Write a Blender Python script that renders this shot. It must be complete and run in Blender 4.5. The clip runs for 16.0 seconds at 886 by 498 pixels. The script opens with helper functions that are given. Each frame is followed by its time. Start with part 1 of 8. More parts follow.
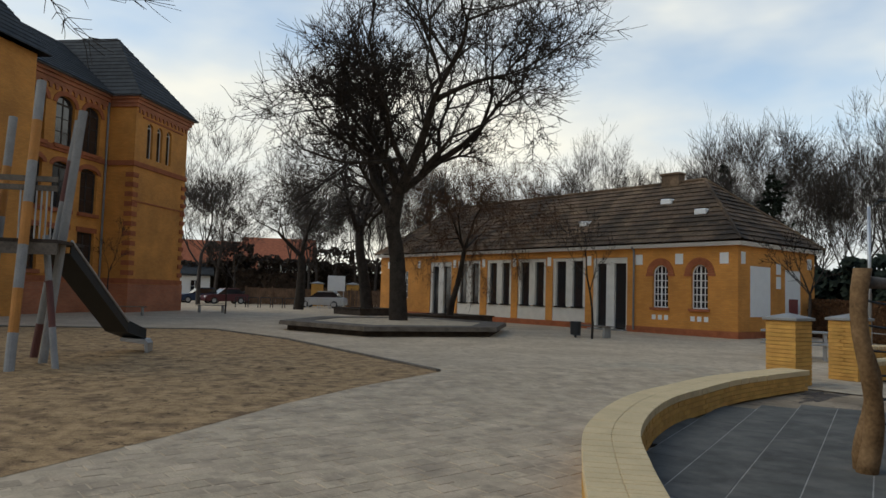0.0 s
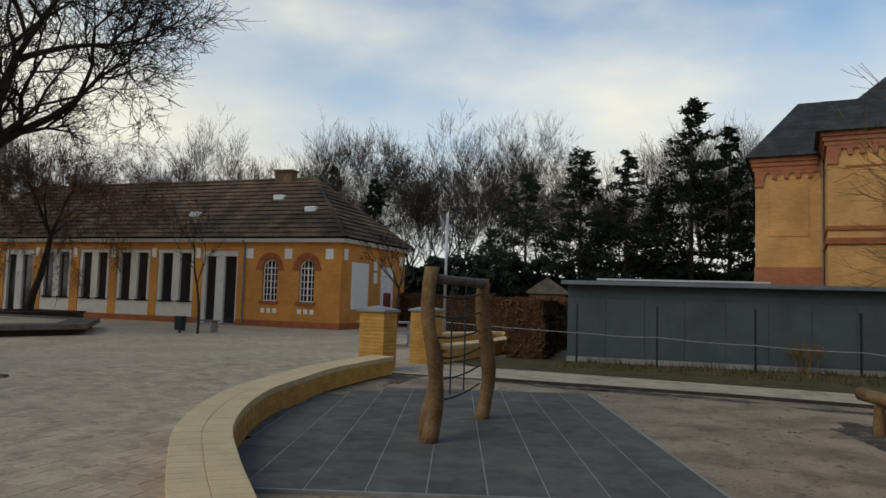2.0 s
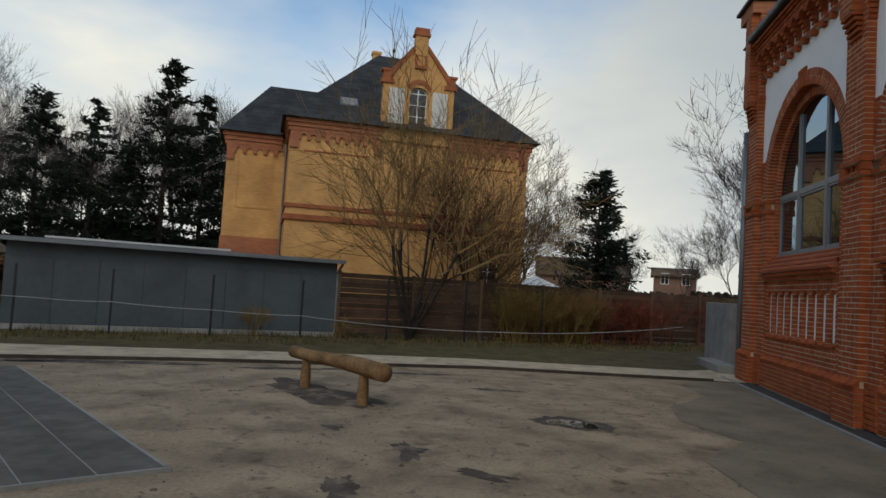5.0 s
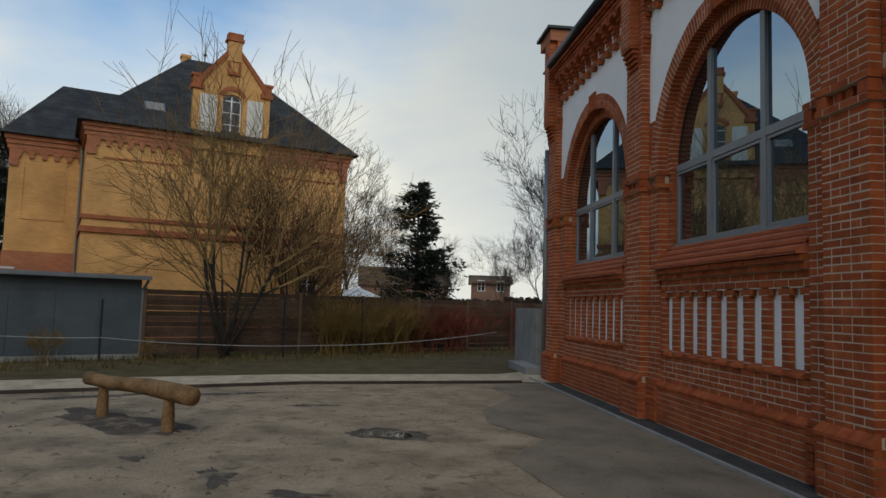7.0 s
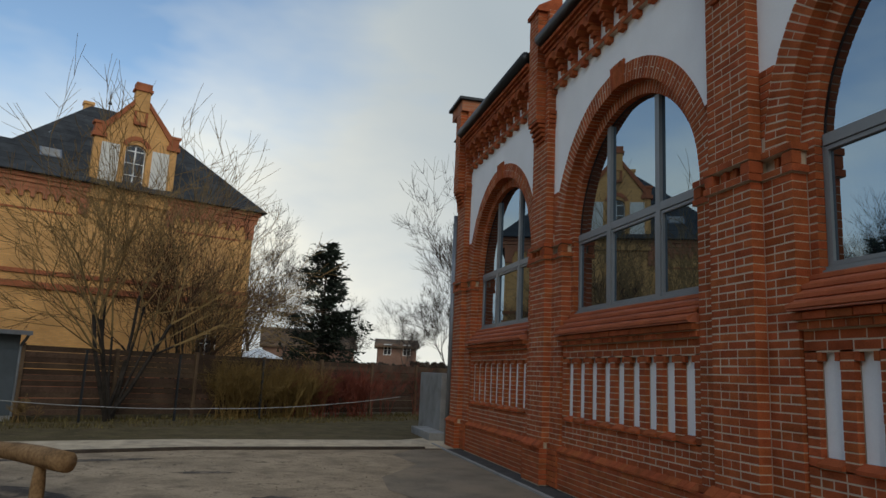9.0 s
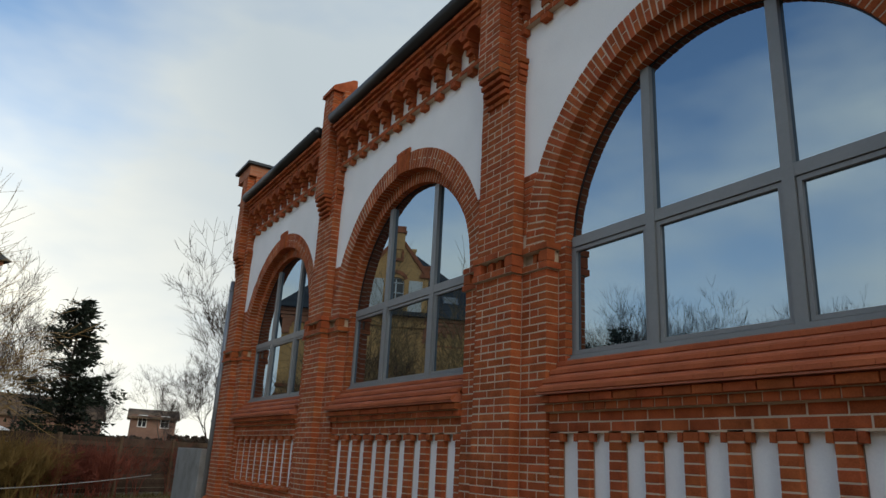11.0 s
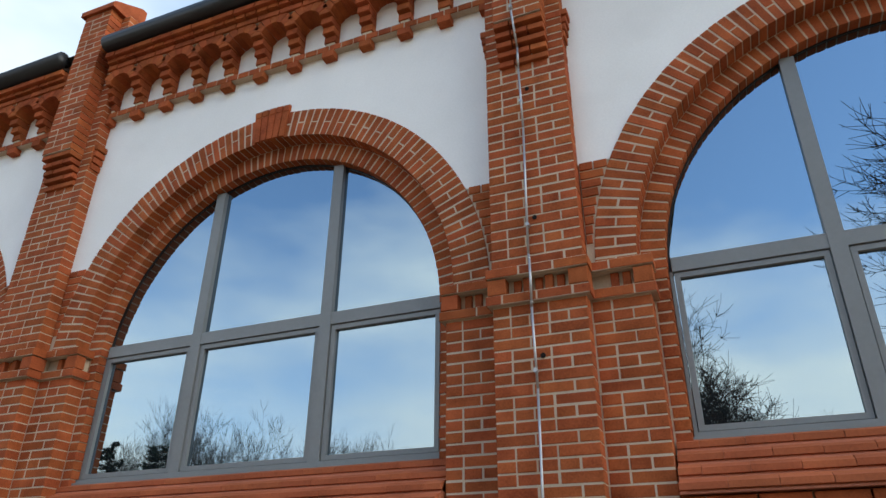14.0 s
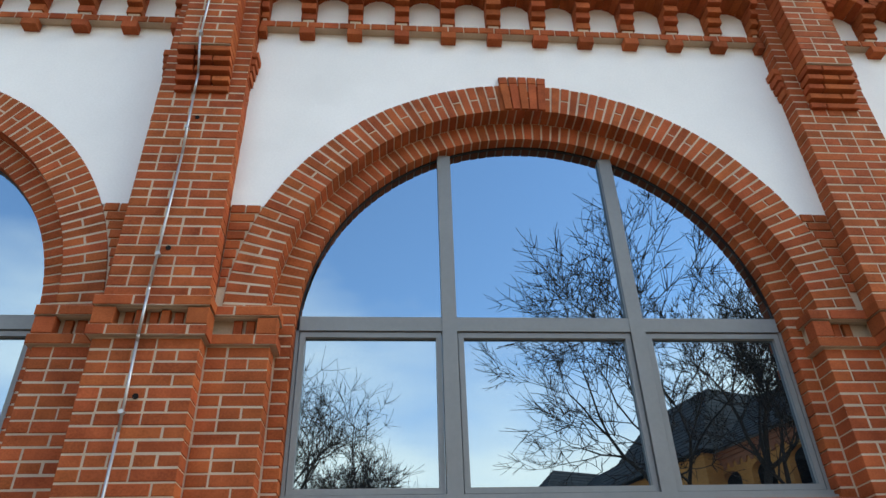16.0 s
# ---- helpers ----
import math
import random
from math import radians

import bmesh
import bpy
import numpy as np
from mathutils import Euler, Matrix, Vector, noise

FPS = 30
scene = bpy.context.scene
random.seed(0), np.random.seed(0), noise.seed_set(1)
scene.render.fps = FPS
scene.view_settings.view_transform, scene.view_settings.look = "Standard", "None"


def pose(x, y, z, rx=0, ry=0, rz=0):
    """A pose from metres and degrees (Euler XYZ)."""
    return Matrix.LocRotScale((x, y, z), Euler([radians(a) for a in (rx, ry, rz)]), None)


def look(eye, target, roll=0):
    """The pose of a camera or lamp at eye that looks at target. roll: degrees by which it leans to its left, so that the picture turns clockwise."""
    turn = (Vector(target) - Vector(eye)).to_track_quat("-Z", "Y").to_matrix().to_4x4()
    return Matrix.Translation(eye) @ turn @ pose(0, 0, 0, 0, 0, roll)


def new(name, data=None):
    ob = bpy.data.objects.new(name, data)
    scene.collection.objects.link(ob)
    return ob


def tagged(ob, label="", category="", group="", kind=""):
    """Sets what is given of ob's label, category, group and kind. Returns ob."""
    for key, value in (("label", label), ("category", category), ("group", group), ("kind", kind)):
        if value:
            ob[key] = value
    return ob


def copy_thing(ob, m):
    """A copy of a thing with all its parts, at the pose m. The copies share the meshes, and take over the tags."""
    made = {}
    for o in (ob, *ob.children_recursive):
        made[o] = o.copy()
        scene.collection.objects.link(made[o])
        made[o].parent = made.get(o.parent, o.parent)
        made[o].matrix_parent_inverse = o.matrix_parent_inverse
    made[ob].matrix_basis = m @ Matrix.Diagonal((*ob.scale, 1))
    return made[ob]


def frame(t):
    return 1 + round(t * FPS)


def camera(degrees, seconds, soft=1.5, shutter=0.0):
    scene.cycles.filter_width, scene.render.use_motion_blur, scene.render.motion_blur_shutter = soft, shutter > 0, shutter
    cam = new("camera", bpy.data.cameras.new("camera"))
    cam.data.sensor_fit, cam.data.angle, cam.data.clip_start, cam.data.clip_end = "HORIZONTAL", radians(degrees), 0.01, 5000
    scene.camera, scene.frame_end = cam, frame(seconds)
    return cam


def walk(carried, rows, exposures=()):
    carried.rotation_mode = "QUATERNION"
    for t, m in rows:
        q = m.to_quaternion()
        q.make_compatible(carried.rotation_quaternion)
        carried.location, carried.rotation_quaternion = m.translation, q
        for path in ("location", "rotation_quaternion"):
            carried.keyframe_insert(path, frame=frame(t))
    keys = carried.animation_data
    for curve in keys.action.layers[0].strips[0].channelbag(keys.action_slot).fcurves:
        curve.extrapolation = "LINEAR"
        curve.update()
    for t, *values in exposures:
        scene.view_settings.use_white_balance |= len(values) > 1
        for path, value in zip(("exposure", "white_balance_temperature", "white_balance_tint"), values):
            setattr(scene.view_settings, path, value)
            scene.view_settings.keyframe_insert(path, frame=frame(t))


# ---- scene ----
cam = camera(64.54, 16.0)
PATH = [
    (0.0, look((0.071, 0.189, 1.582), (1.767, 10.024, 2.209), 1.62)),
    (0.5, look((0.071, 0.192, 1.599), (3.197, 9.667, 2.268), 1.66)),
    (1.0, look((0.112, 0.172, 1.599), (4.581, 9.092, 2.277), 1.48)),
    (1.5, look((0.170, 0.163, 1.595), (5.674, 8.485, 2.264), 1.39)),
    (2.0, look((0.189, 0.132, 1.591), (6.683, 7.705, 2.284), 1.70)),
    (2.5, look((0.233, 0.132, 1.592), (7.508, 6.957, 2.292), 2.02)),
    (3.0, look((0.286, 0.158, 1.594), (8.267, 6.148, 2.247), 1.99)),
    (3.5, look((0.321, 0.138, 1.595), (8.923, 5.186, 2.321), 2.34)),
    (4.0, look((0.344, 0.063, 1.580), (9.589, 3.794, 2.354), 3.16)),
    (4.5, look((0.433, 0.071, 1.565), (10.083, 2.589, 2.301), 3.48)),
    (5.0, look((0.450, 0.055, 1.560), (10.337, 1.444, 2.114), 3.52)),
    (5.2, look((0.385, 0.065, 1.565), (10.333, 0.965, 2.051), 3.51)),
    (7.3, look((0.399, -0.067, 1.612), (10.282, -1.283, 2.530), 1.60)),
    (7.5, look((0.409, -0.067, 1.578), (10.278, -1.312, 2.601), 1.68)),
    (7.7, look((0.401, -0.082, 1.554), (10.254, -1.409, 2.632), 1.85)),
    (8.0, look((0.432, -0.075, 1.591), (10.244, -1.622, 2.745), 2.06)),
    (8.2, look((0.457, -0.083, 1.602), (10.235, -1.737, 2.885), 2.15)),
    (10.3, look((0.325, -0.067, 1.552), (9.175, -3.997, 4.051), 3.69)),
    (10.5, look((0.327, -0.056, 1.574), (9.012, -4.288, 4.156), 3.48)),
    (11.0, look((0.326, -0.089, 1.610), (8.493, -5.081, 4.504), 2.95)),
    (11.5, look((0.295, -0.085, 1.594), (7.908, -5.662, 4.900), 2.66)),
    (12.0, look((0.245, -0.049, 1.598), (7.162, -6.294, 5.227), 1.60)),
    (12.5, look((0.234, -0.032, 1.601), (6.277, -6.933, 5.584), 1.36)),
    (13.0, look((0.223, -0.048, 1.621), (5.426, -7.485, 5.819), 1.32)),
    (13.5, look((0.187, -0.070, 1.632), (4.504, -7.937, 6.045), 1.24)),
    (14.0, look((0.137, -0.143, 1.670), (3.561, -8.341, 6.259), 0.44)),
    (14.5, look((0.055, -0.188, 1.688), (2.204, -8.627, 6.604), -0.50)),
    (15.0, look((-0.099, -0.289, 1.639), (1.152, -8.770, 6.789), -0.77)),
    (15.5, look((-0.213, -0.365, 1.634), (0.081, -8.873, 6.880), -1.44)),
    (16.0, look((-0.267, -0.419, 1.594), (-0.967, -8.770, 7.050), -1.89)),
]
EXPOSURES = [(0.0, 0.28, 6600, 3), (2.5, 0.08, 6700, 3), (5.2, 0.08, 6600, 3), (8.2, 0.12, 6550, 3), (10.5, 0.4, 6650, 3), (12.5, 0.92, 6750, 3), (14.5, 1.5, 6650, 3), (16.0, 1.7, 6650, 2)]
walk(cam, PATH, EXPOSURES)

# ---- world and light ----
world = bpy.data.worlds.new("sky")
scene.world = world
world.use_nodes = True
wt = world.node_tree
wt.nodes.clear()
w_out = wt.nodes.new("ShaderNodeOutputWorld")
w_sky = wt.nodes.new("ShaderNodeTexSky")
w_sky.sky_type, w_sky.sun_disc = "NISHITA", False
w_sky.sun_elevation, w_sky.sun_rotation = radians(42), radians(276)
w_sky.air_density, w_sky.dust_density = 1.0, 0.1
w_bg = wt.nodes.new("ShaderNodeBackground")
w_bg.inputs["Strength"].default_value = 0.15
wt.links.new(w_sky.outputs[0], w_bg.inputs["Color"])
w_tc = wt.nodes.new("ShaderNodeTexCoord")
w_sep = wt.nodes.new("ShaderNodeSeparateXYZ")
wt.links.new(w_tc.outputs["Generated"], w_sep.inputs[0])
w_map = wt.nodes.new("ShaderNodeMapping")
w_map.inputs["Scale"].default_value = (1.0, 1.0, 2.6)
w_map.inputs["Location"].default_value = (0.35, 0.1, 0.0)
wt.links.new(w_tc.outputs["Generated"], w_map.inputs[0])
w_n = wt.nodes.new("ShaderNodeTexNoise")
w_n.inputs["Scale"].default_value, w_n.inputs["Detail"].default_value = 1.5, 5.0
w_n.inputs["Roughness"].default_value = 0.55
wt.links.new(w_map.outputs[0], w_n.inputs["Vector"])
# cloud cover thins out towards the zenith
w_th = wt.nodes.new("ShaderNodeMath")
w_th.operation = "MULTIPLY_ADD"
w_th.inputs[1].default_value, w_th.inputs[2].default_value = -1.0, 0.465
wt.links.new(w_sep.outputs[2], w_th.inputs[0])
w_sum = wt.nodes.new("ShaderNodeMath")
w_sum.operation = "ADD"
wt.links.new(w_n.outputs[0], w_sum.inputs[0])
wt.links.new(w_th.outputs[0], w_sum.inputs[1])
# a grey bank of cloud stands high in the east-south-east
w_dot = wt.nodes.new("ShaderNodeVectorMath")
w_dot.operation = "DOT_PRODUCT"
w_dot.inputs[1].default_value = (0.70, -0.42, 0.58)
wt.links.new(w_tc.outputs["Generated"], w_dot.inputs[0])
w_bank = wt.nodes.new("ShaderNodeMapRange")
w_bank.inputs["From Min"].default_value, w_bank.inputs["From Max"].default_value = 0.80, 0.97
wt.links.new(w_dot.outputs["Value"], w_bank.inputs["Value"])
w_more = wt.nodes.new("ShaderNodeMath")
w_more.operation = "MULTIPLY_ADD"
w_more.inputs[1].default_value = 0.30
wt.links.new(w_bank.outputs[0], w_more.inputs[0])
# two rifts of blue between the clouds, one in the north, one in the east
w_last = w_sum.outputs[0]
for way, less in (((-0.18, 0.85, 0.49), -0.10), ((0.86, 0.24, 0.45), -0.15)):
    w_r = wt.nodes.new("ShaderNodeVectorMath")
    w_r.operation = "DOT_PRODUCT"
    w_r.inputs[1].default_value = way
    wt.links.new(w_tc.outputs["Generated"], w_r.inputs[0])
    w_g = wt.nodes.new("ShaderNodeMapRange")
    w_g.inputs["From Min"].default_value, w_g.inputs["From Max"].default_value = 0.93, 0.995
    w_g.inputs["To Max"].default_value = less
    wt.links.new(w_r.outputs["Value"], w_g.inputs["Value"])
    w_a = wt.nodes.new("ShaderNodeMath")
    w_a.operation = "ADD"
    wt.links.new(w_last, w_a.inputs[0])
    wt.links.new(w_g.outputs[0], w_a.inputs[1])
    w_last = w_a.outputs[0]
wt.links.new(w_last, w_more.inputs[2])
w_ramp = wt.nodes.new("ShaderNodeValToRGB")
w_ramp.color_ramp.elements[0].position, w_ramp.color_ramp.elements[1].position = 0.40, 0.74
wt.links.new(w_more.outputs[0], w_ramp.inputs[0])
# cloud tone: warm white low down, greyer above, with its own soft structure
w_n2 = wt.nodes.new("ShaderNodeTexNoise")
w_n2.inputs["Scale"].default_value, w_n2.inputs["Detail"].default_value = 3.1, 6.0
wt.links.new(w_map.outputs[0], w_n2.inputs["Vector"])
w_tone = wt.nodes.new("ShaderNodeValToRGB")
w_tone.color_ramp.elements[0].position, w_tone.color_ramp.elements[0].color = 0.32, (0.58, 0.61, 0.66, 1)
w_tone.color_ramp.elements[1].position, w_tone.color_ramp.elements[1].color = 0.66, (0.86, 0.81, 0.735, 1)
wt.links.new(w_n2.outputs[0], w_tone.inputs[0])
w_cl = wt.nodes.new("ShaderNodeBackground")
w_dim = wt.nodes.new("ShaderNodeMath")
w_dim.operation = "MULTIPLY_ADD"
w_dim.inputs[1].default_value, w_dim.inputs[2].default_value = 0.1, 1.0
wt.links.new(w_sep.outputs[2], w_dim.inputs[0])
w_grey = wt.nodes.new("ShaderNodeMath")
w_grey.operation = "MULTIPLY_ADD"
w_grey.inputs[1].default_value = -0.36
wt.links.new(w_bank.outputs[0], w_grey.inputs[0])
wt.links.new(w_dim.outputs[0], w_grey.inputs[2])
wt.links.new(w_grey.outputs[0], w_cl.inputs["Strength"])
w_cool = wt.nodes.new("ShaderNodeMix")
w_cool.data_type = "RGBA"
wt.links.new(w_bank.outputs[0], w_cool.inputs["Factor"])
wt.links.new(w_tone.outputs[0], w_cool.inputs[6])
w_cool.inputs[7].default_value = (0.56, 0.62, 0.70, 1)
wt.links.new(w_cool.outputs[2], w_cl.inputs["Color"])
w_mix = wt.nodes.new("ShaderNodeMixShader")
wt.links.new(w_ramp.outputs[0], w_mix.inputs[0])
wt.links.new(w_bg.outputs[0], w_mix.inputs[1])
wt.links.new(w_cl.outputs[0], w_mix.inputs[2])
wt.links.new(w_mix.outputs[0], w_out.inputs[0])

sun = new("sun", bpy.data.lights.new("sun", "SUN"))
sun.data.energy, sun.data.angle, sun.data.color = 1.0, radians(44), (1.0, 0.94, 0.84)
sun.matrix_world = look((30 * math.sin(radians(276)), 30 * math.cos(radians(276)), 27), (0, 0, 0))


# ---- materials ----
def material(name, base, rough=0.8, metal=0.0, var=0.12, scale=3.0, fine=40.0, bump=0.15, hue=None, random_by="", spread=0.25, dirt=None, dirt_scale=0.6, dirt_at=(0.5, 0.75), bump_dist=0.01, speck=None, speck_scale=14.0, speck_at=(0.58, 0.66)):
    """A surface with a coarse and a fine variation, fine relief and, if wanted, a second colour in patches."""
    m = bpy.data.materials.new(name)
    m.use_nodes = True
    nt = m.node_tree
    n, l = nt.nodes, nt.links
    b = n["Principled BSDF"]
    b.inputs["Roughness"].default_value, b.inputs["Metallic"].default_value = rough, metal
    if rough >= 0.8:
        b.inputs["Specular IOR Level"].default_value = 0.15
    tc = n.new("ShaderNodeTexCoord")
    a = n.new("ShaderNodeTexNoise")
    a.inputs["Scale"].default_value, a.inputs["Detail"].default_value = scale, 5.0
    f = n.new("ShaderNodeTexNoise")
    f.inputs["Scale"].default_value, f.inputs["Detail"].default_value = fine, 4.0
    geo = n.new("ShaderNodeNewGeometry")
    for t in (a, f):
        l.new(geo.outputs["Position"], t.inputs["Vector"])
    mix = n.new("ShaderNodeMath")
    mix.operation = "MULTIPLY_ADD"
    l.new(a.outputs[0], mix.inputs[0])
    mix.inputs[1].default_value = 0.6
    half = n.new("ShaderNodeMath")
    half.operation = "MULTIPLY"
    half.inputs[1].default_value = 0.4
    l.new(f.outputs[0], half.inputs[0])
    l.new(half.outputs[0], mix.inputs[2])
    ramp = n.new("ShaderNodeValToRGB")
    lo = [c * (1 - 2 * var) for c in base]
    hi = [min(1, c * (1 + 2 * var)) for c in (hue or base)]
    ramp.color_ramp.elements[0].position, ramp.color_ramp.elements[0].color = 0.3, (*lo, 1)
    ramp.color_ramp.elements[1].position, ramp.color_ramp.elements[1].color = 0.7, (*hi, 1)
    l.new(mix.outputs[0], ramp.inputs[0])
    col = ramp.outputs[0]
    if random_by:
        hsv = n.new("ShaderNodeHueSaturation")
        if random_by == "object":
            rnd = n.new("ShaderNodeObjectInfo").outputs["Random"]
        else:
            rnd = geo.outputs["Random Per Island"]
        mr = n.new("ShaderNodeMapRange")
        mr.inputs["To Min"].default_value, mr.inputs["To Max"].default_value = 1 - spread, 1 + spread
        l.new(rnd, mr.inputs["Value"])
        l.new(mr.outputs[0], hsv.inputs["Value"])
        mh = n.new("ShaderNodeMapRange")
        mh.inputs["To Min"].default_value, mh.inputs["To Max"].default_value = 0.5 - spread * 0.025, 0.5 + spread * 0.025
        frac = n.new("ShaderNodeMath")
        frac.operation = "FRACT"
        ml = n.new("ShaderNodeMath")
        ml.operation = "MULTIPLY"
        ml.inputs[1].default_value = 7.31
        l.new(rnd, ml.inputs[0])
        l.new(ml.outputs[0], frac.inputs[0])
        l.new(frac.outputs[0], mh.inputs["Value"])
        l.new(mh.outputs[0], hsv.inputs["Hue"])
        l.new(col, hsv.inputs["Color"])
        col = hsv.outputs[0]
    if dirt:
        d = n.new("ShaderNodeTexNoise")
        d.inputs["Scale"].default_value, d.inputs["Detail"].default_value = dirt_scale, 8.0
        d.inputs["Roughness"].default_value = 0.62
        l.new(geo.outputs["Position"], d.inputs["Vector"])
        dr = n.new("ShaderNodeMapRange")
        dr.inputs["From Min"].default_value, dr.inputs["From Max"].default_value = dirt_at
        l.new(d.outputs[0], dr.inputs["Value"])
        mx = n.new("ShaderNodeMix")
        mx.data_type = "RGBA"
        l.new(dr.outputs[0], mx.inputs["Factor"])
        l.new(col, mx.inputs[6])
        mx.inputs[7].default_value = (*dirt, 1)
        col = mx.outputs[2]
    if speck:
        sn = n.new("ShaderNodeTexNoise")
        sn.inputs["Scale"].default_value, sn.inputs["Detail"].default_value = speck_scale, 6.0
        sn.inputs["Roughness"].default_value, sn.inputs["Distortion"].default_value = 0.7, 0.6
        l.new(geo.outputs["Position"], sn.inputs["Vector"])
        sr = n.new("ShaderNodeMapRange")
        sr.inputs["From Min"].default_value, sr.inputs["From Max"].default_value = speck_at
        l.new(sn.outputs[0], sr.inputs["Value"])
        sx = n.new("ShaderNodeMix")
        sx.data_type = "RGBA"
        l.new(sr.outputs[0], sx.inputs["Factor"])
        l.new(col, sx.inputs[6])
        sx.inputs[7].default_value = (*speck, 1)
        col = sx.outputs[2]
    l.new(col, b.inputs["Base Color"])
    if bump:
        bp = n.new("ShaderNodeBump")
        bp.inputs["Strength"].default_value, bp.inputs["Distance"].default_value = bump, bump_dist
        l.new(mix.outputs[0], bp.inputs["Height"])
        l.new(bp.outputs[0], b.inputs["Normal"])
    return m


def brick_courses(name, base, hue, mortar, length=0.26, height=0.077, joint=0.010, rough=0.85, contrast=0.25):
    """Brickwork for walls that stay far off: courses run level along whichever way the wall faces."""
    m = bpy.data.materials.new(name)
    m.use_nodes = True
    nt = m.node_tree
    n, l = nt.nodes, nt.links
    b = n["Principled BSDF"]
    b.inputs["Roughness"].default_value = rough
    tc = n.new("ShaderNodeTexCoord")
    sep = n.new("ShaderNodeSeparateXYZ")
    l.new(tc.outputs["Object"], sep.inputs[0])
    add = n.new("ShaderNodeMath")
    l.new(sep.outputs[0], add.inputs[0])
    l.new(sep.outputs[1], add.inputs[1])
    com = n.new("ShaderNodeCombineXYZ")
    l.new(add.outputs[0], com.inputs[0])
    l.new(sep.outputs[2], com.inputs[1])
    br = n.new("ShaderNodeTexBrick")
    br.inputs["Scale"].default_value = 1.0
    br.inputs["Brick Width"].default_value, br.inputs["Row Height"].default_value = length, height
    br.inputs["Mortar Size"].default_value = joint / 2
    br.inputs["Color1"].default_value, br.inputs["Color2"].default_value = (*base, 1), (*hue, 1)
    br.inputs["Mortar"].default_value = (*mortar, 1)
    l.new(com.outputs[0], br.inputs["Vector"])
    ns = n.new("ShaderNodeTexNoise")
    ns.inputs["Scale"].default_value, ns.inputs["Detail"].default_value = 0.7, 7.0
    l.new(tc.outputs["Object"], ns.inputs["Vector"])
    mr = n.new("ShaderNodeMapRange")
    mr.inputs["From Min"].default_value, mr.inputs["From Max"].default_value = 0.25, 0.75
    mr.inputs["To Min"].default_value, mr.inputs["To Max"].default_value = 1 - contrast, 1 + contrast
    l.new(ns.outputs[0], mr.inputs["Value"])
    hs = n.new("ShaderNodeHueSaturation")
    l.new(mr.outputs[0], hs.inputs["Value"])
    l.new(br.outputs[0], hs.inputs["Color"])
    l.new(hs.outputs[0], b.inputs["Base Color"])
    bp = n.new("ShaderNodeBump")
    bp.inputs["Strength"].default_value, bp.inputs["Distance"].default_value = 0.4, 0.008
    bp.invert = True
    l.new(br.outputs["Fac"], bp.inputs["Height"])
    l.new(bp.outputs[0], b.inputs["Normal"])
    return m


def glass(name, tint, rough=0.02, coat=False):
    m = bpy.data.materials.new(name)
    m.use_nodes = True
    b = m.node_tree.nodes["Principled BSDF"]
    b.inputs["Base Color"].default_value = (*tint, 1)
    b.inputs["Roughness"].default_value = rough
    b.inputs["IOR"].default_value = 1.6
    if coat:
        # reflecting solar coating over a dark room
        b.inputs["IOR"].default_value = 4.4
        b.inputs["Specular Tint"].default_value = (0.64, 0.83, 1.0, 1)
    return m


M_YELLOW = brick_courses("yellow_brick", (0.54, 0.275, 0.085), (0.62, 0.33, 0.11), (0.42, 0.26, 0.13))
M_OCHRE = brick_courses("ochre_brick", (0.53, 0.215, 0.038), (0.60, 0.26, 0.05), (0.40, 0.185, 0.055))
M_RED_FAR = brick_courses("red_brick_far", (0.33, 0.105, 0.045), (0.40, 0.14, 0.06), (0.30, 0.19, 0.12))
M_BROWN_FAR = brick_courses("brown_brick_far", (0.15, 0.075, 0.048), (0.19, 0.10, 0.065), (0.16, 0.11, 0.08))
M_RED_TRIM = material("red_brick_trim", (0.33, 0.11, 0.05), 0.85, var=0.15, fine=25, bump=0.3)
M_BRICK = material("red_brick_pieces", (0.270, 0.063, 0.021), 0.88, var=0.16, scale=6, fine=90, bump=0.35, hue=(0.335, 0.088, 0.030), random_by="object", spread=0.16, bump_dist=0.004)
M_BRICKS = material("red_brick_rows", (0.270, 0.063, 0.021), 0.88, var=0.16, scale=6, fine=90, bump=0.35, hue=(0.335, 0.088, 0.030), random_by="island", spread=0.16, bump_dist=0.004)
M_MORTAR = material("pale_mortar", (0.49, 0.385, 0.28), 0.95, var=0.1, fine=120, bump=0.3)
M_PLASTER = material("white_plaster", (0.84, 0.84, 0.82), 0.9, var=0.03, scale=1.5, fine=60, bump=0.12, dirt=(0.76, 0.76, 0.74), dirt_scale=0.9, dirt_at=(0.55, 0.85))
M_WHITE = material("white_paint", (0.74, 0.73, 0.70), 0.6, var=0.03, bump=0.05)
M_CREAM_PAINT = material("off_white_infill", (0.62, 0.59, 0.53), 0.8, var=0.05, bump=0.08)
M_FRAME = material("grey_window_frame", (0.20, 0.21, 0.21), 0.45, var=0.04, bump=0.02)
M_GLASS = glass("coated_window_glass", (0.010, 0.012, 0.014), 0.004, True)
M_GLASS_FAR = glass("far_window_glass", (0.02, 0.02, 0.022), 0.08)
M_DARK = material("dark_void", (0.012, 0.011, 0.010), 0.9, var=0.1, bump=0)
M_SLATE = material("dark_slate", (0.04, 0.041, 0.041), 0.8, var=0.2, scale=2, fine=12, bump=0.3, random_by="island", spread=0.2)
M_TILE = material("brown_clay_roof_tile", (0.105, 0.066, 0.040), 0.9, var=0.25, scale=1.0, fine=8, bump=0.3, hue=(0.14, 0.094, 0.058), random_by="island", spread=0.22, dirt=(0.045, 0.036, 0.027), dirt_scale=0.6, dirt_at=(0.42, 0.68))
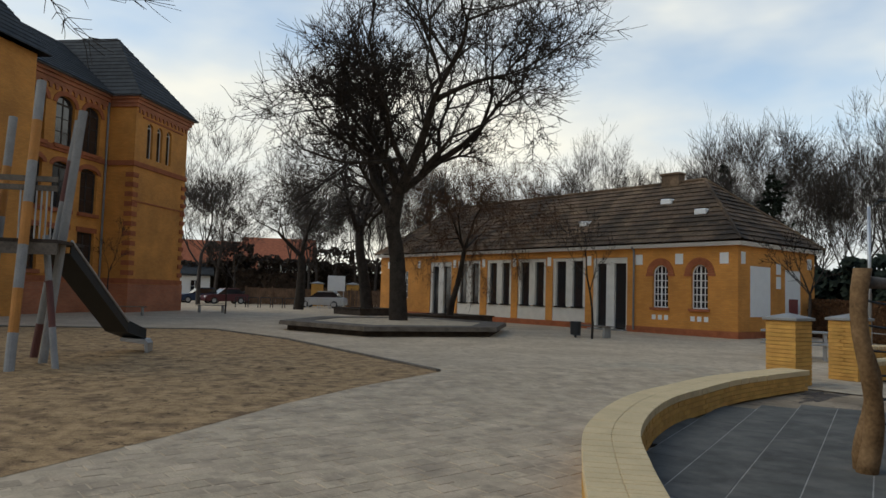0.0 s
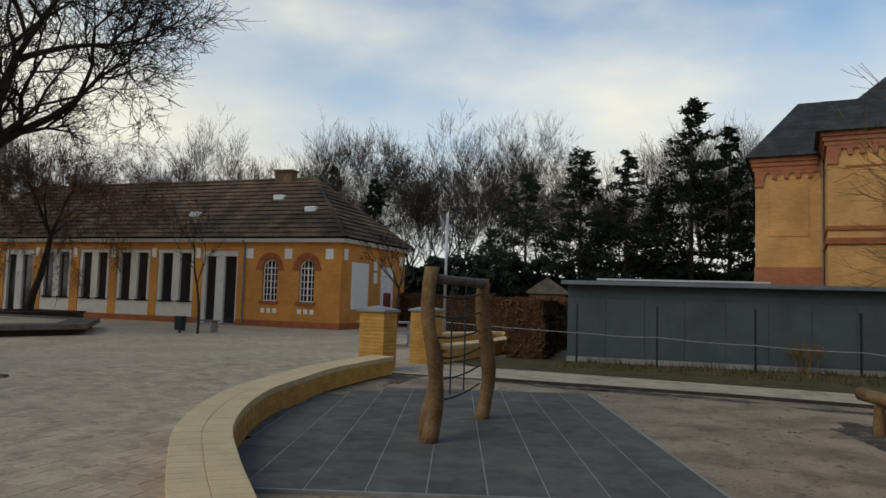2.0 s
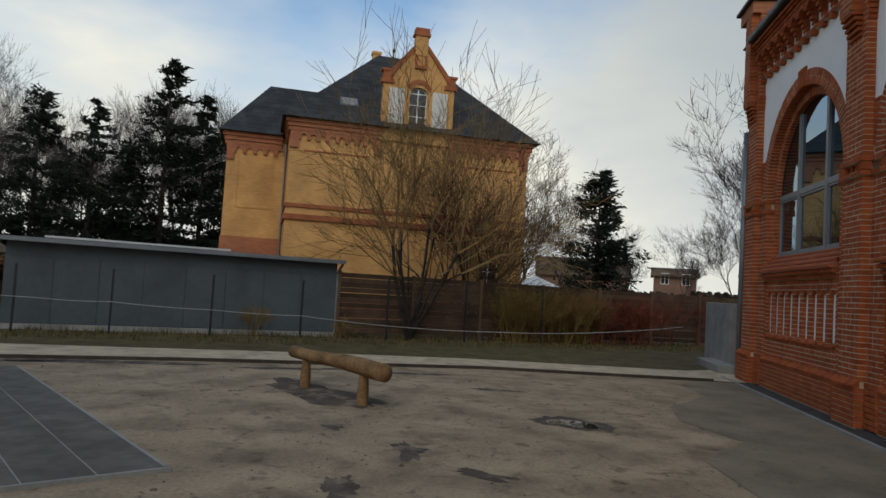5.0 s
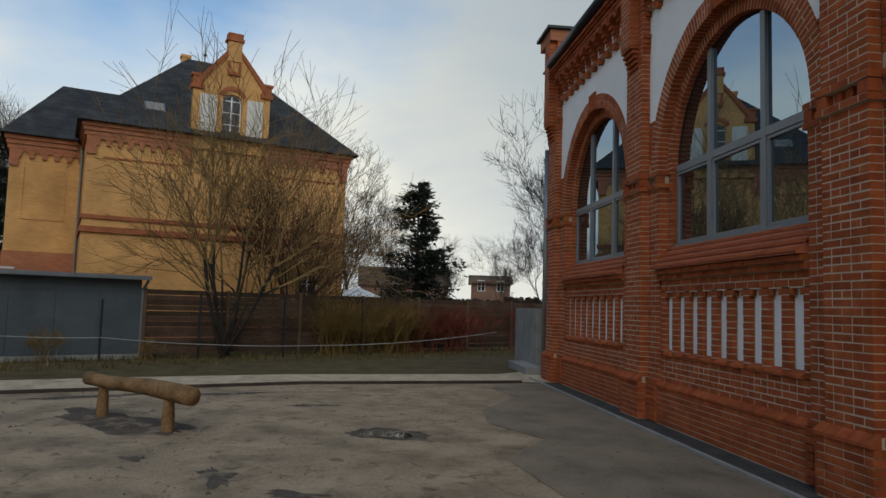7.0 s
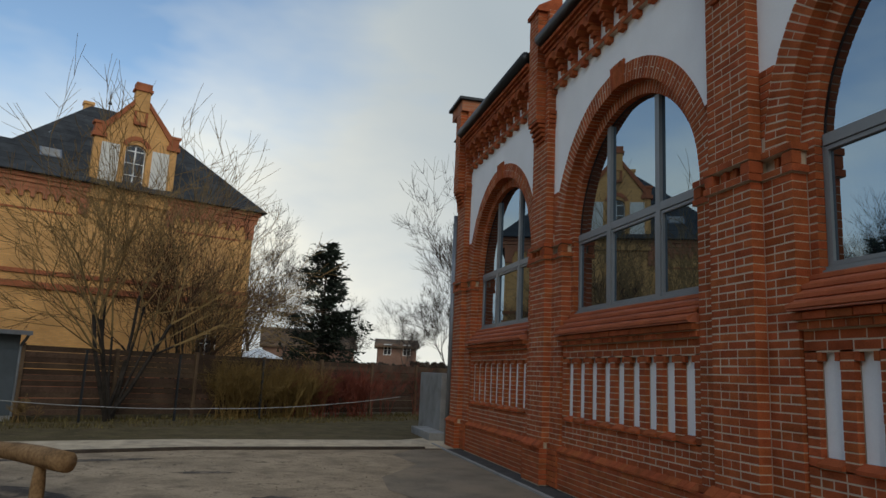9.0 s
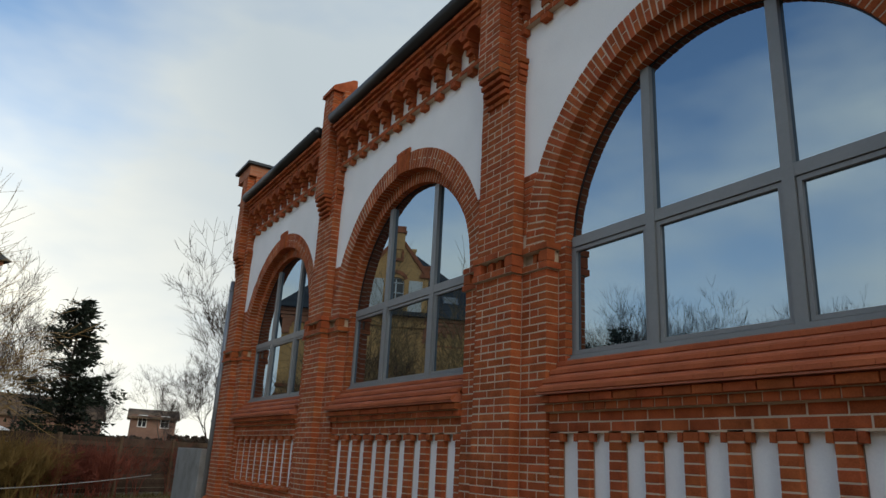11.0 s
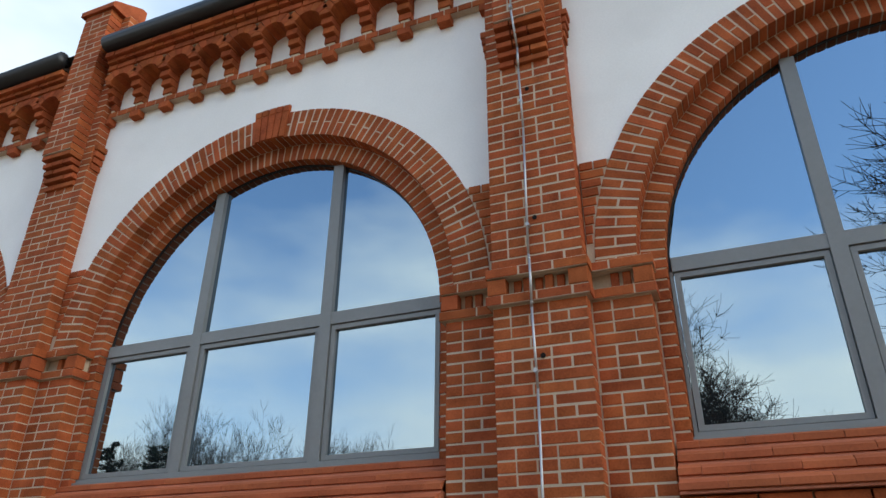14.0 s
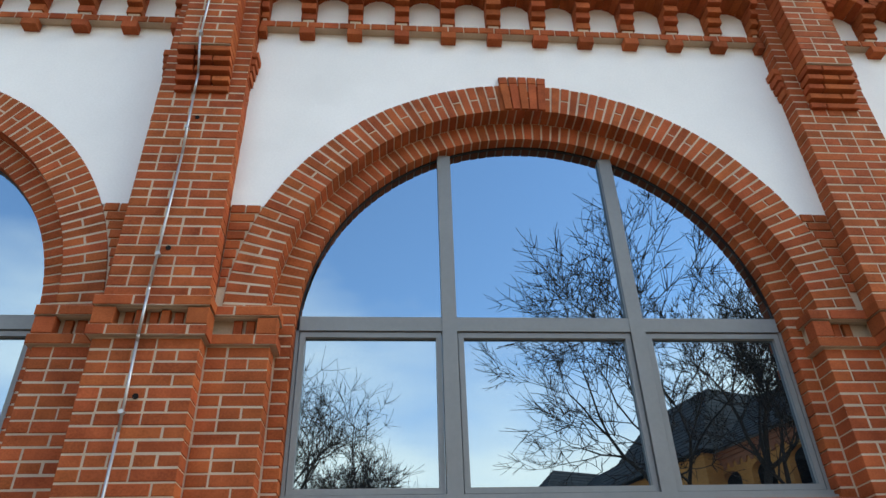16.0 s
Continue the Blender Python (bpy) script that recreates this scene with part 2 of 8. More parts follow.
M_SILLTILE = material("glazed_clay_sill_tile", (0.42, 0.13, 0.065), 0.45, var=0.12, fine=60, bump=0.1, random_by="island", spread=0.1)
M_SILLTILE_ONE = material("glazed_clay_tile", (0.36, 0.10, 0.042), 0.8, var=0.12, fine=60, bump=0.1, random_by="object", spread=0.07)
M_ZINC = material("dull_zinc", (0.20, 0.21, 0.22), 0.5, 0.6, var=0.1, bump=0.05)
M_BLACKMETAL = material("black_metal", (0.02, 0.022, 0.024), 0.5, 0.3, var=0.1, bump=0.05)
M_WOOD = material("warm_round_timber", (0.16, 0.085, 0.032), 0.8, var=0.25, scale=4, fine=30, bump=0.4, hue=(0.21, 0.125, 0.06))
M_WOODGREY = material("weathered_timber", (0.14, 0.115, 0.09), 0.85, var=0.22, scale=3, fine=25, bump=0.4)
M_WOODDARK = material("dark_stained_timber", (0.055, 0.042, 0.032), 0.85, var=0.25, scale=3, fine=25, bump=0.4)
M_FENCEWOOD = material("brown_fence_board", (0.105, 0.065, 0.04), 0.85, var=0.25, scale=2, fine=20, bump=0.4, random_by="island", spread=0.3)
M_FENCEPIECE = material("brown_fence_boards", (0.066, 0.041, 0.026), 0.85, var=0.25, scale=2, fine=20, bump=0.4, random_by="object", spread=0.3)
M_BARK = material("grey_brown_bark", (0.034, 0.027, 0.021), 0.95, var=0.3, scale=3, fine=14, bump=0.8, bump_dist=0.03)
M_TWIG = material("dark_twig", (0.032, 0.025, 0.02), 0.95, var=0.2, bump=0)
M_TWIGPALE = material("pale_brown_twig", (0.20, 0.128, 0.052), 0.95, var=0.2, bump=0)
M_TWIGFAR = material("grey_twig", (0.058, 0.047, 0.04), 0.95, var=0.2, bump=0)
M_NEEDLE = material("dark_green_needles", (0.017, 0.022, 0.014), 0.9, var=0.3, scale=1, fine=5, bump=0, random_by="island", spread=0.4)
M_HEDGE = material("brown_beech_leaves", (0.105, 0.052, 0.024), 0.9, var=0.2, scale=2, fine=9, bump=0, random_by="island", spread=0.28)
M_GRASS = material("dull_winter_grass", (0.082, 0.062, 0.027), 0.95, var=0.3, scale=2, fine=30, bump=0.8, dirt=(0.12, 0.082, 0.048), dirt_scale=1.6, speck=(0.16, 0.115, 0.06), speck_scale=5)
M_SAND = material("damp_play_sand", (0.333, 0.198, 0.088), 0.95, var=0.2, scale=5, fine=45, bump=0.8, hue=(0.405, 0.257, 0.126), bump_dist=0.03, dirt=(0.153, 0.090, 0.047), dirt_scale=2.6, dirt_at=(0.47, 0.68), speck=(0.077, 0.045, 0.024), speck_scale=5.5, speck_at=(0.56, 0.66))
M_DIRT = material("trodden_sandy_soil", (0.311, 0.231, 0.149), 0.95, var=0.18, scale=1.2, fine=26, bump=0.8, dirt=(0.166, 0.122, 0.079), dirt_scale=1.3, dirt_at=(0.48, 0.70), bump_dist=0.03, speck=(0.099, 0.073, 0.047), speck_scale=4.0, speck_at=(0.55, 0.70))
M_PATH = material("pale_gravel_path", (0.446, 0.351, 0.237), 0.95, var=0.14, scale=3, fine=60, bump=0.4, dirt=(0.228, 0.180, 0.133), dirt_scale=2.0)
M_ASPHALT = material("grey_asphalt", (0.185, 0.145, 0.103), 0.92, var=0.22, scale=1.4, fine=50, bump=0.5, dirt=(0.25, 0.19, 0.128), dirt_scale=0.9, dirt_at=(0.47, 0.70), speck=(0.075, 0.06, 0.046), speck_scale=8, speck_at=(0.60, 0.70))
M_PAVE = material("worn_stone_paving", (0.484, 0.367, 0.244), 0.9, var=0.14, scale=0.6, fine=9, bump=0.3, dirt=(0.353, 0.270, 0.181), dirt_scale=3.5, dirt_at=(0.48, 0.66))
M_SETT = material("stone_sett", (0.465, 0.353, 0.233), 0.9, var=0.16, scale=1.5, fine=60, bump=0.4, random_by="object", spread=0.1, dirt=(0.307, 0.233, 0.158), dirt_scale=2.2, dirt_at=(0.50, 0.66))
M_SETTS = material("stone_setts", (0.465, 0.353, 0.233), 0.9, var=0.16, scale=1.5, fine=60, bump=0.4, random_by="island", spread=0.1, dirt=(0.307, 0.233, 0.158), dirt_scale=2.2, dirt_at=(0.50, 0.66))
M_JOINT = material("sandy_joint_grit", (0.29, 0.26, 0.22), 0.95, var=0.2, scale=2, fine=60, bump=0.3)
M_RUBBER = material("dark_rubber_tile", (0.104, 0.095, 0.078), 0.9, var=0.16, scale=4, fine=90, bump=0.3, random_by="object", spread=0.12, dirt=(0.170, 0.149, 0.123), dirt_scale=2.2, dirt_at=(0.46, 0.74))
M_SHED = material("grey_sheet_cladding", (0.062, 0.074, 0.081), 0.7, var=0.08, scale=1.2, fine=10, bump=0.1, dirt=(0.036, 0.043, 0.047), dirt_scale=0.8, dirt_at=(0.5, 0.8))
M_SANDBRICK = material("pale_yellow_brick", (0.56, 0.30, 0.078), 0.85, var=0.1, scale=4, fine=60, bump=0.3, random_by="object", spread=0.1)
M_SANDBRICKS = material("pale_yellow_bricks", (0.56, 0.30, 0.078), 0.85, var=0.1, scale=4, fine=60, bump=0.3, random_by="island", spread=0.1)
M_CAPBRICK = material("cream_brick_coping", (0.62, 0.46, 0.25), 0.85, var=0.07, scale=3, fine=60, bump=0.2, random_by="island", spread=0.07)
M_SANDMORTAR = material("yellowish_mortar", (0.46, 0.27, 0.095), 0.95, var=0.1, bump=0.2)
M_CONCRETE = material("grey_concrete", (0.27, 0.26, 0.24), 0.9, var=0.1, scale=2, fine=40, bump=0.3, dirt=(0.16, 0.15, 0.13), dirt_scale=1.3)
M_ROPE = material("grey_rope", (0.30, 0.29, 0.27), 0.9, var=0.1, bump=0)
M_DARKROPE = material("dark_steel_rope", (0.045, 0.05, 0.055), 0.8, var=0.1, bump=0)
M_STEEL = material("galvanised_steel", (0.42, 0.42, 0.42), 0.4, 0.7, var=0.08, bump=0.03)
M_WATER = glass("puddle_water", (0.05, 0.04, 0.03), 0.02)


# ---- building helpers ----
def empty(name, m=None):
    ob = new(name)
    ob.empty_display_size = 0.3
    if m is not None:
        ob.matrix_world = m
    return ob


def on_az(az, dist, z=0.0):
    """A place at a bearing, clockwise from +y, and a distance from the origin."""
    return dist * math.sin(radians(az)), dist * math.cos(radians(az)), z


def part(name, bm, mat, parent=None, label="", smooth=False):
    """Links a bmesh as one mesh object, under a thing or a part when one is given."""
    me = bpy.data.meshes.new(name)
    bm.to_mesh(me)
    bm.free()
    me.materials.append(mat)
    if smooth:
        me.shade_smooth()
    ob = new(name, me)
    if parent is not None:
        ob.parent = parent
    if label:
        ob["label"] = label
    return ob


def from_lists(name, verts, faces, mat, parent=None, label="", smooth=False):
    me = bpy.data.meshes.new(name)
    me.from_pydata(verts, [], faces)
    me.materials.append(mat)
    if smooth:
        me.shade_smooth()
    me.update()
    ob = new(name, me)
    if parent is not None:
        ob.parent = parent
    if label:
        ob["label"] = label
    return ob


def box(bm, x0, x1, y0, y1, z0, z1, m=None, bevel=0.0):
    vs = [Vector((x, y, z)) for x in (x0, x1) for y in (y0, y1) for z in (z0, z1)]
    if m is not None:
        vs = [m @ v for v in vs]
    b = [bm.verts.new(v) for v in vs]
    fs = []
    for q in ((0, 1, 3, 2), (4, 6, 7, 5), (0, 4, 5, 1), (2, 3, 7, 6), (0, 2, 6, 4), (1, 5, 7, 3)):
        fs.append(bm.faces.new([b[i] for i in q]))
    if bevel:
        es = {e for f in fs for e in f.edges}
        bmesh.ops.bevel(bm, geom=list(es), offset=bevel, segments=1, affect="EDGES")
    return bm


def prism(bm, pts, y0, y1, axis="y", m=None):
    """A polygon of (a, b) pairs swept from y0 to y1 along an axis: over (x, z) for y, over (x, y) for z, over (y, z) for x."""
    def at(p, w):
        v = Vector((p[0], w, p[1])) if axis == "y" else Vector((p[0], p[1], w)) if axis == "z" else Vector((w, p[0], p[1]))
        return m @ v if m is not None else v
    a = [bm.verts.new(at(p, y0)) for p in pts]
    b = [bm.verts.new(at(p, y1)) for p in pts]
    bm.faces.new(a)
    bm.faces.new(b[::-1])
    for i in range(len(pts)):
        j = (i + 1) % len(pts)
        bm.faces.new((a[j], a[i], b[i], b[j]))
    bmesh.ops.recalc_face_normals(bm, faces=bm.faces[-len(pts) - 2:])
    return bm


def tube(verts, faces, a, b, ra, rb, sides=5):
    """Adds a tapered tube between two points to lists of corners and faces."""
    d = b - a
    if d.length < 1e-5:
        return
    d.normalize()
    u = d.orthogonal().normalized()
    v = d.cross(u)
    k = len(verts)
    for p, r in ((a, ra), (b, rb)):
        for i in range(sides):
            t = 2 * math.pi * i / sides
            verts.append(p + (u * math.cos(t) + v * math.sin(t)) * r)
    for i in range(sides):
        j = (i + 1) % sides
        faces.append((k + i, k + j, k + sides + j, k + sides + i))


def cylinder(bm, a, b, ra, rb=None, sides=16):
    vs, fs = [], []
    tube(vs, fs, Vector(a), Vector(b), ra, ra if rb is None else rb, sides)
    w = [bm.verts.new(v) for v in vs]
    for f in fs:
        bm.faces.new([w[i] for i in f])
    bm.faces.new(w[:sides][::-1])
    bm.faces.new(w[sides:])
    return bm


def wall_with_openings(bm, x0, x1, z0, z1, y0, y1, openings):
    """A wall over (x, z), y0 to y1 thick, less rectangular openings (xa, xb, za, zb, rise); a rise rounds the head of one."""
    xs = sorted({x0, x1, *[o[0] for o in openings], *[o[1] for o in openings]})
    zs = sorted({z0, z1, *[o[2] for o in openings], *[o[3] for o in openings]})
    for i in range(len(xs) - 1):
        for j in range(len(zs) - 1):
            cx, cz = (xs[i] + xs[i + 1]) / 2, (zs[j] + zs[j + 1]) / 2
            if not any(o[0] < cx < o[1] and o[2] < cz < o[3] for o in openings):
                box(bm, xs[i], xs[i + 1], y0, y1, zs[j], zs[j + 1])
    for xa, xb, za, zb, rise in openings:
        if rise:
            c, h = (xa + xb) / 2, (xb - xa) / 2
            arc = [(c + h * math.cos(t), zb - rise + rise * math.sin(t)) for t in np.linspace(0, math.pi / 2, 7)]
            prism(bm, [(xb, zb)] + arc[::-1], y0, y1)
            prism(bm, [(xa, zb)] + [(2 * c - x, z) for x, z in arc[::-1]], y0, y1)
    bmesh.ops.remove_doubles(bm, verts=bm.verts, dist=0.0005)


def ring(bm, cx, cz, r0, r1, y0, y1, a0=0.0, a1=math.pi, n=16):
    """A round arch band over (x, z)."""
    for i in range(n):
        t0, t1 = a0 + (a1 - a0) * i / n, a0 + (a1 - a0) * (i + 1) / n
        prism(bm, [(cx + r * math.cos(t), cz + r * math.sin(t)) for r, t in ((r0, t0), (r1, t0), (r1, t1), (r0, t1))], y0, y1)


def sheet(name, pts, z, mat, label="", thick=0.0):
    bm = bmesh.new()
    if thick:
        prism(bm, pts, z - thick, z, "z")
    else:
        bm.faces.new([bm.verts.new((x, y, z)) for x, y in pts])
        bmesh.ops.recalc_face_normals(bm, faces=bm.faces)
        if bm.faces[:] and bm.faces[0].normal.z < 0:
            bmesh.ops.reverse_faces(bm, faces=bm.faces)
    ob = part(name, bm, mat)
    return tagged(ob, label, kind="structure")

# ---- ground ----
ground = sheet("ground", [(-900, -900), (900, -900), (900, 900), (-900, 900)], -0.03, M_DIRT, "bare trodden sandy soil of the yard")
# yard paving, with a cut round the sandpit left to the layers above it
pavement = sheet("pavement", [(-40, 4.0), (2.6, 4.0), (2.75, 6.5), (3.6, 8.0), (4.7, 9.1), (6.3, 10.4), (9.4, 12.6), (11.6, 13.9), (15, 16.2), (19.5, 18.6), (27, 36), (30, 80), (-40, 80)], -0.0095, M_PAVE, "worn grey-brown stone paving of the school yard")
SAND = [(-14, 4.6), (-2.6, 6.2), (-1.45, 8.1), (-0.38, 10.2), (0.9, 12.2), (2.56, 14.36), (1.14, 17.8), (-0.96, 22.98), (-3.75, 27.4), (-9.12, 27.0), (-16, 26.5)]


def make_sand():
    """Raked and trodden sand with low humps."""
    bm = bmesh.new()
    step, inner = 0.22, []
    def inside(x, y):
        c = False
        for i in range(len(SAND)):
            (xa, ya), (xb, yb) = SAND[i], SAND[i - 1]
            if (ya > y) != (yb > y) and x < (xb - xa) * (y - ya) / (yb - ya) + xa:
                c = not c
        return c
    def rim(x, y):
        best = 9.0
        for i in range(len(SAND)):
            (xa, ya), (xb, yb) = SAND[i], SAND[i - 1]
            t = max(0, min(1, ((x - xa) * (xb - xa) + (y - ya) * (yb - ya)) / ((xb - xa) ** 2 + (yb - ya) ** 2)))
            best = min(best, math.hypot(x - xa - t * (xb - xa), y - ya - t * (yb - ya)))
        return min(1.0, max(0.0, (best - 0.2) / 0.9))
    xs, ys = np.arange(-16, 2.8, step), np.arange(4.6, 27.6, step)
    vs = {}
    for i, x in enumerate(xs):
        for j, y in enumerate(ys):
            if inside(x, y):
                h = 0.012 + 0.035 * noise.noise((x * 0.5, y * 0.5, 0)) + 0.03 * noise.noise((x * 1.7, y * 1.7, 3)) + 0.02 * noise.noise((x * 4.1, y * 4.1, 7))
                vs[i, j] = bm.verts.new((x, y, -0.009 + (max(h, -0.008) + 0.02) * rim(x, y)))
    for (i, j), v in list(vs.items()):
        if (i + 1, j) in vs and (i, j + 1) in vs and (i + 1, j + 1) in vs:
            bm.faces.new((v, vs[i + 1, j], vs[i + 1, j + 1], vs[i, j + 1]))
    return tagged(part("sandpit", bm, M_SAND, None, smooth=True), "pale brown trodden sand of the play pit", kind="structure")


make_sand()
sheet("sand_bed", SAND, -0.006, M_SAND, "flat rim of sand along the pit's edge")


def kerb(name, pts, width, z0, z1, mat, label):
    bm = bmesh.new()
    for (xa, ya), (xb, yb) in zip(pts, pts[1:]):
        d = Vector((xb - xa, yb - ya)).normalized()
        nx, ny = -d.y * width / 2, d.x * width / 2
        prism(bm, [(xa + nx, ya + ny), (xa - nx, ya - ny), (xb - nx, yb - ny), (xb + nx, yb + ny)], z0, z1, "z")
    return tagged(part(name, bm, mat), label, kind="structure")


kerb("sandpit_edging", [(2.5, 14.4), (1.14, 17.8), (-0.96, 22.98), (-3.75, 27.4), (-9.12, 27.0), (-16, 26.5)], 0.10, -0.1, 0.035, M_WOODGREY, "weathered low timber edging of the sandpit")
path_strip = sheet("path", [(6.2, 15.9), (8.6, 12.9), (10.18, 10.2), (12.5, 6.15), (14.8, 1.1), (15.72, -3.6), (15.8, -4.6), (18.6, -4.6), (17.5, -3.4), (16.5, 1.6), (15.2, 4.9), (13.4, 8.6), (11.7, 12.2), (10.5, 14.6), (8.0, 17.0)], -0.008, M_PATH, "pale compacted gravel path across the soil")
kerb("path_edging", [(10.18, 10.2), (12.5, 6.15), (14.8, 1.1), (15.72, -3.6)], 0.06, -0.05, 0.03, M_WOODDARK, "thin dark edging strip along the gravel path")
sheet("grass", [(11.7, 12.2), (13.4, 8.6), (15.2, 4.9), (16.5, 1.6), (17.5, -3.4), (18.6, -4.6), (30, -9), (24.3, -0.6), (19.8, 5.9), (15.3, 12.6), (13.6, 14.6), (12.6, 14.2)], -0.004, M_GRASS, "dull sparse winter grass beside the fence")
sheet("back_lawn", [(30, -9), (24.4, -0.7), (19.9, 5.8), (15.4, 12.5), (22, 17.5), (26, 32), (40, 70), (140, 60), (140, -60), (40, -40)], -0.016, M_GRASS, "dull lawn beyond the fence")
sheet("asphalt", [(-12, -4.6), (15.6, -4.6), (15.7, -3.4), (14.6, -2.7), (13.2, -2.9), (11.6, -2.0), (10.4, -1.9), (9.2, -2.4), (8.0, -1.7), (6.4, -1.9), (4.6, -0.9), (2.0, -0.6), (0, 0.6), (-12, 2.0)], -0.024, M_ASPHALT, "grey-brown worn asphalt along the brick hall")
sheet("drain_strip", [(-12, -4.5), (16.75, -4.5), (16.75, -4.06), (-12, -4.06)], -0.012, material("dark_gravel", (0.06, 0.055, 0.05), 0.95, var=0.25, fine=80, bump=0.6), "dark gravel strip at the foot of the brick hall")
kerb("facade_kerb", [(-12, -4.03), (16.8, -4.03)], 0.06, -0.05, 0.005, M_CONCRETE, "narrow concrete kerb line along the brick hall")

# ---- low ochre building beside the yard ----
def small_window(parent, name, x0, x1, z0, z1, y, rise=0.0, cols=2, rows=4, frame=0.05, mat=None, glass_mat=None):
    """A window unit: frame, bars and pane, facing -y of its parent."""
    mat, glass_mat = mat or M_WHITE, glass_mat or M_GLASS_FAR
    bm = bmesh.new()
    top = z1 - rise
    box(bm, x0, x0 + frame, y, y + 0.07, z0, top)
    box(bm, x1 - frame, x1, y, y + 0.07, z0, top)
    box(bm, x0 + frame, x1 - frame, y, y + 0.07, z0, z0 + frame)
    c, h = (x0 + x1) / 2, (x1 - x0) / 2
    if rise:
        n = 10
        for i in range(n):
            t0, t1 = math.pi * i / n, math.pi * (i + 1) / n
            prism(bm, [(c + r * math.cos(t), top + q * math.sin(t)) for r, q, t in ((h - frame, rise - frame, t0), (h, rise, t0), (h, rise, t1), (h - frame, rise - frame, t1))], y, y + 0.07)
        box(bm, x0 + frame, x1 - frame, y, y + 0.06, top - frame / 2, top + frame / 2)
    else:
        box(bm, x0 + frame, x1 - frame, y, y + 0.07, z1 - frame, z1)
    w = part(name, bm, mat, parent, "white-painted window frame" if mat is M_WHITE else "")
    bm = bmesh.new()
    b = 0.018
    for i in range(1, cols):
        x = x0 + (x1 - x0) * i / cols
        ww = b * 1.8 if 2 * i == cols else b
        box(bm, x - ww, x + ww, y + 0.005, y + 0.055, z0 + frame, z1 - frame - (0.02 if rise else 0))
    for j in range(1, rows):
        z = z0 + (top - z0) * j / rows
        box(bm, x0 + frame, x1 - frame, y + 0.015, y + 0.05, z - b, z + b)
    if cols > 1 or rows > 1:
        part("glazing_grid", bm, mat, w)
    else:
        bm.free()
    bm = bmesh.new()
    pts = [(x0 + 0.02, z0 + 0.02), (x1 - 0.02, z0 + 0.02)]
    if rise:
        pts += [(c + (h - 0.02) * math.cos(t), top + (rise - 0.02) * math.sin(t)) for t in np.linspace(0, math.pi, 11)]
    else:
        pts += [(x1 - 0.02, z1 - 0.02), (x0 + 0.02, z1 - 0.02)]
    prism(bm, pts, y + 0.03, y + 0.042)
    part("pane", bm, glass_mat, w)
    return w


def hip_roof_rows(parent, x0, x1, y0, y1, ze, zr, mat, step=0.34, name="roof", over=0.0, side_inset=None, label="", lip=0.085, proud=0.05):
    """A hipped roof with overlapping courses, each row of tiles a stepped lip; the joined tiles are one part."""
    w, run = (y1 - y0) / 2, side_inset if side_inset is not None else (y1 - y0) / 2
    rows = max(4, int(math.hypot(w, zr - ze) / step))
    verts, faces = [], []
    def quad(a, b, c, d):
        k = len(verts)
        verts.extend((a, b, c, d))
        faces.append((k, k + 1, k + 2, k + 3))
    def rect(f):
        return x0 + run * f, x1 - run * f, y0 + w * f, y1 - w * f, ze + (zr - ze) * f
    out = ((0, -1), (1, 0), (0, 1), (-1, 0))
    for r in range(rows):
        a, b = rect(r / rows), rect(min(1.0, (r + 1.35) / rows))
        la, lb = a[4] + lip, b[4] + 0.004
        lo = [(a[0], a[2]), (a[1], a[2]), (a[1], a[3]), (a[0], a[3])]
        hi = [(b[0], b[2]), (b[1], b[2]), (b[1], b[3]), (b[0], b[3])]
        for s in range(4):
            p, q, u, v = lo[s], lo[(s + 1) % 4], hi[(s + 1) % 4], hi[s]
            length = math.hypot(q[0] - p[0], q[1] - p[1])
            n = max(1, int(length / 0.55))
            for i in range(n):
                f0, f1 = i / n, (i + 1) / n
                l0, l1 = [tuple(p[k] + (q[k] - p[k]) * f for k in (0, 1)) for f in (f0, f1)]
                h0, h1 = [tuple(v[k] + (u[k] - v[k]) * f for k in (0, 1)) for f in (f0, f1)]
                e = random.uniform(-0.008, 0.008)
                quad((*l0, la + e), (*l1, la + e), (*h1, lb + e), (*h0, lb + e))
                # thick lower edge standing proud of the course below
                ox, oy = out[s][0], out[s][1]
                g0, g1 = [(l[0] + ox * proud, l[1] + oy * proud) for l in (l0, l1)]
                i0, i1 = [(l[0] - ox * proud * 2, l[1] - oy * proud * 2) for l in (l0, l1)]
                ze_ = la + e - min(0.03, lip + 0.01)
                quad((*g0, ze_), (*g1, ze_), (*l1, la + e), (*l0, la + e))
                quad((*i0, ze_), (*i1, ze_), (*g1, ze_), (*g0, ze_))
    k = len(verts)
    verts.extend([(x0, y0, ze - 0.02), (x1, y0, ze - 0.02), (x1, y1, ze - 0.02), (x0, y1, ze - 0.02)])
    faces.append((k + 3, k + 2, k + 1, k))
    return from_lists(name, verts, faces, mat, parent, label)


def hip_caps(parent, x0, x1, y0, y1, ze, zr, mat, run, r=0.09):
    vs, fs = [], []
    ym = (y0 + y1) / 2
    A, B = Vector((x0 + run, ym, zr)), Vector((x1 - run, ym, zr))
    for p, q in ((Vector((x0, y0, ze)), A), (Vector((x0, y1, ze)), A), (Vector((x1, y0, ze)), B), (Vector((x1, y1, ze)), B), (A, B)):
        n = max(2, int((q - p).length / 0.4))
        for i in range(n):
            tube(vs, fs, p.lerp(q, i / n), p.lerp(q, (i + 1.06) / n), r * 1.08, r * 0.95, 6)
    return from_lists("ridge_tiles", vs, fs, mat, parent)


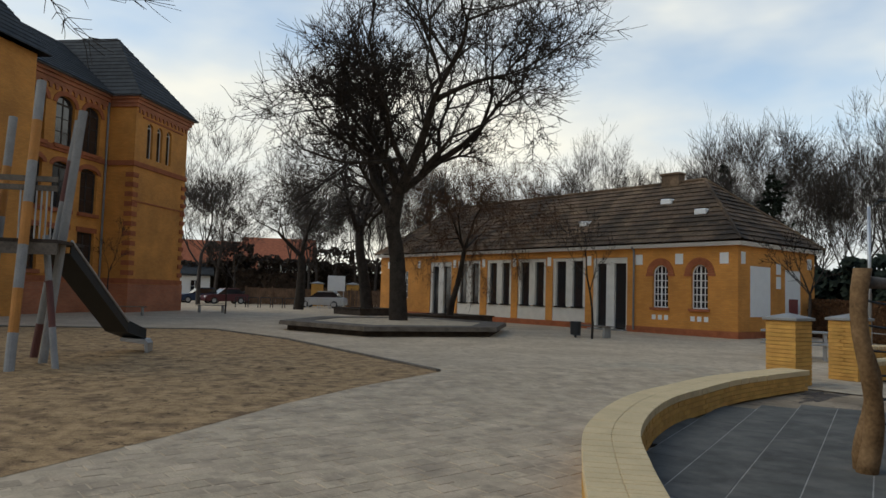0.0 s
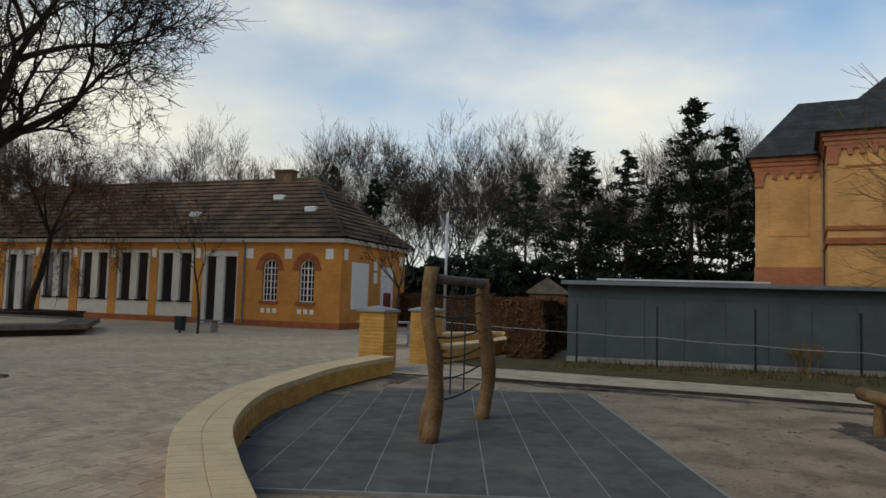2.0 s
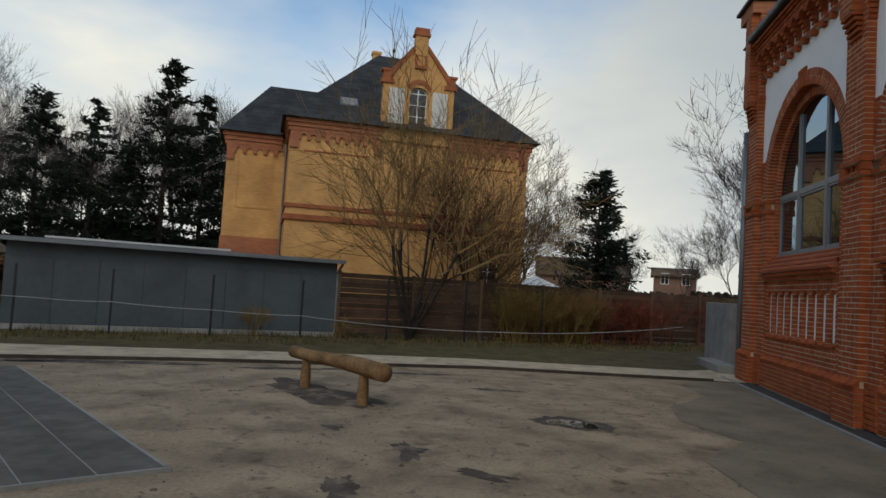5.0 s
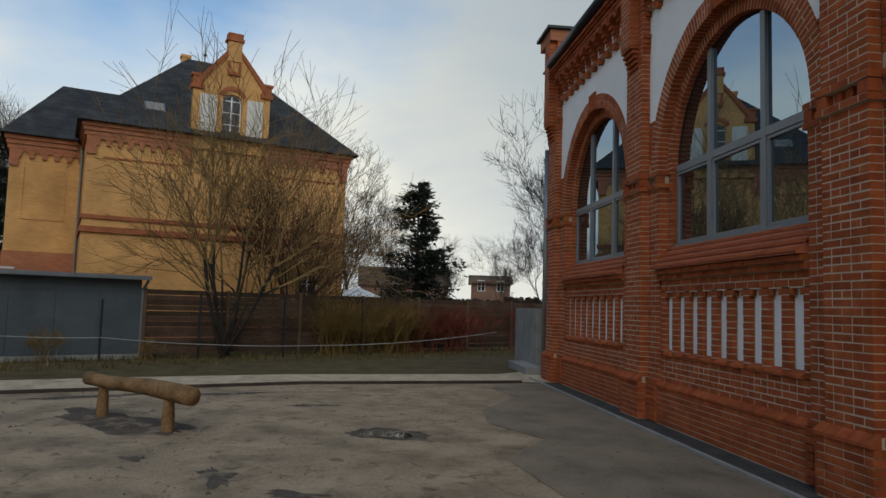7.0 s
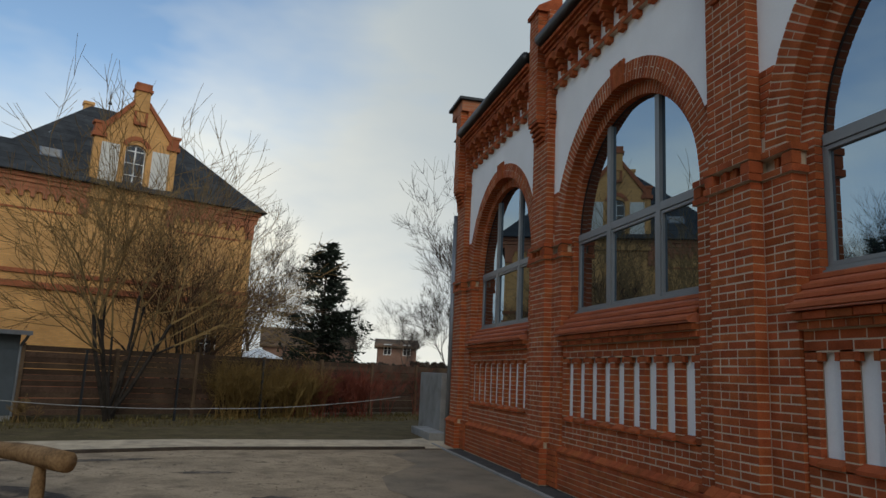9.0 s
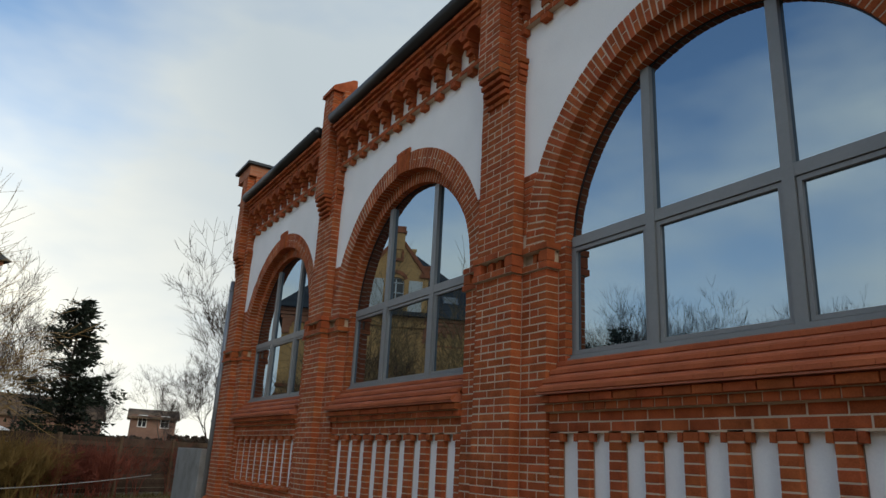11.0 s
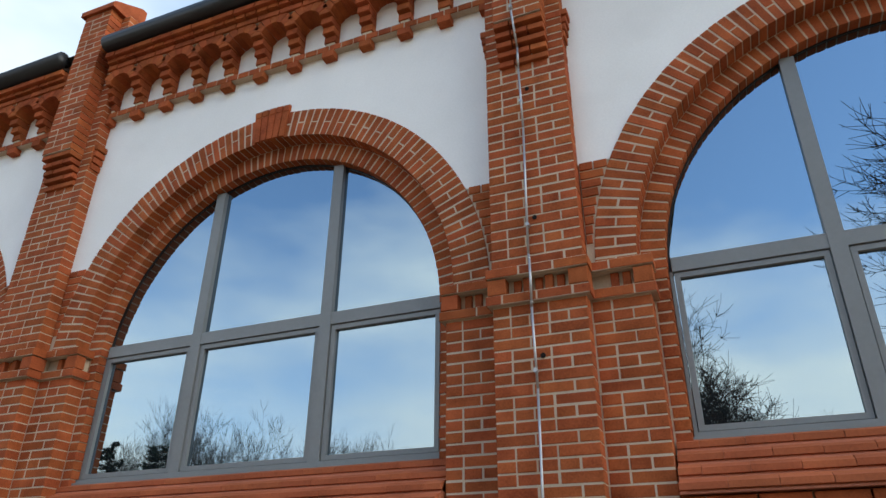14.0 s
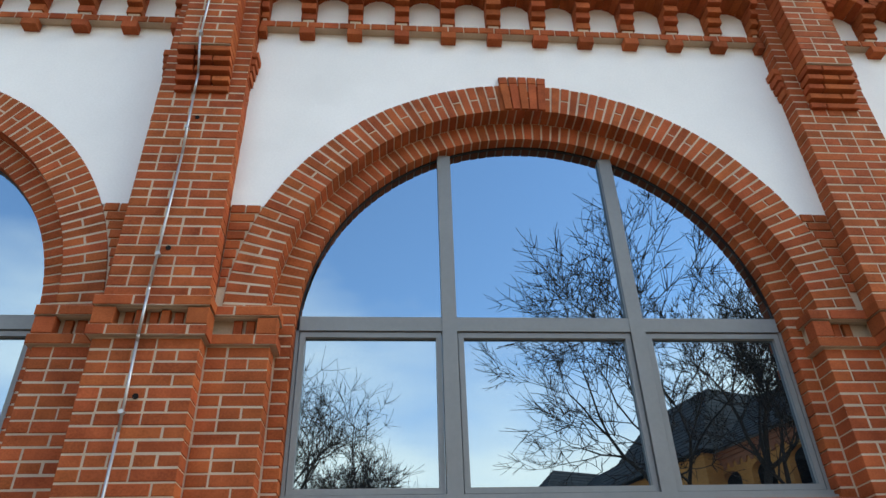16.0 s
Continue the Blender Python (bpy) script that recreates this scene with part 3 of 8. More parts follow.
def low_building():
    h = empty("outbuilding", pose(17.5, 27.4, 0, 0, 0, -60.54))
    tagged(h, "long single-storey ochre brick outbuilding with brown hipped tile roof", "building")
    L, W, H = 26.8, 7.4, 4.0
    bays = [(-10.45, -8.2), (-13.08, -10.92), (-15.65, -13.58), (-18.35, -16.22)]
    doors = [(-7.72, -5.62), (-21.1, -18.92)]
    front = [(-2.18, -1.38, 1.2, 3.17, 0.4), (-4.2, -3.36, 1.2, 3.17, 0.4), (-24.4, -23.5, 1.2, 3.0, 0.0)]
    front += [(a, b, 0.18, 3.62, 0) for a, b in bays] + [(a, b, 0.06, 3.58, 0) for a, b in doors]
    bm = bmesh.new()
    wall_with_openings(bm, -L, 0, 0.28, H, 0.0, 0.3, [o if o[2] >= 0.28 else (o[0], o[1], 0.28, o[3], 0) for o in front])
    part("wall", bm, M_OCHRE, h)
    bm = bmesh.new()
    wall_with_openings(bm, 0.3, W, 0.28, H, 0.0, 0.3, [(4.3, 5.95, 0.28, 3.1, 0)])
    w = part("wall", bm, M_OCHRE, h)
    w.matrix_local = pose(0, 0, 0, 0, 0, 90)
    for o in ((-L + 0.3, -0.3, W - 0.3, W), (-L, -L + 0.3, 0.3, W)):
        bm = bmesh.new()
        box(bm, *o, 0.28, H)
        part("wall", bm, M_OCHRE, h)
    # red plinth, with gaps at the tall doors
    bm = bmesh.new()
    xs = [-L - 0.03, -21.1, -18.92, -7.72, -5.62, 0.04]
    for a, b in ((xs[0], xs[1]), (xs[2], xs[3]), (xs[4], xs[5])):
        box(bm, a, b, -0.04, 0.3, -0.05, 0.28)
    box(bm, -0.25, 0.04, 0.3, W + 0.04, -0.05, 0.28)
    part("plinth", bm, M_RED_TRIM, h, "dull red brick plinth")
    # white cornice board and gutter under the eaves
    bm = bmesh.new()
    box(bm, -L - 0.22, 0.22, -0.22, W + 0.22, 3.985, 4.07)
    box(bm, -L - 0.30, 0.30, -0.30, W + 0.30, 4.07, 4.15)
    part("cornice", bm, M_WHITE, h, "white painted eaves board")
    hip_roof_rows(h, -L - 0.36, 0.36, -0.36, W + 0.36, 4.17, 7.62, M_TILE, 0.36, label="brown weathered clay tile roof")
    hip_caps(h, -L - 0.36, 0.36, -0.36, W + 0.36, 4.2, 7.66, M_TILE, (W + 0.72) / 2)
    for x, z in ((-4.9, 6.3), (-9.2, 5.35), (-2.5, 5.55)):
        y = -0.36 + (z - 4.17) / 3.45 * 4.06
        bm = bmesh.new()
        box(bm, x - 0.3, x + 0.3, y - 0.06, y + 0.42, z + 0.02, z + 0.30, bevel=0.03)
        part("roof_hatch", bm, M_WHITE, h, "small pale metal roof hatch")
    bm = bmesh.new()
    box(bm, -6.0, -5.0, 3.4, 4.0, 7.2, 8.05)
    box(bm, -6.06, -4.94, 3.34, 4.06, 8.05, 8.15)
    part("chimney", bm, M_TILE, h, "short brown brick chimney")
    # arched windows with red heads, sills and rows of white squares
    for c in (-1.78, -3.78):
        small_window(h, "window", c - 0.4, c + 0.4, 1.2, 3.17, 0.12, 0.4, 4, 5)
        for i in range(16):
            bm = bmesh.new()
            ring(bm, c, 2.77, 0.42, 0.72, -0.03, 0.05, math.pi * i / 16 + 0.012, math.pi * (i + 1) / 16 - 0.012, 1)
            part("arch_brick", bm, M_RED_TRIM, h)
        for sx in (-1, 1):
            bm = bmesh.new()
            box(bm, c + sx * 0.57 - 0.19, c + sx * 0.57 + 0.19, -0.035, 0.05, 2.66, 2.768)
            part("impost", bm, M_RED_TRIM, h)
        bm = bmesh.new()
        box(bm, c - 0.5, c + 0.5, -0.1, 0.12, 1.08, 1.2)
        part("sill", bm, M_RED_TRIM, h)
        for dx in (-0.33, 0, 0.33):
            bm = bmesh.new()
            box(bm, c + dx - 0.1, c + dx + 0.1, -0.012, 0.02, 0.64, 0.86)
            part("panel", bm, M_WHITE, h)
    for x in (-0.62, -2.8, -4.95, -7.95, -10.68, -13.33, -15.93, -18.62, -22.3, -25.8):
        wd = 0.2 if x > -5 else 0.13
        bm = bmesh.new()
        box(bm, x - wd, x + wd, -0.014, 0.02, 3.2, 3.68)
        part("panel", bm, M_WHITE, h)
    small_window(h, "window", -24.4, -23.5, 1.2, 3.0, 0.12, 0, 2, 4)
    # tall glazed bays: white posts, dark panes, pale parapet
    for a, b in bays:
        c = (a + b) / 2
        bm = bmesh.new()
        for x0, x1 in ((a, a + 0.2), (c - 0.22, c + 0.22), (b - 0.2, b)):
            box(bm, x0, x1, 0.06, 0.24, 1.05, 3.45)
        box(bm, a, b, 0.05, 0.25, 3.45, 3.62)
        f = part("bay_frame", bm, M_CREAM_PAINT, h, "off-white painted window posts")
        bm = bmesh.new()
        box(bm, a, b, 0.04, 0.26, 0.18, 1.0)
        part("parapet", bm, M_CREAM_PAINT, h, "off-white rendered parapet")
        for x0, x1 in ((a + 0.2, c - 0.22), (c + 0.22, b - 0.2)):
            bm = bmesh.new()
            box(bm, x0, x1, 0.2, 0.215, 1.08, 3.45)
            part("pane", bm, M_GLASS_FAR, f)
            bm = bmesh.new()
            box(bm, x0 - 0.03, x1 + 0.03, -0.03, 0.2, 1.0, 1.08)
            part("sill", bm, M_DARK, f)
    for a, b in doors:
        c = (a + b) / 2
        bm = bmesh.new()
        for x0, x1 in ((a, a + 0.22), (c - 0.24, c + 0.24), (b - 0.1, b)):
            box(bm, x0, x1, 0.06, 0.24, 0.06, 3.3)
        box(bm, a, b, 0.05, 0.25, 3.3, 3.58)
        f = part("door_frame", bm, M_CREAM_PAINT, h, "off-white door posts and lintel")
        for x0, x1 in ((a + 0.22, c - 0.24), (c + 0.24, b - 0.1)):
            bm = bmesh.new()
            box(bm, x0, x1, 0.2, 0.215, 0.12, 3.3)
            part("pane", bm, M_GLASS_FAR, f)
        bm = bmesh.new()
        box(bm, a - 0.05, b + 0.05, -0.35, 0.25, -0.05, 0.06)
        part("doorstep", bm, M_CONCRETE, h)
    # blocked openings on the end wall
    side = pose(0, 0, 0, 0, 0, 90)
    def on_side(name, x0, x1, z0, z1, mat, y0=-0.014, y1=0.03, label=""):
        bm = bmesh.new()
        box(bm, x0, x1, y0, y1, z0, z1)
        o = part(name, bm, mat, h, label)
        o.matrix_local = side
        return o
    on_side("blind_panel", 1.04, 2.85, 0.92, 3.14, M_WHITE, label="large white-painted blocked opening")
    for x0, x1, z0, z1 in ((0.25, 0.62, 3.2, 3.72), (3.42, 3.85, 2.85, 3.35), (3.42, 3.85, 2.2, 2.75), (6.6, 7.05, 3.2, 3.72)):
        on_side("panel", x0, x1, z0, z1, M_WHITE)
    on_side("side_door", 4.3, 5.95, 0.28, 3.1, M_WHITE, 0.04, 0.12, "white door with a dull red lower panel")
    on_side("door_panel", 4.75, 5.65, 0.35, 1.75, material("dull_red_paint", (0.20, 0.05, 0.04), 0.6), 0.02, 0.05)
    # downpipe in the front
    bm = bmesh.new()
    cylinder(bm, (-5.2, -0.07, 0.1), (-5.2, -0.07, 3.9), 0.045, sides=10)
    cylinder(bm, (-5.2, -0.07, 3.88), (-5.2, -0.26, 4.05), 0.05, sides=10)
    part("downpipe", bm, M_ZINC, h)
    return h


low_building()

# ---- shed, fence and what stands along the path ----
def shed():
    h = empty("shed", pose(15.25, 12.4, 0, 0, 0, -56.2))
    tagged(h, "long grey sheet-clad shed with a flat felt roof", "shed")
    L, D, H = 8.0, 1.9, 2.1
    bm = bmesh.new()
    box(bm, 0.02, L - 0.02, 0.02, D - 0.02, 0.12, H - 0.02)
    part("body", bm, M_SHED, h)
    for i in range(8):
        bm = bmesh.new()
        box(bm, i * 1.0 + 0.004, i * 1.0 + 0.996, 0.0, 0.016, 0.14, 1.72, bevel=0.004)
        part("panel", bm, M_SHED, h)
    bm = bmesh.new()
    box(bm, 0.0, L, -0.006, 0.02, 1.724, H)
    part("fascia", bm, M_SHED, h)
    for x0 in (-0.012, L - 0.008):
        bm = bmesh.new()
        box(bm, x0, x0 + 0.02, 0.0, D, 0.12, H)
        part("end_panel", bm, M_SHED, h)
    bm = bmesh.new()
    box(bm, -0.02, L + 0.02, -0.03, 0.2, -0.05, 0.13)
    part("footing", bm, M_CONCRETE, h, "pale concrete footing strip")
    bm = bmesh.new()
    m = pose(0, 0, 0, 1.6, 0, 0)
    box(bm, -0.15, L + 0.15, -0.22, D + 0.3, H + 0.005, H + 0.06, m)
    r = part("roof", bm, M_BLACKMETAL, h, "dark felt roof edge")
    bm = bmesh.new()
    box(bm, -0.17, L + 0.17, -0.25, -0.225, H - 0.035, H + 0.07, m)
    part("roof_trim", bm, M_ZINC, r)
    bm = bmesh.new()
    box(bm, 0.7, 5.2, 0.9, D, H + 0.09, H + 0.14, pose(0, 0, 0, 1.6))
    part("roof_sheet", bm, material("pale_roof_sheet", (0.55, 0.55, 0.53), 0.5, var=0.05), h, "pale corrugated sheet laid on the roof")
    bm = bmesh.new()
    cylinder(bm, (L + 0.05, 0.05, 0.1), (L + 0.05, 0.05, 1.8), 0.035, sides=8)
    cylinder(bm, (L + 0.05, 0.05, 1.8), (L + 0.12, -0.2, 2.06), 0.035, sides=8)
    part("downpipe", bm, M_ZINC, h)


shed()


def board_fence():
    """Horizontal boards between posts, from the shed to the hall's corner."""
    ang, total = -56.2, 18.5
    n, wd = 8, 18.5 / 8
    f = empty("board_fence", pose(19.85, 5.7, 0, 0, 0, ang))
    tagged(f, "dark brown fence of level wooden boards between posts", "fence")
    rr = random.Random(3)
    for k in range(n):
        x = k * wd
        bm = bmesh.new()
        box(bm, x - 0.05, x + 0.05, -0.06, 0.06, -0.05, 1.86 + rr.uniform(0, 0.05), bevel=0.008)
        part("post", bm, M_FENCEWOOD, f)
        for i in range(12):
            bm = bmesh.new()
            z = 0.12 + i * 0.143 + rr.uniform(-0.006, 0.006)
            y = 0.012 * (i % 2) + rr.uniform(-0.003, 0.003)
            box(bm, x + 0.05, x + wd - 0.05, y - 0.012, y + 0.012, z, z + 0.136, bevel=0.003)
            part("board", bm, M_FENCEPIECE, f)


board_fence()


def rope_posts():
    line = pose(14.95, 11.9, 0, 0, 0, -56.2)
    pts = []
    for k, x in enumerate((0.05, 2.05, 4.35, 6.65, 9.1, 11.6, 14.3)):
        f = empty("fence_post", line @ pose(x, -0.15, 0))
        tagged(f, "thin dark steel fence post", "post", "posts of the mesh fence")
        bm = bmesh.new()
        box(bm, -0.025, 0.025, -0.03, 0.03, -0.05, 1.5 if k < 4 else 1.75, bevel=0.005)
        part("pole", bm, M_BLACKMETAL, f)
        bm = bmesh.new()
        box(bm, -0.03, 0.03, -0.035, 0.035, 1.5 if k < 4 else 1.75, 1.53 if k < 4 else 1.78)
        part("cap", bm, M_BLACKMETAL, f)
    rope = empty("boundary_rope", line)
    tagged(rope, "pale rope strung along the fence", "rope")
    vs, fs = [], []
    ks = [(-4.2, -0.75, 1.0), (0.5, -0.3, 0.78), (2.05, -0.3, 0.76), (4.35, -0.3, 0.66), (6.65, -0.3, 0.60), (9.3, -0.75, 0.42), (12.0, -1.3, 0.40), (14.5, -2.2, 0.52), (17.3, -3.1, 0.85)]
    for a, b in zip(ks, ks[1:]):
        for i in range(6):
            def p(s):
                q = Vector(a).lerp(Vector(b), s)
                q.z -= 0.1 * s * (1 - s)
                return q
            tube(vs, fs, p(i / 6), p((i + 1) / 6), 0.011, 0.011, 5)
    from_lists("strand", vs, fs, M_ROPE, rope)


rope_posts()

# ---- yellow brick villa behind the fence ----
def arch_frieze(bm, x0, x1, z0, z1, y, n, depth=0.1, leg=0.4):
    """A row of small round arches on corbels, hanging from z1 down to z0."""
    w = (x1 - x0) / n
    for i in range(n):
        a = x0 + i * w
        r = w * (1 - leg) / 2
        c = a + w / 2
        arc = [(c + r * math.cos(t), z0 + (z1 - z0) * 0.35 + r * math.sin(t)) for t in np.linspace(0, math.pi, 7)]
        prism(bm, [(a, z1), (a, z0)] + [(c - r, z0)] + arc[::-1] + [(c + r, z0), (a + w, z0), (a + w, z1)], y - depth, y)


def villa():
    h = empty("villa", pose(26.17, 10.14, 0.289, 0, 0, -67.58))
    h.scale = (0.813, 0.813, 0.813)
    tagged(h, "two-storey yellow brick villa with red bands, slate roof and stepped gable", "house")
    X0, X1, Y0, D, H = 0.32, 12.5, 0.35, 11.0, 9.1
    low = [(10.2, 11.2, 1.3, 3.15, 0)]
    bm = bmesh.new()
    wall_with_openings(bm, X0, X1, 0.9, H, Y0, Y0 + 0.4, low)
    part("wall", bm, M_YELLOW, h)
    bm = bmesh.new()
    side_win = [(2.0, 2.75, 5.7, 8.0, 0.3), (2.0, 2.75, 1.7, 3.9, 0.35)]
    wall_with_openings(bm, -D, -Y0 - 0.4, 0.9, H, 0, 0.4, [(-b, -a, z0, z1, r) for a, b, z0, z1, r in side_win])
    o = part("wall", bm, M_YELLOW, h)
    o.matrix_local = pose(X0, 0, 0, 0, 0, -90)
    for q in ((X1 - 0.4, X1, Y0 + 0.4, D), (X0 + 0.4, X1 - 0.4, D - 0.4, D)):
        bm = bmesh.new()
        box(bm, *q, 0.9, H)
        part("wall", bm, M_YELLOW, h)
    bm = bmesh.new()
    box(bm, X0 - 0.08, X1 + 0.08, Y0 - 0.08, D + 0.08, -0.9, 0.9)
    part("plinth", bm, M_RED_FAR, h)
    # wing, set back
    WX, WY = -2.75, 4.1
    bm = bmesh.new()
    box(bm, WX, X0 - 0.005, WY, WY + 7.5, 3.6, 9.0)
    part("wing_wall", bm, M_YELLOW, h)
    bm = bmesh.new()
    box(bm, WX - 0.05, X0 - 0.005, WY - 0.05, WY + 7.55, -0.9, 3.6)
    part("wing_base", bm, M_RED_FAR, h, "red brick base of the side wing")
    bm = bmesh.new()
    for x0, x1, z0, z1 in ((WX + 0.55, WX + 0.62, 5.2, 8.2), (X0 - 0.75, X0 - 0.68, 5.2, 8.2), (WX + 0.55, X0 - 0.68, 8.2, 8.28), (WX + 0.55, X0 - 0.68, 5.12, 5.2)):
        box(bm, x0, x1, WY - 0.03, WY, z0, z1)
    part("blind_frame", bm, M_YELLOW, h)
    # belts
    bm = bmesh.new()
    box(bm, X0 - 0.06, X1 + 0.06, Y0 - 0.07, D, 5.02, 5.2)
    box(bm, X0 - 0.09, X1 + 0.09, Y0 - 0.1, D, 4.42, 4.68)
    part("belt", bm, M_RED_TRIM, h, "two red brick string courses")
    # cornices with round-arched friezes
    bm = bmesh.new()
    for a, b in ((X0 + 0.4, 4.4), (8.5, X1 - 0.4)):
        arch_frieze(bm, a, b, 8.3, 8.72, Y0, int((b - a) / 0.42), 0.1)
    box(bm, X0 - 0.02, X0 + 0.4, Y0 - 0.1, Y0, 7.9, 8.72)
    box(bm, X1 - 0.4, X1 + 0.02, Y0 - 0.1, Y0, 7.9, 8.72)
    box(bm, 4.4, 4.75, Y0 - 0.12, Y0, 7.9, 8.72)
    box(bm, 8.15, 8.5, Y0 - 0.12, Y0, 7.9, 8.72)
    for z, dd in ((8.72, 0.12), (8.92, 0.18), (9.12, 0.26)):
        for a, b in ((X0 - dd, 4.75), (8.15, X1 + dd)):
            box(bm, a, b, Y0 - dd, Y0 + 0.4, z, z + 0.197)
        box(bm, X0 - dd, X0 + 0.3, Y0 + 0.4, D, z, z + 0.197)
        box(bm, X1 - 0.3, X1 + dd, Y0 + 0.4, D, z, z + 0.197)
    part("cornice", bm, M_RED_FAR, h, "red brick cornice over an arched frieze")
    bm = bmesh.new()
    arch_frieze(bm, WX + 0.35, X0 - 0.1, 8.0, 8.4, WY, 5, 0.1)
    box(bm, WX - 0.02, WX + 0.35, WY - 0.1, WY, 7.6, 8.4)
    for z, dd in ((8.4, 0.12), (8.62, 0.18), (8.84, 0.26)):
        box(bm, WX - dd, X0 - 0.3, WY - dd, WY + 7.5, z, z + 0.217)
    part("cornice", bm, M_RED_FAR, h)
    # sunk field lines on the front
    bm = bmesh.new()
    for a, b in ((1.0, 4.2), (8.7, 11.9)):
        box(bm, a, b, Y0 - 0.03, Y0, 7.75, 7.83)
    part("string", bm, M_RED_TRIM, h)
    # main slate roof and wing roof
    hip_roof_rows(h, X0 - 0.45, X1 + 0.5, Y0 - 0.45, D + 0.45, 9.32, 14.7, M_SLATE, 0.4, side_inset=5.2, label="dark slate hipped roof", lip=0.022, proud=0.004)
    hip_roof_rows(h, WX - 0.45, X0 + 4, WY - 0.45, WY + 8, 9.07, 12.7, M_SLATE, 0.4, side_inset=2.4, lip=0.022, proud=0.004)
    for x, y, s in ((5.0, 5.9, 0.45),):
        bm = bmesh.new()
        box(bm, x - s * 0.5, x + s * 0.5, y, y + s, 13.2, 14.85)
        box(bm, x - s * 0.6, x + s * 0.6, y - 0.05, y + s + 0.05, 14.85, 15.0)
        part("chimney", bm, M_YELLOW, h)
    bm = bmesh.new()
    cylinder(bm, (5.95, 5.7, 14.5), (5.95, 5.7, 15.8), 0.04, 0.012, 8)
    bmesh.ops.create_icosphere(bm, subdivisions=1, radius=0.11, matrix=Matrix.Translation((5.95, 5.7, 15.1)))
    part("finial", bm, M_BLACKMETAL, h)
    for x, z in ((3.1, 10.65),):
        y = Y0 - 0.45 + (z - 9.32) / 5.38 * 5.77
        bm = bmesh.new()
        box(bm, x - 0.45, x + 0.45, -0.05, 0.05, -0.4, 0.4, pose(0, y, z, -47))
        f = part("roof_window", bm, M_ZINC, h)
        bm = bmesh.new()
        box(bm, x - 0.37, x + 0.37, -0.07, -0.055, -0.32, 0.32, pose(0, y, z, -47))
        part("pane", bm, M_CONCRETE, f)
    # gable with steps, niche, three tall openings
    gl, gr, yg = 4.62, 8.28, Y0 - 0.14
    c = (gl + gr) / 2
    bm = bmesh.new()
    wall_with_openings(bm, gl, gr, 8.72, 11.75, yg, yg + 0.35, [(c - 0.46, c + 0.46, 9.5, 11.55, 0.3)])
    prism(bm, [(gl + 0.22, 11.75), (gr - 0.22, 11.75), (c + 0.34, 13.55), (c - 0.34, 13.55)], yg, yg + 0.35)
    box(bm, c - 0.33, c + 0.33, yg - 0.05, yg + 0.4, 13.2, 14.2)
    part("gable", bm, M_YELLOW, h)
    for s in (-1, 1):
        bm = bmesh.new()
        a, b = (gl - 0.12, gl + 0.5) if s < 0 else (gr - 0.5, gr + 0.12)
        box(bm, a, b, yg - 0.1, yg + 0.4, 11.6, 11.8)
        box(bm, a + 0.08, b - 0.08, yg - 0.06, yg + 0.4, 11.8, 12.2)
        box(bm, a, b, yg - 0.1, yg + 0.4, 12.2, 12.32)
        part("kneeler", bm, M_RED_TRIM, h, "red-brown brick kneeler of the gable")
        bm = bmesh.new()
        q = [(c + s * 0.34, 13.72), (c + s * 0.34, 13.45), (c + s * 1.62, 11.75), (c + s * 1.78, 11.95)]
        prism(bm, q if s > 0 else q[::-1], yg - 0.09, yg + 0.4)
        part("gable_coping", bm, M_RED_TRIM, h, "red-brown brick coping of the gable")
    bm = bmesh.new()
    box(bm, c - 0.42, c + 0.42, yg - 0.12, yg + 0.45, 14.2, 14.32)
    box(bm, c - 0.36, c + 0.36, yg - 0.08, yg + 0.42, 14.32, 14.6)
    part("gable_cap", bm, M_RED_TRIM, h, "red-brown brick cap of the gable")
    bm = bmesh.new()
    ring(bm, c, 11.27, 0.48, 0.68, yg - 0.05, yg, 0.35, math.pi - 0.35, 8)
    part("window_arch", bm, M_RED_TRIM, h, "red-brown brick arch over the gable window")
    bm = bmesh.new()
    box(bm, c - 0.3, c - 0.2, yg - 0.1, yg - 0.02, 12.65, 13.15)
    box(bm, c + 0.2, c + 0.3, yg - 0.1, yg - 0.02, 12.65, 13.15)
    box(bm, c - 0.3, c + 0.3, yg - 0.12, yg - 0.02, 12.5, 12.65)
    part("gable_niche", bm, M_RED_TRIM, h, "red-brown brick frame of the gable niche")
    for a, b in ((c - 1.5, c - 0.72), (c + 0.72, c + 1.5)):
        bm = bmesh.new()
        box(bm, a, b, yg - 0.012, yg + 0.02, 9.45, 11.4)
        part("blind_panel", bm, M_CREAM_PAINT, h, "pale rendered blind panel")
    small_window(h, "window", c - 0.46, c + 0.46, 9.5, 11.55, yg + 0.15, 0.3, 2, 3)
    small_window(h, "window", 10.2, 11.2, 1.3, 3.15, Y0 + 0.15, 0, 2, 3)
    for a, b, z0, z1, r in side_win:
        w = small_window(h, "window", -b, -a, z0, z1, 0.15, r, 2, 3)
        w.matrix_local = pose(X0, 0, 0, 0, 0, -90)
    bm = bmesh.new()
    cylinder(bm, (X0 - 0.09, WY - 0.12, 0.2), (X0 - 0.09, WY - 0.12, 8.9), 0.05, sides=8)
    part("downpipe", bm, M_ZINC, h)


villa()

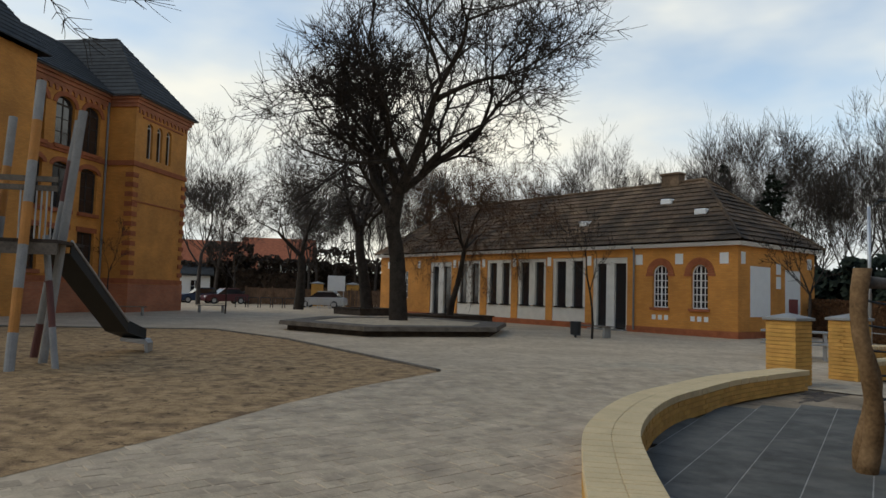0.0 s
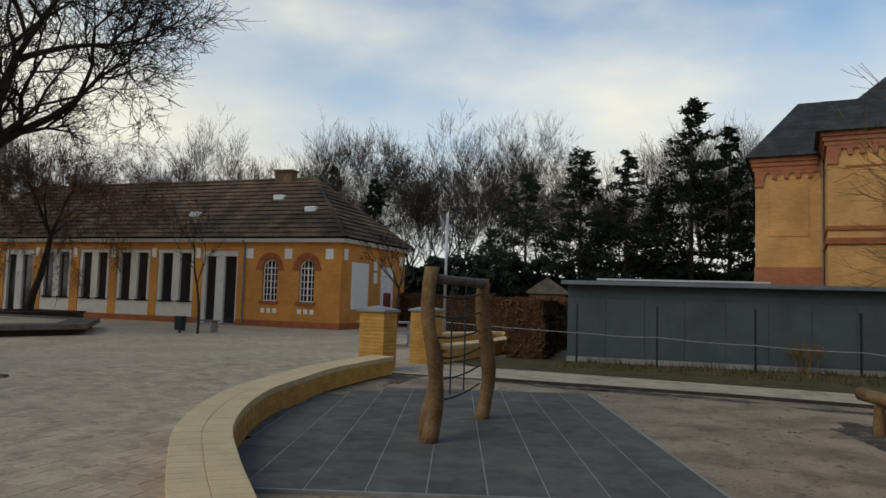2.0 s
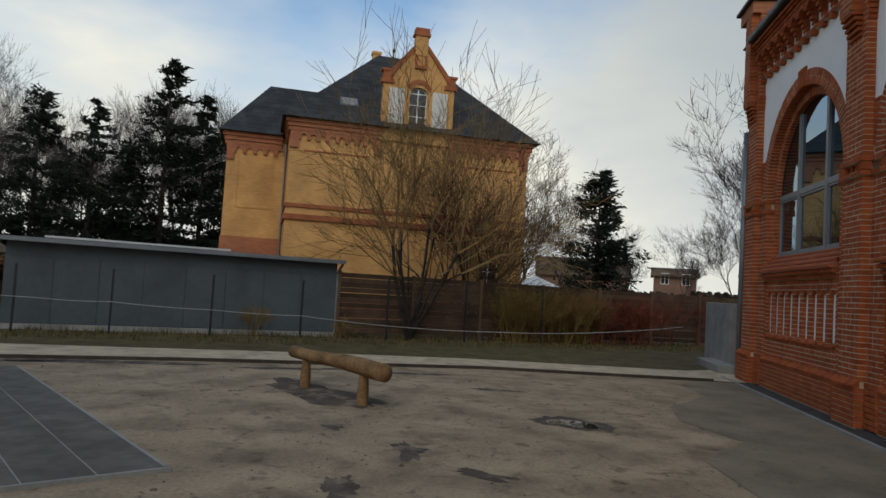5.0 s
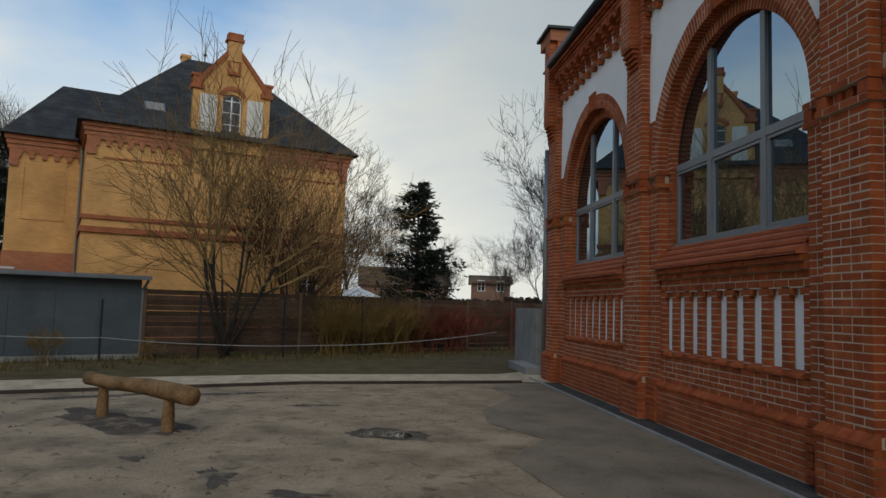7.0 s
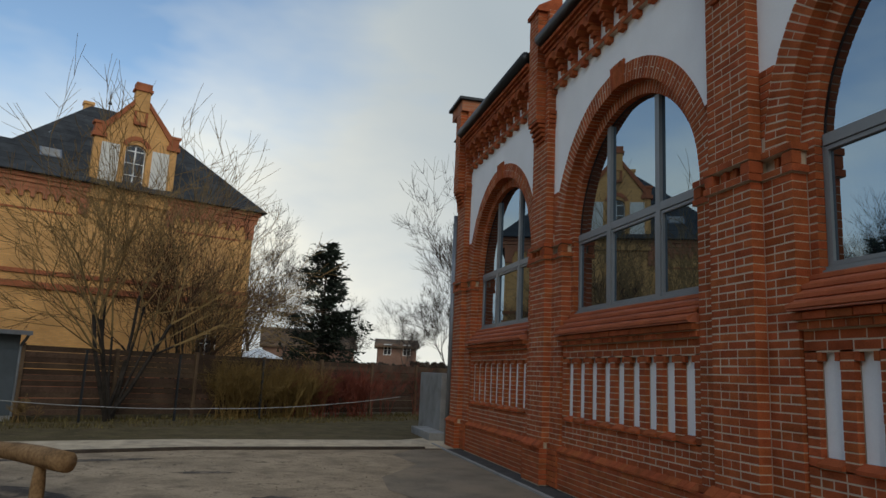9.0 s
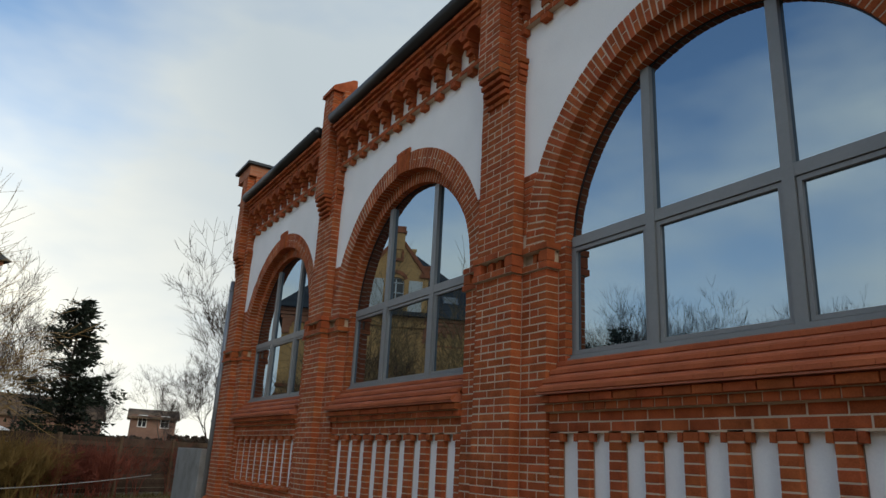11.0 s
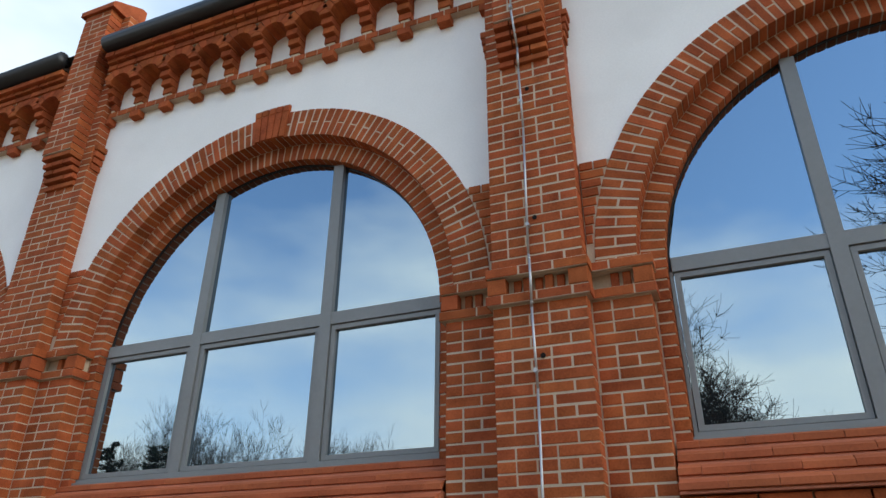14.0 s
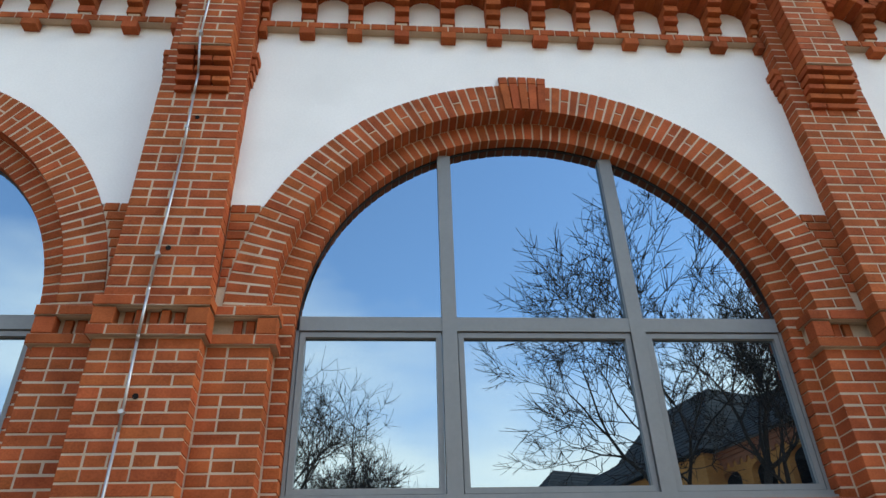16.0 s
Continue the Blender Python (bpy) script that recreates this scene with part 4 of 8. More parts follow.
# ---- three-storey school ----
def school():
    h = empty("school", pose(-10.5, 41.9, 0, 0, 0, 71.95))
    tagged(h, "large three-storey ochre brick school with red bands and slate roof", "school")
    RX, RD, H, S = 6.1, 9.0, 12.0, 1.7
    X0 = -24.0
    top = [(1.5, 2.1, 9.0, 11.1, 0.25), (2.55, 3.15, 9.0, 11.1, 0.25), (3.6, 4.2, 9.0, 11.1, 0.25)]
    bm = bmesh.new()
    wall_with_openings(bm, 0.3, RX, 1.6, H, 0.3, 0.7, top)
    part("wall", bm, M_OCHRE, h)
    bm = bmesh.new()
    box(bm, 0.3, 0.7, 0.7, S + 0.3, 1.6, H)
    part("wall", bm, M_OCHRE, h)
    bm = bmesh.new()
    box(bm, RX - 0.4, RX, 0.7, RD, 1.6, H)
    part("wall", bm, M_OCHRE, h)
    rows = [(2.2, 4.35, 0.0), (5.4, 7.85, 0.25), (8.7, 11.3, 0.45)]
    cols = [-1.15, -3.35, -5.55, -7.9, -10.1, -12.3, -14.7, -16.9, -19.1, -21.5]
    ops = [(c - 0.72, c + 0.72, z0, z1, r) for c in cols for z0, z1, r in rows]
    bm = bmesh.new()
    wall_with_openings(bm, X0, 0.3, 1.6, H, S + 0.3, S + 0.7, ops)
    part("wall", bm, M_OCHRE, h)
    bm = bmesh.new()
    box(bm, X0, X0 + 0.4, S + 0.7, 14, 1.6, H)
    box(bm, X0 + 0.4, RX, 13.6, 14, 1.6, H)
    part("wall", bm, M_OCHRE, h)
    bm = bmesh.new()
    box(bm, X0 - 0.1, 0.2, S + 0.2, 14.1, -0.05, 1.6)
    box(bm, 0.2, RX + 0.1, 0.2, 14.1, -0.05, 1.6)
    part("plinth", bm, M_RED_FAR, h, "red brick plinth")
    bm = bmesh.new()
    for z in (8.35, 1.62):
        box(bm, 0.22, RX + 0.08, 0.22, 0.3, z, z + 0.28)
        box(bm, 0.22, 0.3, 0.3, S + 0.22, z, z + 0.28)
        box(bm, X0, 0.22, S + 0.22, S + 0.3, z, z + 0.28)
    box(bm, 0.25, RX, 0.25, 0.3, 6.3, 6.38)
    box(bm, 1.0, RX - 0.6, 0.26, 0.3, 11.25, 11.35)
    part("belt", bm, M_RED_TRIM, h, "red brick string courses")
    # toothed red corner stones
    for i in range(11):
        bm = bmesh.new()
        z = 2.1 + i * 0.56
        for x0, x1 in ((0.24, 0.75), (RX - 0.45, RX + 0.06)):
            box(bm, x0, x1, 0.23, 0.3, z, z + 0.26)
        box(bm, 0.23, 0.3, 0.3, 0.72, z, z + 0.26)
        part("quoin", bm, M_RED_TRIM, h)
    bm = bmesh.new()
    arch_frieze(bm, 0.5, RX - 0.2, 11.45, 11.75, 0.3, 12, 0.08)
    arch_frieze(bm, X0, 0.2, 11.45, 11.75, S + 0.3, 50, 0.08)
    for z, d in ((11.75, 0.1), (11.95, 0.18), (12.15, 0.28)):
        box(bm, 0.3 - d, RX + d, 0.3 - d, 0.7, z, z + 0.196)
        box(bm, 0.3 - d, 0.7, 0.7, S + 0.3, z, z + 0.196)
        box(bm, X0, 0.3 - d, S + 0.3 - d, S + 0.7, z, z + 0.196)
        box(bm, RX - 0.3, RX + d, 0.7, RD, z, z + 0.196)
    part("cornice", bm, M_RED_FAR, h, "red brick cornice over an arched frieze")
    bm = bmesh.new()
    box(bm, -0.12, RX + 0.45, -0.14, 0.02, 12.3, 12.42)
    box(bm, -0.12, 0.04, 0.02, S - 0.1, 12.3, 12.42)
    box(bm, X0, -0.12, S - 0.14, S + 0.02, 12.3, 12.42)
    part("gutter", bm, M_ZINC, h)
    # roofs: cross wing over the projecting end, long roof behind
    hr = 16.9
    rows_n = 16
    verts, faces = [], []
    def slope(a, b, c, d):
        for i in range(rows_n):
            f0, f1 = i / rows_n, (i + 1) / rows_n
            k = len(verts)
            p0, p1 = Vector(a).lerp(Vector(d), f0), Vector(b).lerp(Vector(c), f0)
            q0, q1 = Vector(a).lerp(Vector(d), f1), Vector(b).lerp(Vector(c), f1)
            up = Vector((0, 0, 0.05))
            verts.extend((p0 + up, p1 + up, q1, q0, p0 - up * 0.3, p1 - up * 0.3))
            faces.extend(((k, k + 1, k + 2, k + 3), (k + 4, k + 5, k + 1, k)))
    xm, ya = RX / 2 + 0.15, 3.7
    E0, E1 = -0.15, RX + 0.5
    slope((E0, -0.2, 12.35), (E1, -0.2, 12.35), (xm + 0.01, ya, hr), (xm, ya, hr))
    slope((E0, 11, 12.35), (E0, -0.2, 12.35), (xm, ya, hr), (xm, 11, hr))
    slope((E1, -0.2, 12.35), (E1, 11, 12.35), (xm, 11, hr), (xm, ya, hr))
    slope((X0, S - 0.2, 12.35), (xm, S - 0.2, 12.35), (xm, S + 5.6, 16.6), (X0, S + 5.6, 16.6))
    slope((xm, S + 11.4, 12.35), (X0, S + 11.4, 12.35), (X0, S + 5.6, 16.6), (xm, S + 5.6, 16.6))
    from_lists("roof", verts, faces, M_SLATE, h, "dark slate roof")
    # nearer projecting block with its own steep roof
    bm = bmesh.new()
    box(bm, -16.5, -7.0, 0.9, S + 0.29, -0.05, 12.3)
    part("risalit", bm, M_OCHRE, h)
    verts, faces = [], []
    slope((-17, 0.5, 12.35), (-6.5, 0.5, 12.35), (-9.0, 4.2, 17.0), (-14.5, 4.2, 17.0))
    slope((-6.5, 0.5, 12.35), (-6.5, 10, 12.35), (-9.0, 10, 17.0), (-9.0, 4.2, 17.0))
    slope((-17, 10, 12.35), (-17, 0.5, 12.35), (-14.5, 4.2, 17.0), (-14.5, 10, 17.0))
    k = len(verts)
    verts.extend([Vector((-9.0, 4.2, 17.0)), Vector((-9.0, 10, 17.0)), Vector((-14.5, 10, 17.0)), Vector((-14.5, 4.2, 17.0))])
    faces.append((k, k + 1, k + 2, k + 3))
    from_lists("roof", verts, faces, M_SLATE, h)
    for a, b, z0, z1, r in top:
        small_window(h, "window", a, b, z0, z1, 0.45, r, 1, 1, 0.05, M_CREAM_PAINT)
    for c in cols[:3]:
        for z0, z1, r in rows:
            small_window(h, "window", c - 0.72, c + 0.72, z0, z1, S + 0.45, r, 2, 3, 0.09, M_WOODDARK)
            bm = bmesh.new()
            if r:
                n = 8
                for i in range(n):
                    t0, t1 = math.pi * i / n, math.pi * (i + 1) / n
                    prism(bm, [(c + a * math.cos(t), z1 - r + q * math.sin(t)) for a, q, t in ((0.74, r, t0), (1.0, r + 0.26, t0), (1.0, r + 0.26, t1), (0.74, r, t1))], S + 0.24, S + 0.3)
            else:
                box(bm, c - 0.85, c + 0.85, S + 0.24, S + 0.3, z1 + 0.004, z1 + 0.26)
            box(bm, c - 0.85, c + 0.85, S + 0.15, S + 0.3, z0 - 0.2, z0 - 0.004)
            part("window_head", bm, M_RED_TRIM, h)
    bm = bmesh.new()
    cylinder(bm, (0.1, S + 0.2, 0.2), (0.1, S + 0.2, 12.2), 0.06, sides=8)
    part("downpipe", bm, M_ZINC, h)


school()

# ---- brick hall with tall arched windows ----
YP, YS, YW, YG = -4.33, -4.455, -4.468, -4.665   # pier face, pilaster face, plaster face, window face
BAY, C0, ZC = 5.0, -1.30, 3.718               # bay width, middle of the bay by the lightning rod, springing line
BAYS, PIERS = (-1, 0, 1, 2, 3), (-1, 0, 1, 2, 3, 4)
COURSE, JOINT = 0.0770, 0.0105
rng = random.Random(7)


def bay_x(k):
    return C0 + k * BAY


def pier_x(k):
    return C0 + (k - 0.5) * BAY


hall = empty("brick_hall")
tagged(hall, "red brick hall with white plaster fields and tall round-arched windows", "building")
BV, BF = [], []   # corners and faces of the joined bricks
NEAR = []         # bricks of the nearest pier, each an object of its own


def brick_shape(x0, x1, y0, y1, z0, z1, ch=0.004):
    v = [(x, y0, z) for x, z in ((x0, z0), (x1, z0), (x1, z1), (x0, z1))]
    v += [(x, y1 - ch, z) for x, z in ((x0, z0), (x1, z0), (x1, z1), (x0, z1))]
    v += [(x, y1, z) for x, z in ((x0 + ch, z0 + ch), (x1 - ch, z0 + ch), (x1 - ch, z1 - ch), (x0 + ch, z1 - ch))]
    f = [(11, 10, 9, 8)]
    for i in range(4):
        j = (i + 1) % 4
        f += [(4 + j, 4 + i, 8 + i, 8 + j)[::-1], (j, i, 4 + i, 4 + j)[::-1]]
    return v, f


def add_brick(x0, x1, y0, y1, z0, z1, sink=0.0):
    y1 = y1 + rng.uniform(-0.0025, 0.0025)
    if abs((x0 + x1) / 2 - pier_x(1)) < 0.74 and 2.5 < z0 < 5.3 and y1 > YS - 0.01 and len(NEAR) < 300:
        NEAR.append((x0, x1, y0, y1, z0, z1))
        return
    v, f = brick_shape(x0, x1, y0, y1, z0, z1)
    k = len(BV)
    BV.extend(v)
    BF.extend([tuple(i + k for i in q) for q in f])


def lay_row(x0, x1, row, y0, y1, z0, z1):
    """One course of stretchers and headers between two ends."""
    w = x1 - x0
    if w < 0.05:
        return
    n = max(1, round(w / 0.13))
    u = w / n
    x, left = x0, n
    kind = row % 4
    first = True
    while left > 0:
        take = 2
        if (kind == 1 and first) or kind == 3 or left == 1:
            take = 1
        if kind == 2 and first and n > 3:
            take = 1 if n % 2 == 0 else 2
        take = min(take, left)
        e = rng.uniform(-0.0015, 0.0015)
        add_brick(x + JOINT / 2 + e, x + take * u - JOINT / 2 + e, y0, y1, z0 + JOINT / 2, z1 - JOINT / 2)
        x += take * u
        left -= take
        first = False


def lay(x0, x1, y0, y1, z0, z1, limit=None):
    """Courses from z0 up to z1; limit(z) may narrow the ends of a course."""
    n = max(1, round((z1 - z0) / COURSE))
    h = (z1 - z0) / n
    for i in range(n):
        a, b = z0 + i * h, z0 + (i + 1) * h
        xa, xb = (x0, x1) if limit is None else limit((a + b) / 2, x0, x1)
        lay_row(xa, xb, int(round(a / COURSE)), y0, y1, a, b)


def voussoir(cx, cz, r0, r1, t0, t1, y0, y1, ch=0.003):
    p = [(r0, t0), (r1, t0), (r1, t1), (r0, t1)]
    rm, tm = (r0 + r1) / 2, (t0 + t1) / 2
    def pt(r, t, y):
        return (cx + r * math.cos(t), y, cz + r * math.sin(t))
    k = len(BV)
    BV.extend([pt(r, t, y0) for r, t in p])
    BV.extend([pt(r, t, y1 - ch) for r, t in p])
    BV.extend([pt(r + (ch if r < rm else -ch), t + (ch / r if t < tm else -ch / r), y1) for r, t in p])
    f = [(8, 9, 10, 11)]
    for i in range(4):
        j = (i + 1) % 4
        f += [(4 + i, 4 + j, 8 + j, 8 + i)[::-1], (i, j, 4 + j, 4 + i)[::-1]]
    BF.extend([tuple(k + i for i in q) for q in f])


CORE = bmesh.new()   # mortar bed behind the bricks


def bed(x0, x1, y1, z0, z1, y0=-4.98, sink=0.003):
    box(CORE, x0 + 0.009, x1 - 0.009, y0, y1 - sink, z0, z1)


PIER_W, STRIP_W, OPEN_R = 0.325, 0.715, 1.675   # half a pier, pier middle to pilaster edge, half the window opening
BAND = ((3.490, 3.566), (3.578, 3.678), (3.690, 3.766))   # lower course, pierced middle, upper course


def pier(k):
    p = pier_x(k)
    hw = PIER_W
    # plinth and its sloped cap
    lay(p - hw - 0.06, p + hw + 0.06, YS - 0.05, YP + 0.06, 0.0, 0.54)
    bed(p - hw - 0.05, p + hw + 0.05, YP + 0.055, -0.1, 0.54)
    for x0 in np.linspace(p - hw - 0.06, p + hw + 0.06, 6)[:-1]:
        w = (2 * hw + 0.12) / 5
        kk = len(BV)
        BV.extend([(x0 + 0.004, YP + 0.085, 0.54), (x0 + w - 0.004, YP + 0.085, 0.54), (x0 + w - 0.004, YP + 0.085, 0.575), (x0 + 0.004, YP + 0.085, 0.575), (x0 + w - 0.004, YP - 0.01, 0.66), (x0 + 0.004, YP - 0.01, 0.66), (x0 + 0.004, YP - 0.01, 0.54), (x0 + w - 0.004, YP - 0.01, 0.54)])
        BF.extend([tuple(kk + i for i in q) for q in ((0, 3, 2, 1), (3, 5, 4, 2), (0, 6, 5, 3), (1, 2, 4, 7))])
    # shaft
    (b0, b1), (m0, m1), (t0, t1) = BAND
    lay(p - hw, p + hw, YS - 0.05, YP, 0.62, b0)
    bed(p - hw, p + hw, YP, 0.54, b1)
    bed(p - hw, p + hw, YP, t0, 7.86)
    bed(p - hw, p + hw, YP - 0.055, b1 - 0.005, t0 + 0.005)
    lay(p - hw, p + hw, YS - 0.05, YP, t1, 7.86)
    # band of two projecting courses with a pierced middle
    lay(p - hw - 0.035, p + hw + 0.035, YS - 0.05, YP + 0.04, b0, b1)
    lay(p - hw - 0.035, p + hw + 0.035, YS - 0.05, YP + 0.04, t0, t1)
    for x0, x1 in ((p - hw - 0.02, p - hw + 0.11), (p + hw - 0.11, p + hw + 0.02)):
        add_brick(x0, x1, YS, YP + 0.028, m0 - 0.006, m1 + 0.006)
    for i in range(5):
        x0 = p - 0.185 + i * 0.075
        add_brick(x0 + 0.008, x0 + 0.062, YS, YP - (0.012 if i % 2 else 0.04), m0 - 0.006, m1 + 0.006)
    bed(p - hw - 0.03, p + hw + 0.03, YP + 0.04, b0 + 0.004, b1 - 0.004)
    bed(p - hw - 0.03, p + hw + 0.03, YP + 0.04, t0 + 0.004, t1 - 0.004)
    # corbelled upper panel: thin shadowed steps, then a shallow shaft
    for i in range(5):
        z = 5.515 + i * 0.077
        lay(p - 0.205, p + 0.205, YP - 0.01, YP + 0.03 + 0.03 * i, z + 0.014, z + 0.077)
    lay(p - 0.205, p + 0.205, YP - 0.01, YP + 0.165, 5.90, 7.86)
    bed(p - 0.20, p + 0.20, YP + 0.165, 5.90, 7.86)
    # short corbel steps on the flanks of the pier
    for sx in (-1, 1):
        for i in range(4):
            z = 5.72 + i * 0.077
            a, b = sorted((p + sx * (hw - 0.015), p + sx * (hw + 0.012 + 0.011 * i)))
            add_brick(a, b, YS - 0.03, YP - 0.02, z + 0.012, z + 0.072)


def side_strip(k, s):
    """The pilaster beside a pier, on the side s of the pier."""
    p = pier_x(k)
    a, b = sorted((p + s * PIER_W, p + s * STRIP_W))
    (b0, b1), (m0, m1), (t0, t1) = BAND
    lay(a, b, YS - 0.18, YS, 0.62, b0)
    lay(a - 0.025, b + 0.025, YS - 0.09, YS + 0.06, 0.0, 0.54)
    lay(a - 0.012, b + 0.012, YS - 0.09, YS + 0.035, 0.54, 0.62)
    ba, bb = (a - 0.04, b) if s > 0 else (a, b + 0.04)
    bed(ba, bb, YS, -0.1, b1)
    bed(ba, bb, YS, t0, t1)
    bed(ba, bb, YS - 0.055, b1 - 0.005, t0 + 0.005)
    o0, o1 = (a, b + 0.04) if s > 0 else (a - 0.04, b)
    lay(o0, o1, YS - 0.16, YS + 0.03, b0, b1)
    lay(o0, o1, YS - 0.16, YS + 0.03, t0, t1)
    bed(o0, o1, YS + 0.03, b0 + 0.004, b1 - 0.004)
    bed(o0, o1, YS + 0.03, t0 + 0.004, t1 - 0.004)
    e = (b - 0.10, b + 0.025) if s > 0 else (a - 0.025, a + 0.10)
    add_brick(*e, YS - 0.08, YS + 0.02, m0 - 0.006, m1 + 0.006)
    for i in range(2):
        x0 = a + 0.115 + i * 0.078
        add_brick(x0 + 0.008, x0 + 0.062, YS - 0.08, YS - 0.03, m0 - 0.006, m1 + 0.006)
    # jamb, one header wide and set back
    j0, j1 = sorted((p + s * STRIP_W, p + s * (BAY / 2 - OPEN_R)))
    lay(j0, j1, YG - 0.13, YS - 0.150, 2.56, ZC)
    bed(j0 - (0.03 if s > 0 else -0.006), j1 + (0.03 if s < 0 else -0.006), YS - 0.150, 2.4, ZC)
    # brickwork under the plaster field, cut along the arch
    c = p + s * BAY / 2
    def limit(z, x0, x1):
        d = math.sqrt(max(0, 2.135 ** 2 - (z - ZC) ** 2))
        return (x0, min(x1, c - d)) if s > 0 else (max(x0, c + d), x1)
    lay(a, b, YS - 0.09, YS, t1, 4.585, limit)
    box(CORE, *sorted((p + s * PIER_W, c - s * 1.96)), -4.9, YS - 0.01, 3.7, 4.575)


def arch(k):
    c = bay_x(k)
    n, g = 84, 0.0034
    for i in range(n):
        t0, t1 = math.pi * i / n + g, math.pi * (i + 1) / n - g
        if i % 2:
            voussoir(c, ZC, 1.845, 2.125, t0, t1, YS - 0.18, YS + rng.uniform(-0.003, 0.003))
        else:
            voussoir(c, ZC, 1.845, 1.979, t0, t1, YS - 0.18, YS + rng.uniform(-0.003, 0.003))
            voussoir(c, ZC, 1.991, 2.125, t0, t1, YS - 0.18, YS + rng.uniform(-0.003, 0.003))
    n = 74
    for i in range(n):
        t0, t1 = math.pi * i / n + 0.0038, math.pi * (i + 1) / n - 0.0038
        voussoir(c, ZC, OPEN_R, 1.842, t0, t1, YG - 0.13, YS - 0.150 + rng.uniform(-0.003, 0.003))
    for i in range(-2, 3):
        t = math.pi / 2 + i * 0.0365
        voussoir(c, ZC, 2.135, 2.205, t - 0.0155, t + 0.0155, YS - 0.09, YS + 0.018)
        voussoir(c, ZC, 1.85, 2.13, t - 0.0155, t + 0.0155, YS - 0.09, YS + 0.018)
    ring(CORE, c, ZC, 1.85, 2.12, -4.9, YS - 0.003, n=40)
    ring(CORE, c, ZC, OPEN_R + 0.006, 1.85, -4.9, YS - 0.153, n=40)
    ring(CORE, c, ZC, 2.06, 2.195, -4.9, YS - 0.0, math.pi / 2 - 0.085, math.pi / 2 + 0.085, 4)


def lower_field(k):
    c = bay_x(k)
    hw = BAY / 2 - STRIP_W
    x0, x1 = c - hw, c + hw
    yf = YS - 0.035
    # plinth with a sloped course
    lay(x0, x1, yf - 0.06, yf + 0.07, 0.0, 0.52)
    bed(x0, x1, yf + 0.065, -0.1, 0.52)
    n = 28
    for i in range(n):
        a, b = x0 + (x1 - x0) * i / n + 0.004, x0 + (x1 - x0) * (i + 1) / n - 0.004
        kk = len(BV)
        BV.extend([(a, yf + 0.085, 0.522), (b, yf + 0.085, 0.522), (b, yf + 0.085, 0.55), (a, yf + 0.085, 0.55), (b, yf - 0.01, 0.615), (a, yf - 0.01, 0.615), (a, yf - 0.01, 0.522), (b, yf - 0.01, 0.522)])
        BF.extend([tuple(kk + j for j in q) for q in ((0, 3, 2, 1), (3, 5, 4, 2), (0, 6, 5, 3), (1, 2, 4, 7))])
    bed(x0, x1, yf + 0.005, 0.52, 0.60)
    lay(x0, x1, yf - 0.06, yf, 0.60, 0.985)
    lay(x0, x1, yf - 0.06, yf, 1.915, 2.09)
    bed(x0, x1, yf, 0.58, 1.0)
    bed(x0, x1, yf, 1.905, 2.25)
    pitch, half = 0.38, 0.115
    edge = x0
    for i in range(9):
        s = c + (i - 4) * pitch
        lay(edge, s - half, yf - 0.06, yf, 0.985, 1.915)
        bed(edge, s - half, yf, 0.97, 1.92)
        # stepped head and small sill
        for sx in (-1, 1):
            a, b = sorted((s + sx * half, s + sx * (half - 0.05)))
            add_brick(a, b, yf - 0.05, yf, 1.835, 1.908)
        kk = len(BV)
        a, b = s - half - 0.012, s + half + 0.012
        BV.extend([(a, yf + 0.04, 0.99), (b, yf + 0.04, 0.99), (b, yf + 0.04, 1.02), (a, yf + 0.04, 1.02), (b, yf - 0.05, 1.07), (a, yf - 0.05, 1.07), (a, yf - 0.05, 0.99), (b, yf - 0.05, 0.99)])
        BF.extend([tuple(kk + j for j in q) for q in ((0, 3, 2, 1), (3, 5, 4, 2), (0, 6, 5, 3), (1, 2, 4, 7), (0, 1, 7, 6))])
        edge = s + half
    lay(edge, x1, yf - 0.06, yf, 0.985, 1.915)
    bed(edge, x1, yf, 0.97, 1.92)
    # sill corbels
    lay(x0, x1, yf - 0.06, YS + 0.03, 2.09, 2.165)
    lay(x0, x1, yf - 0.06, YS + 0.085, 2.165, 2.24)
    bed(x0, x1, YS + 0.025, 2.095, 2.245)


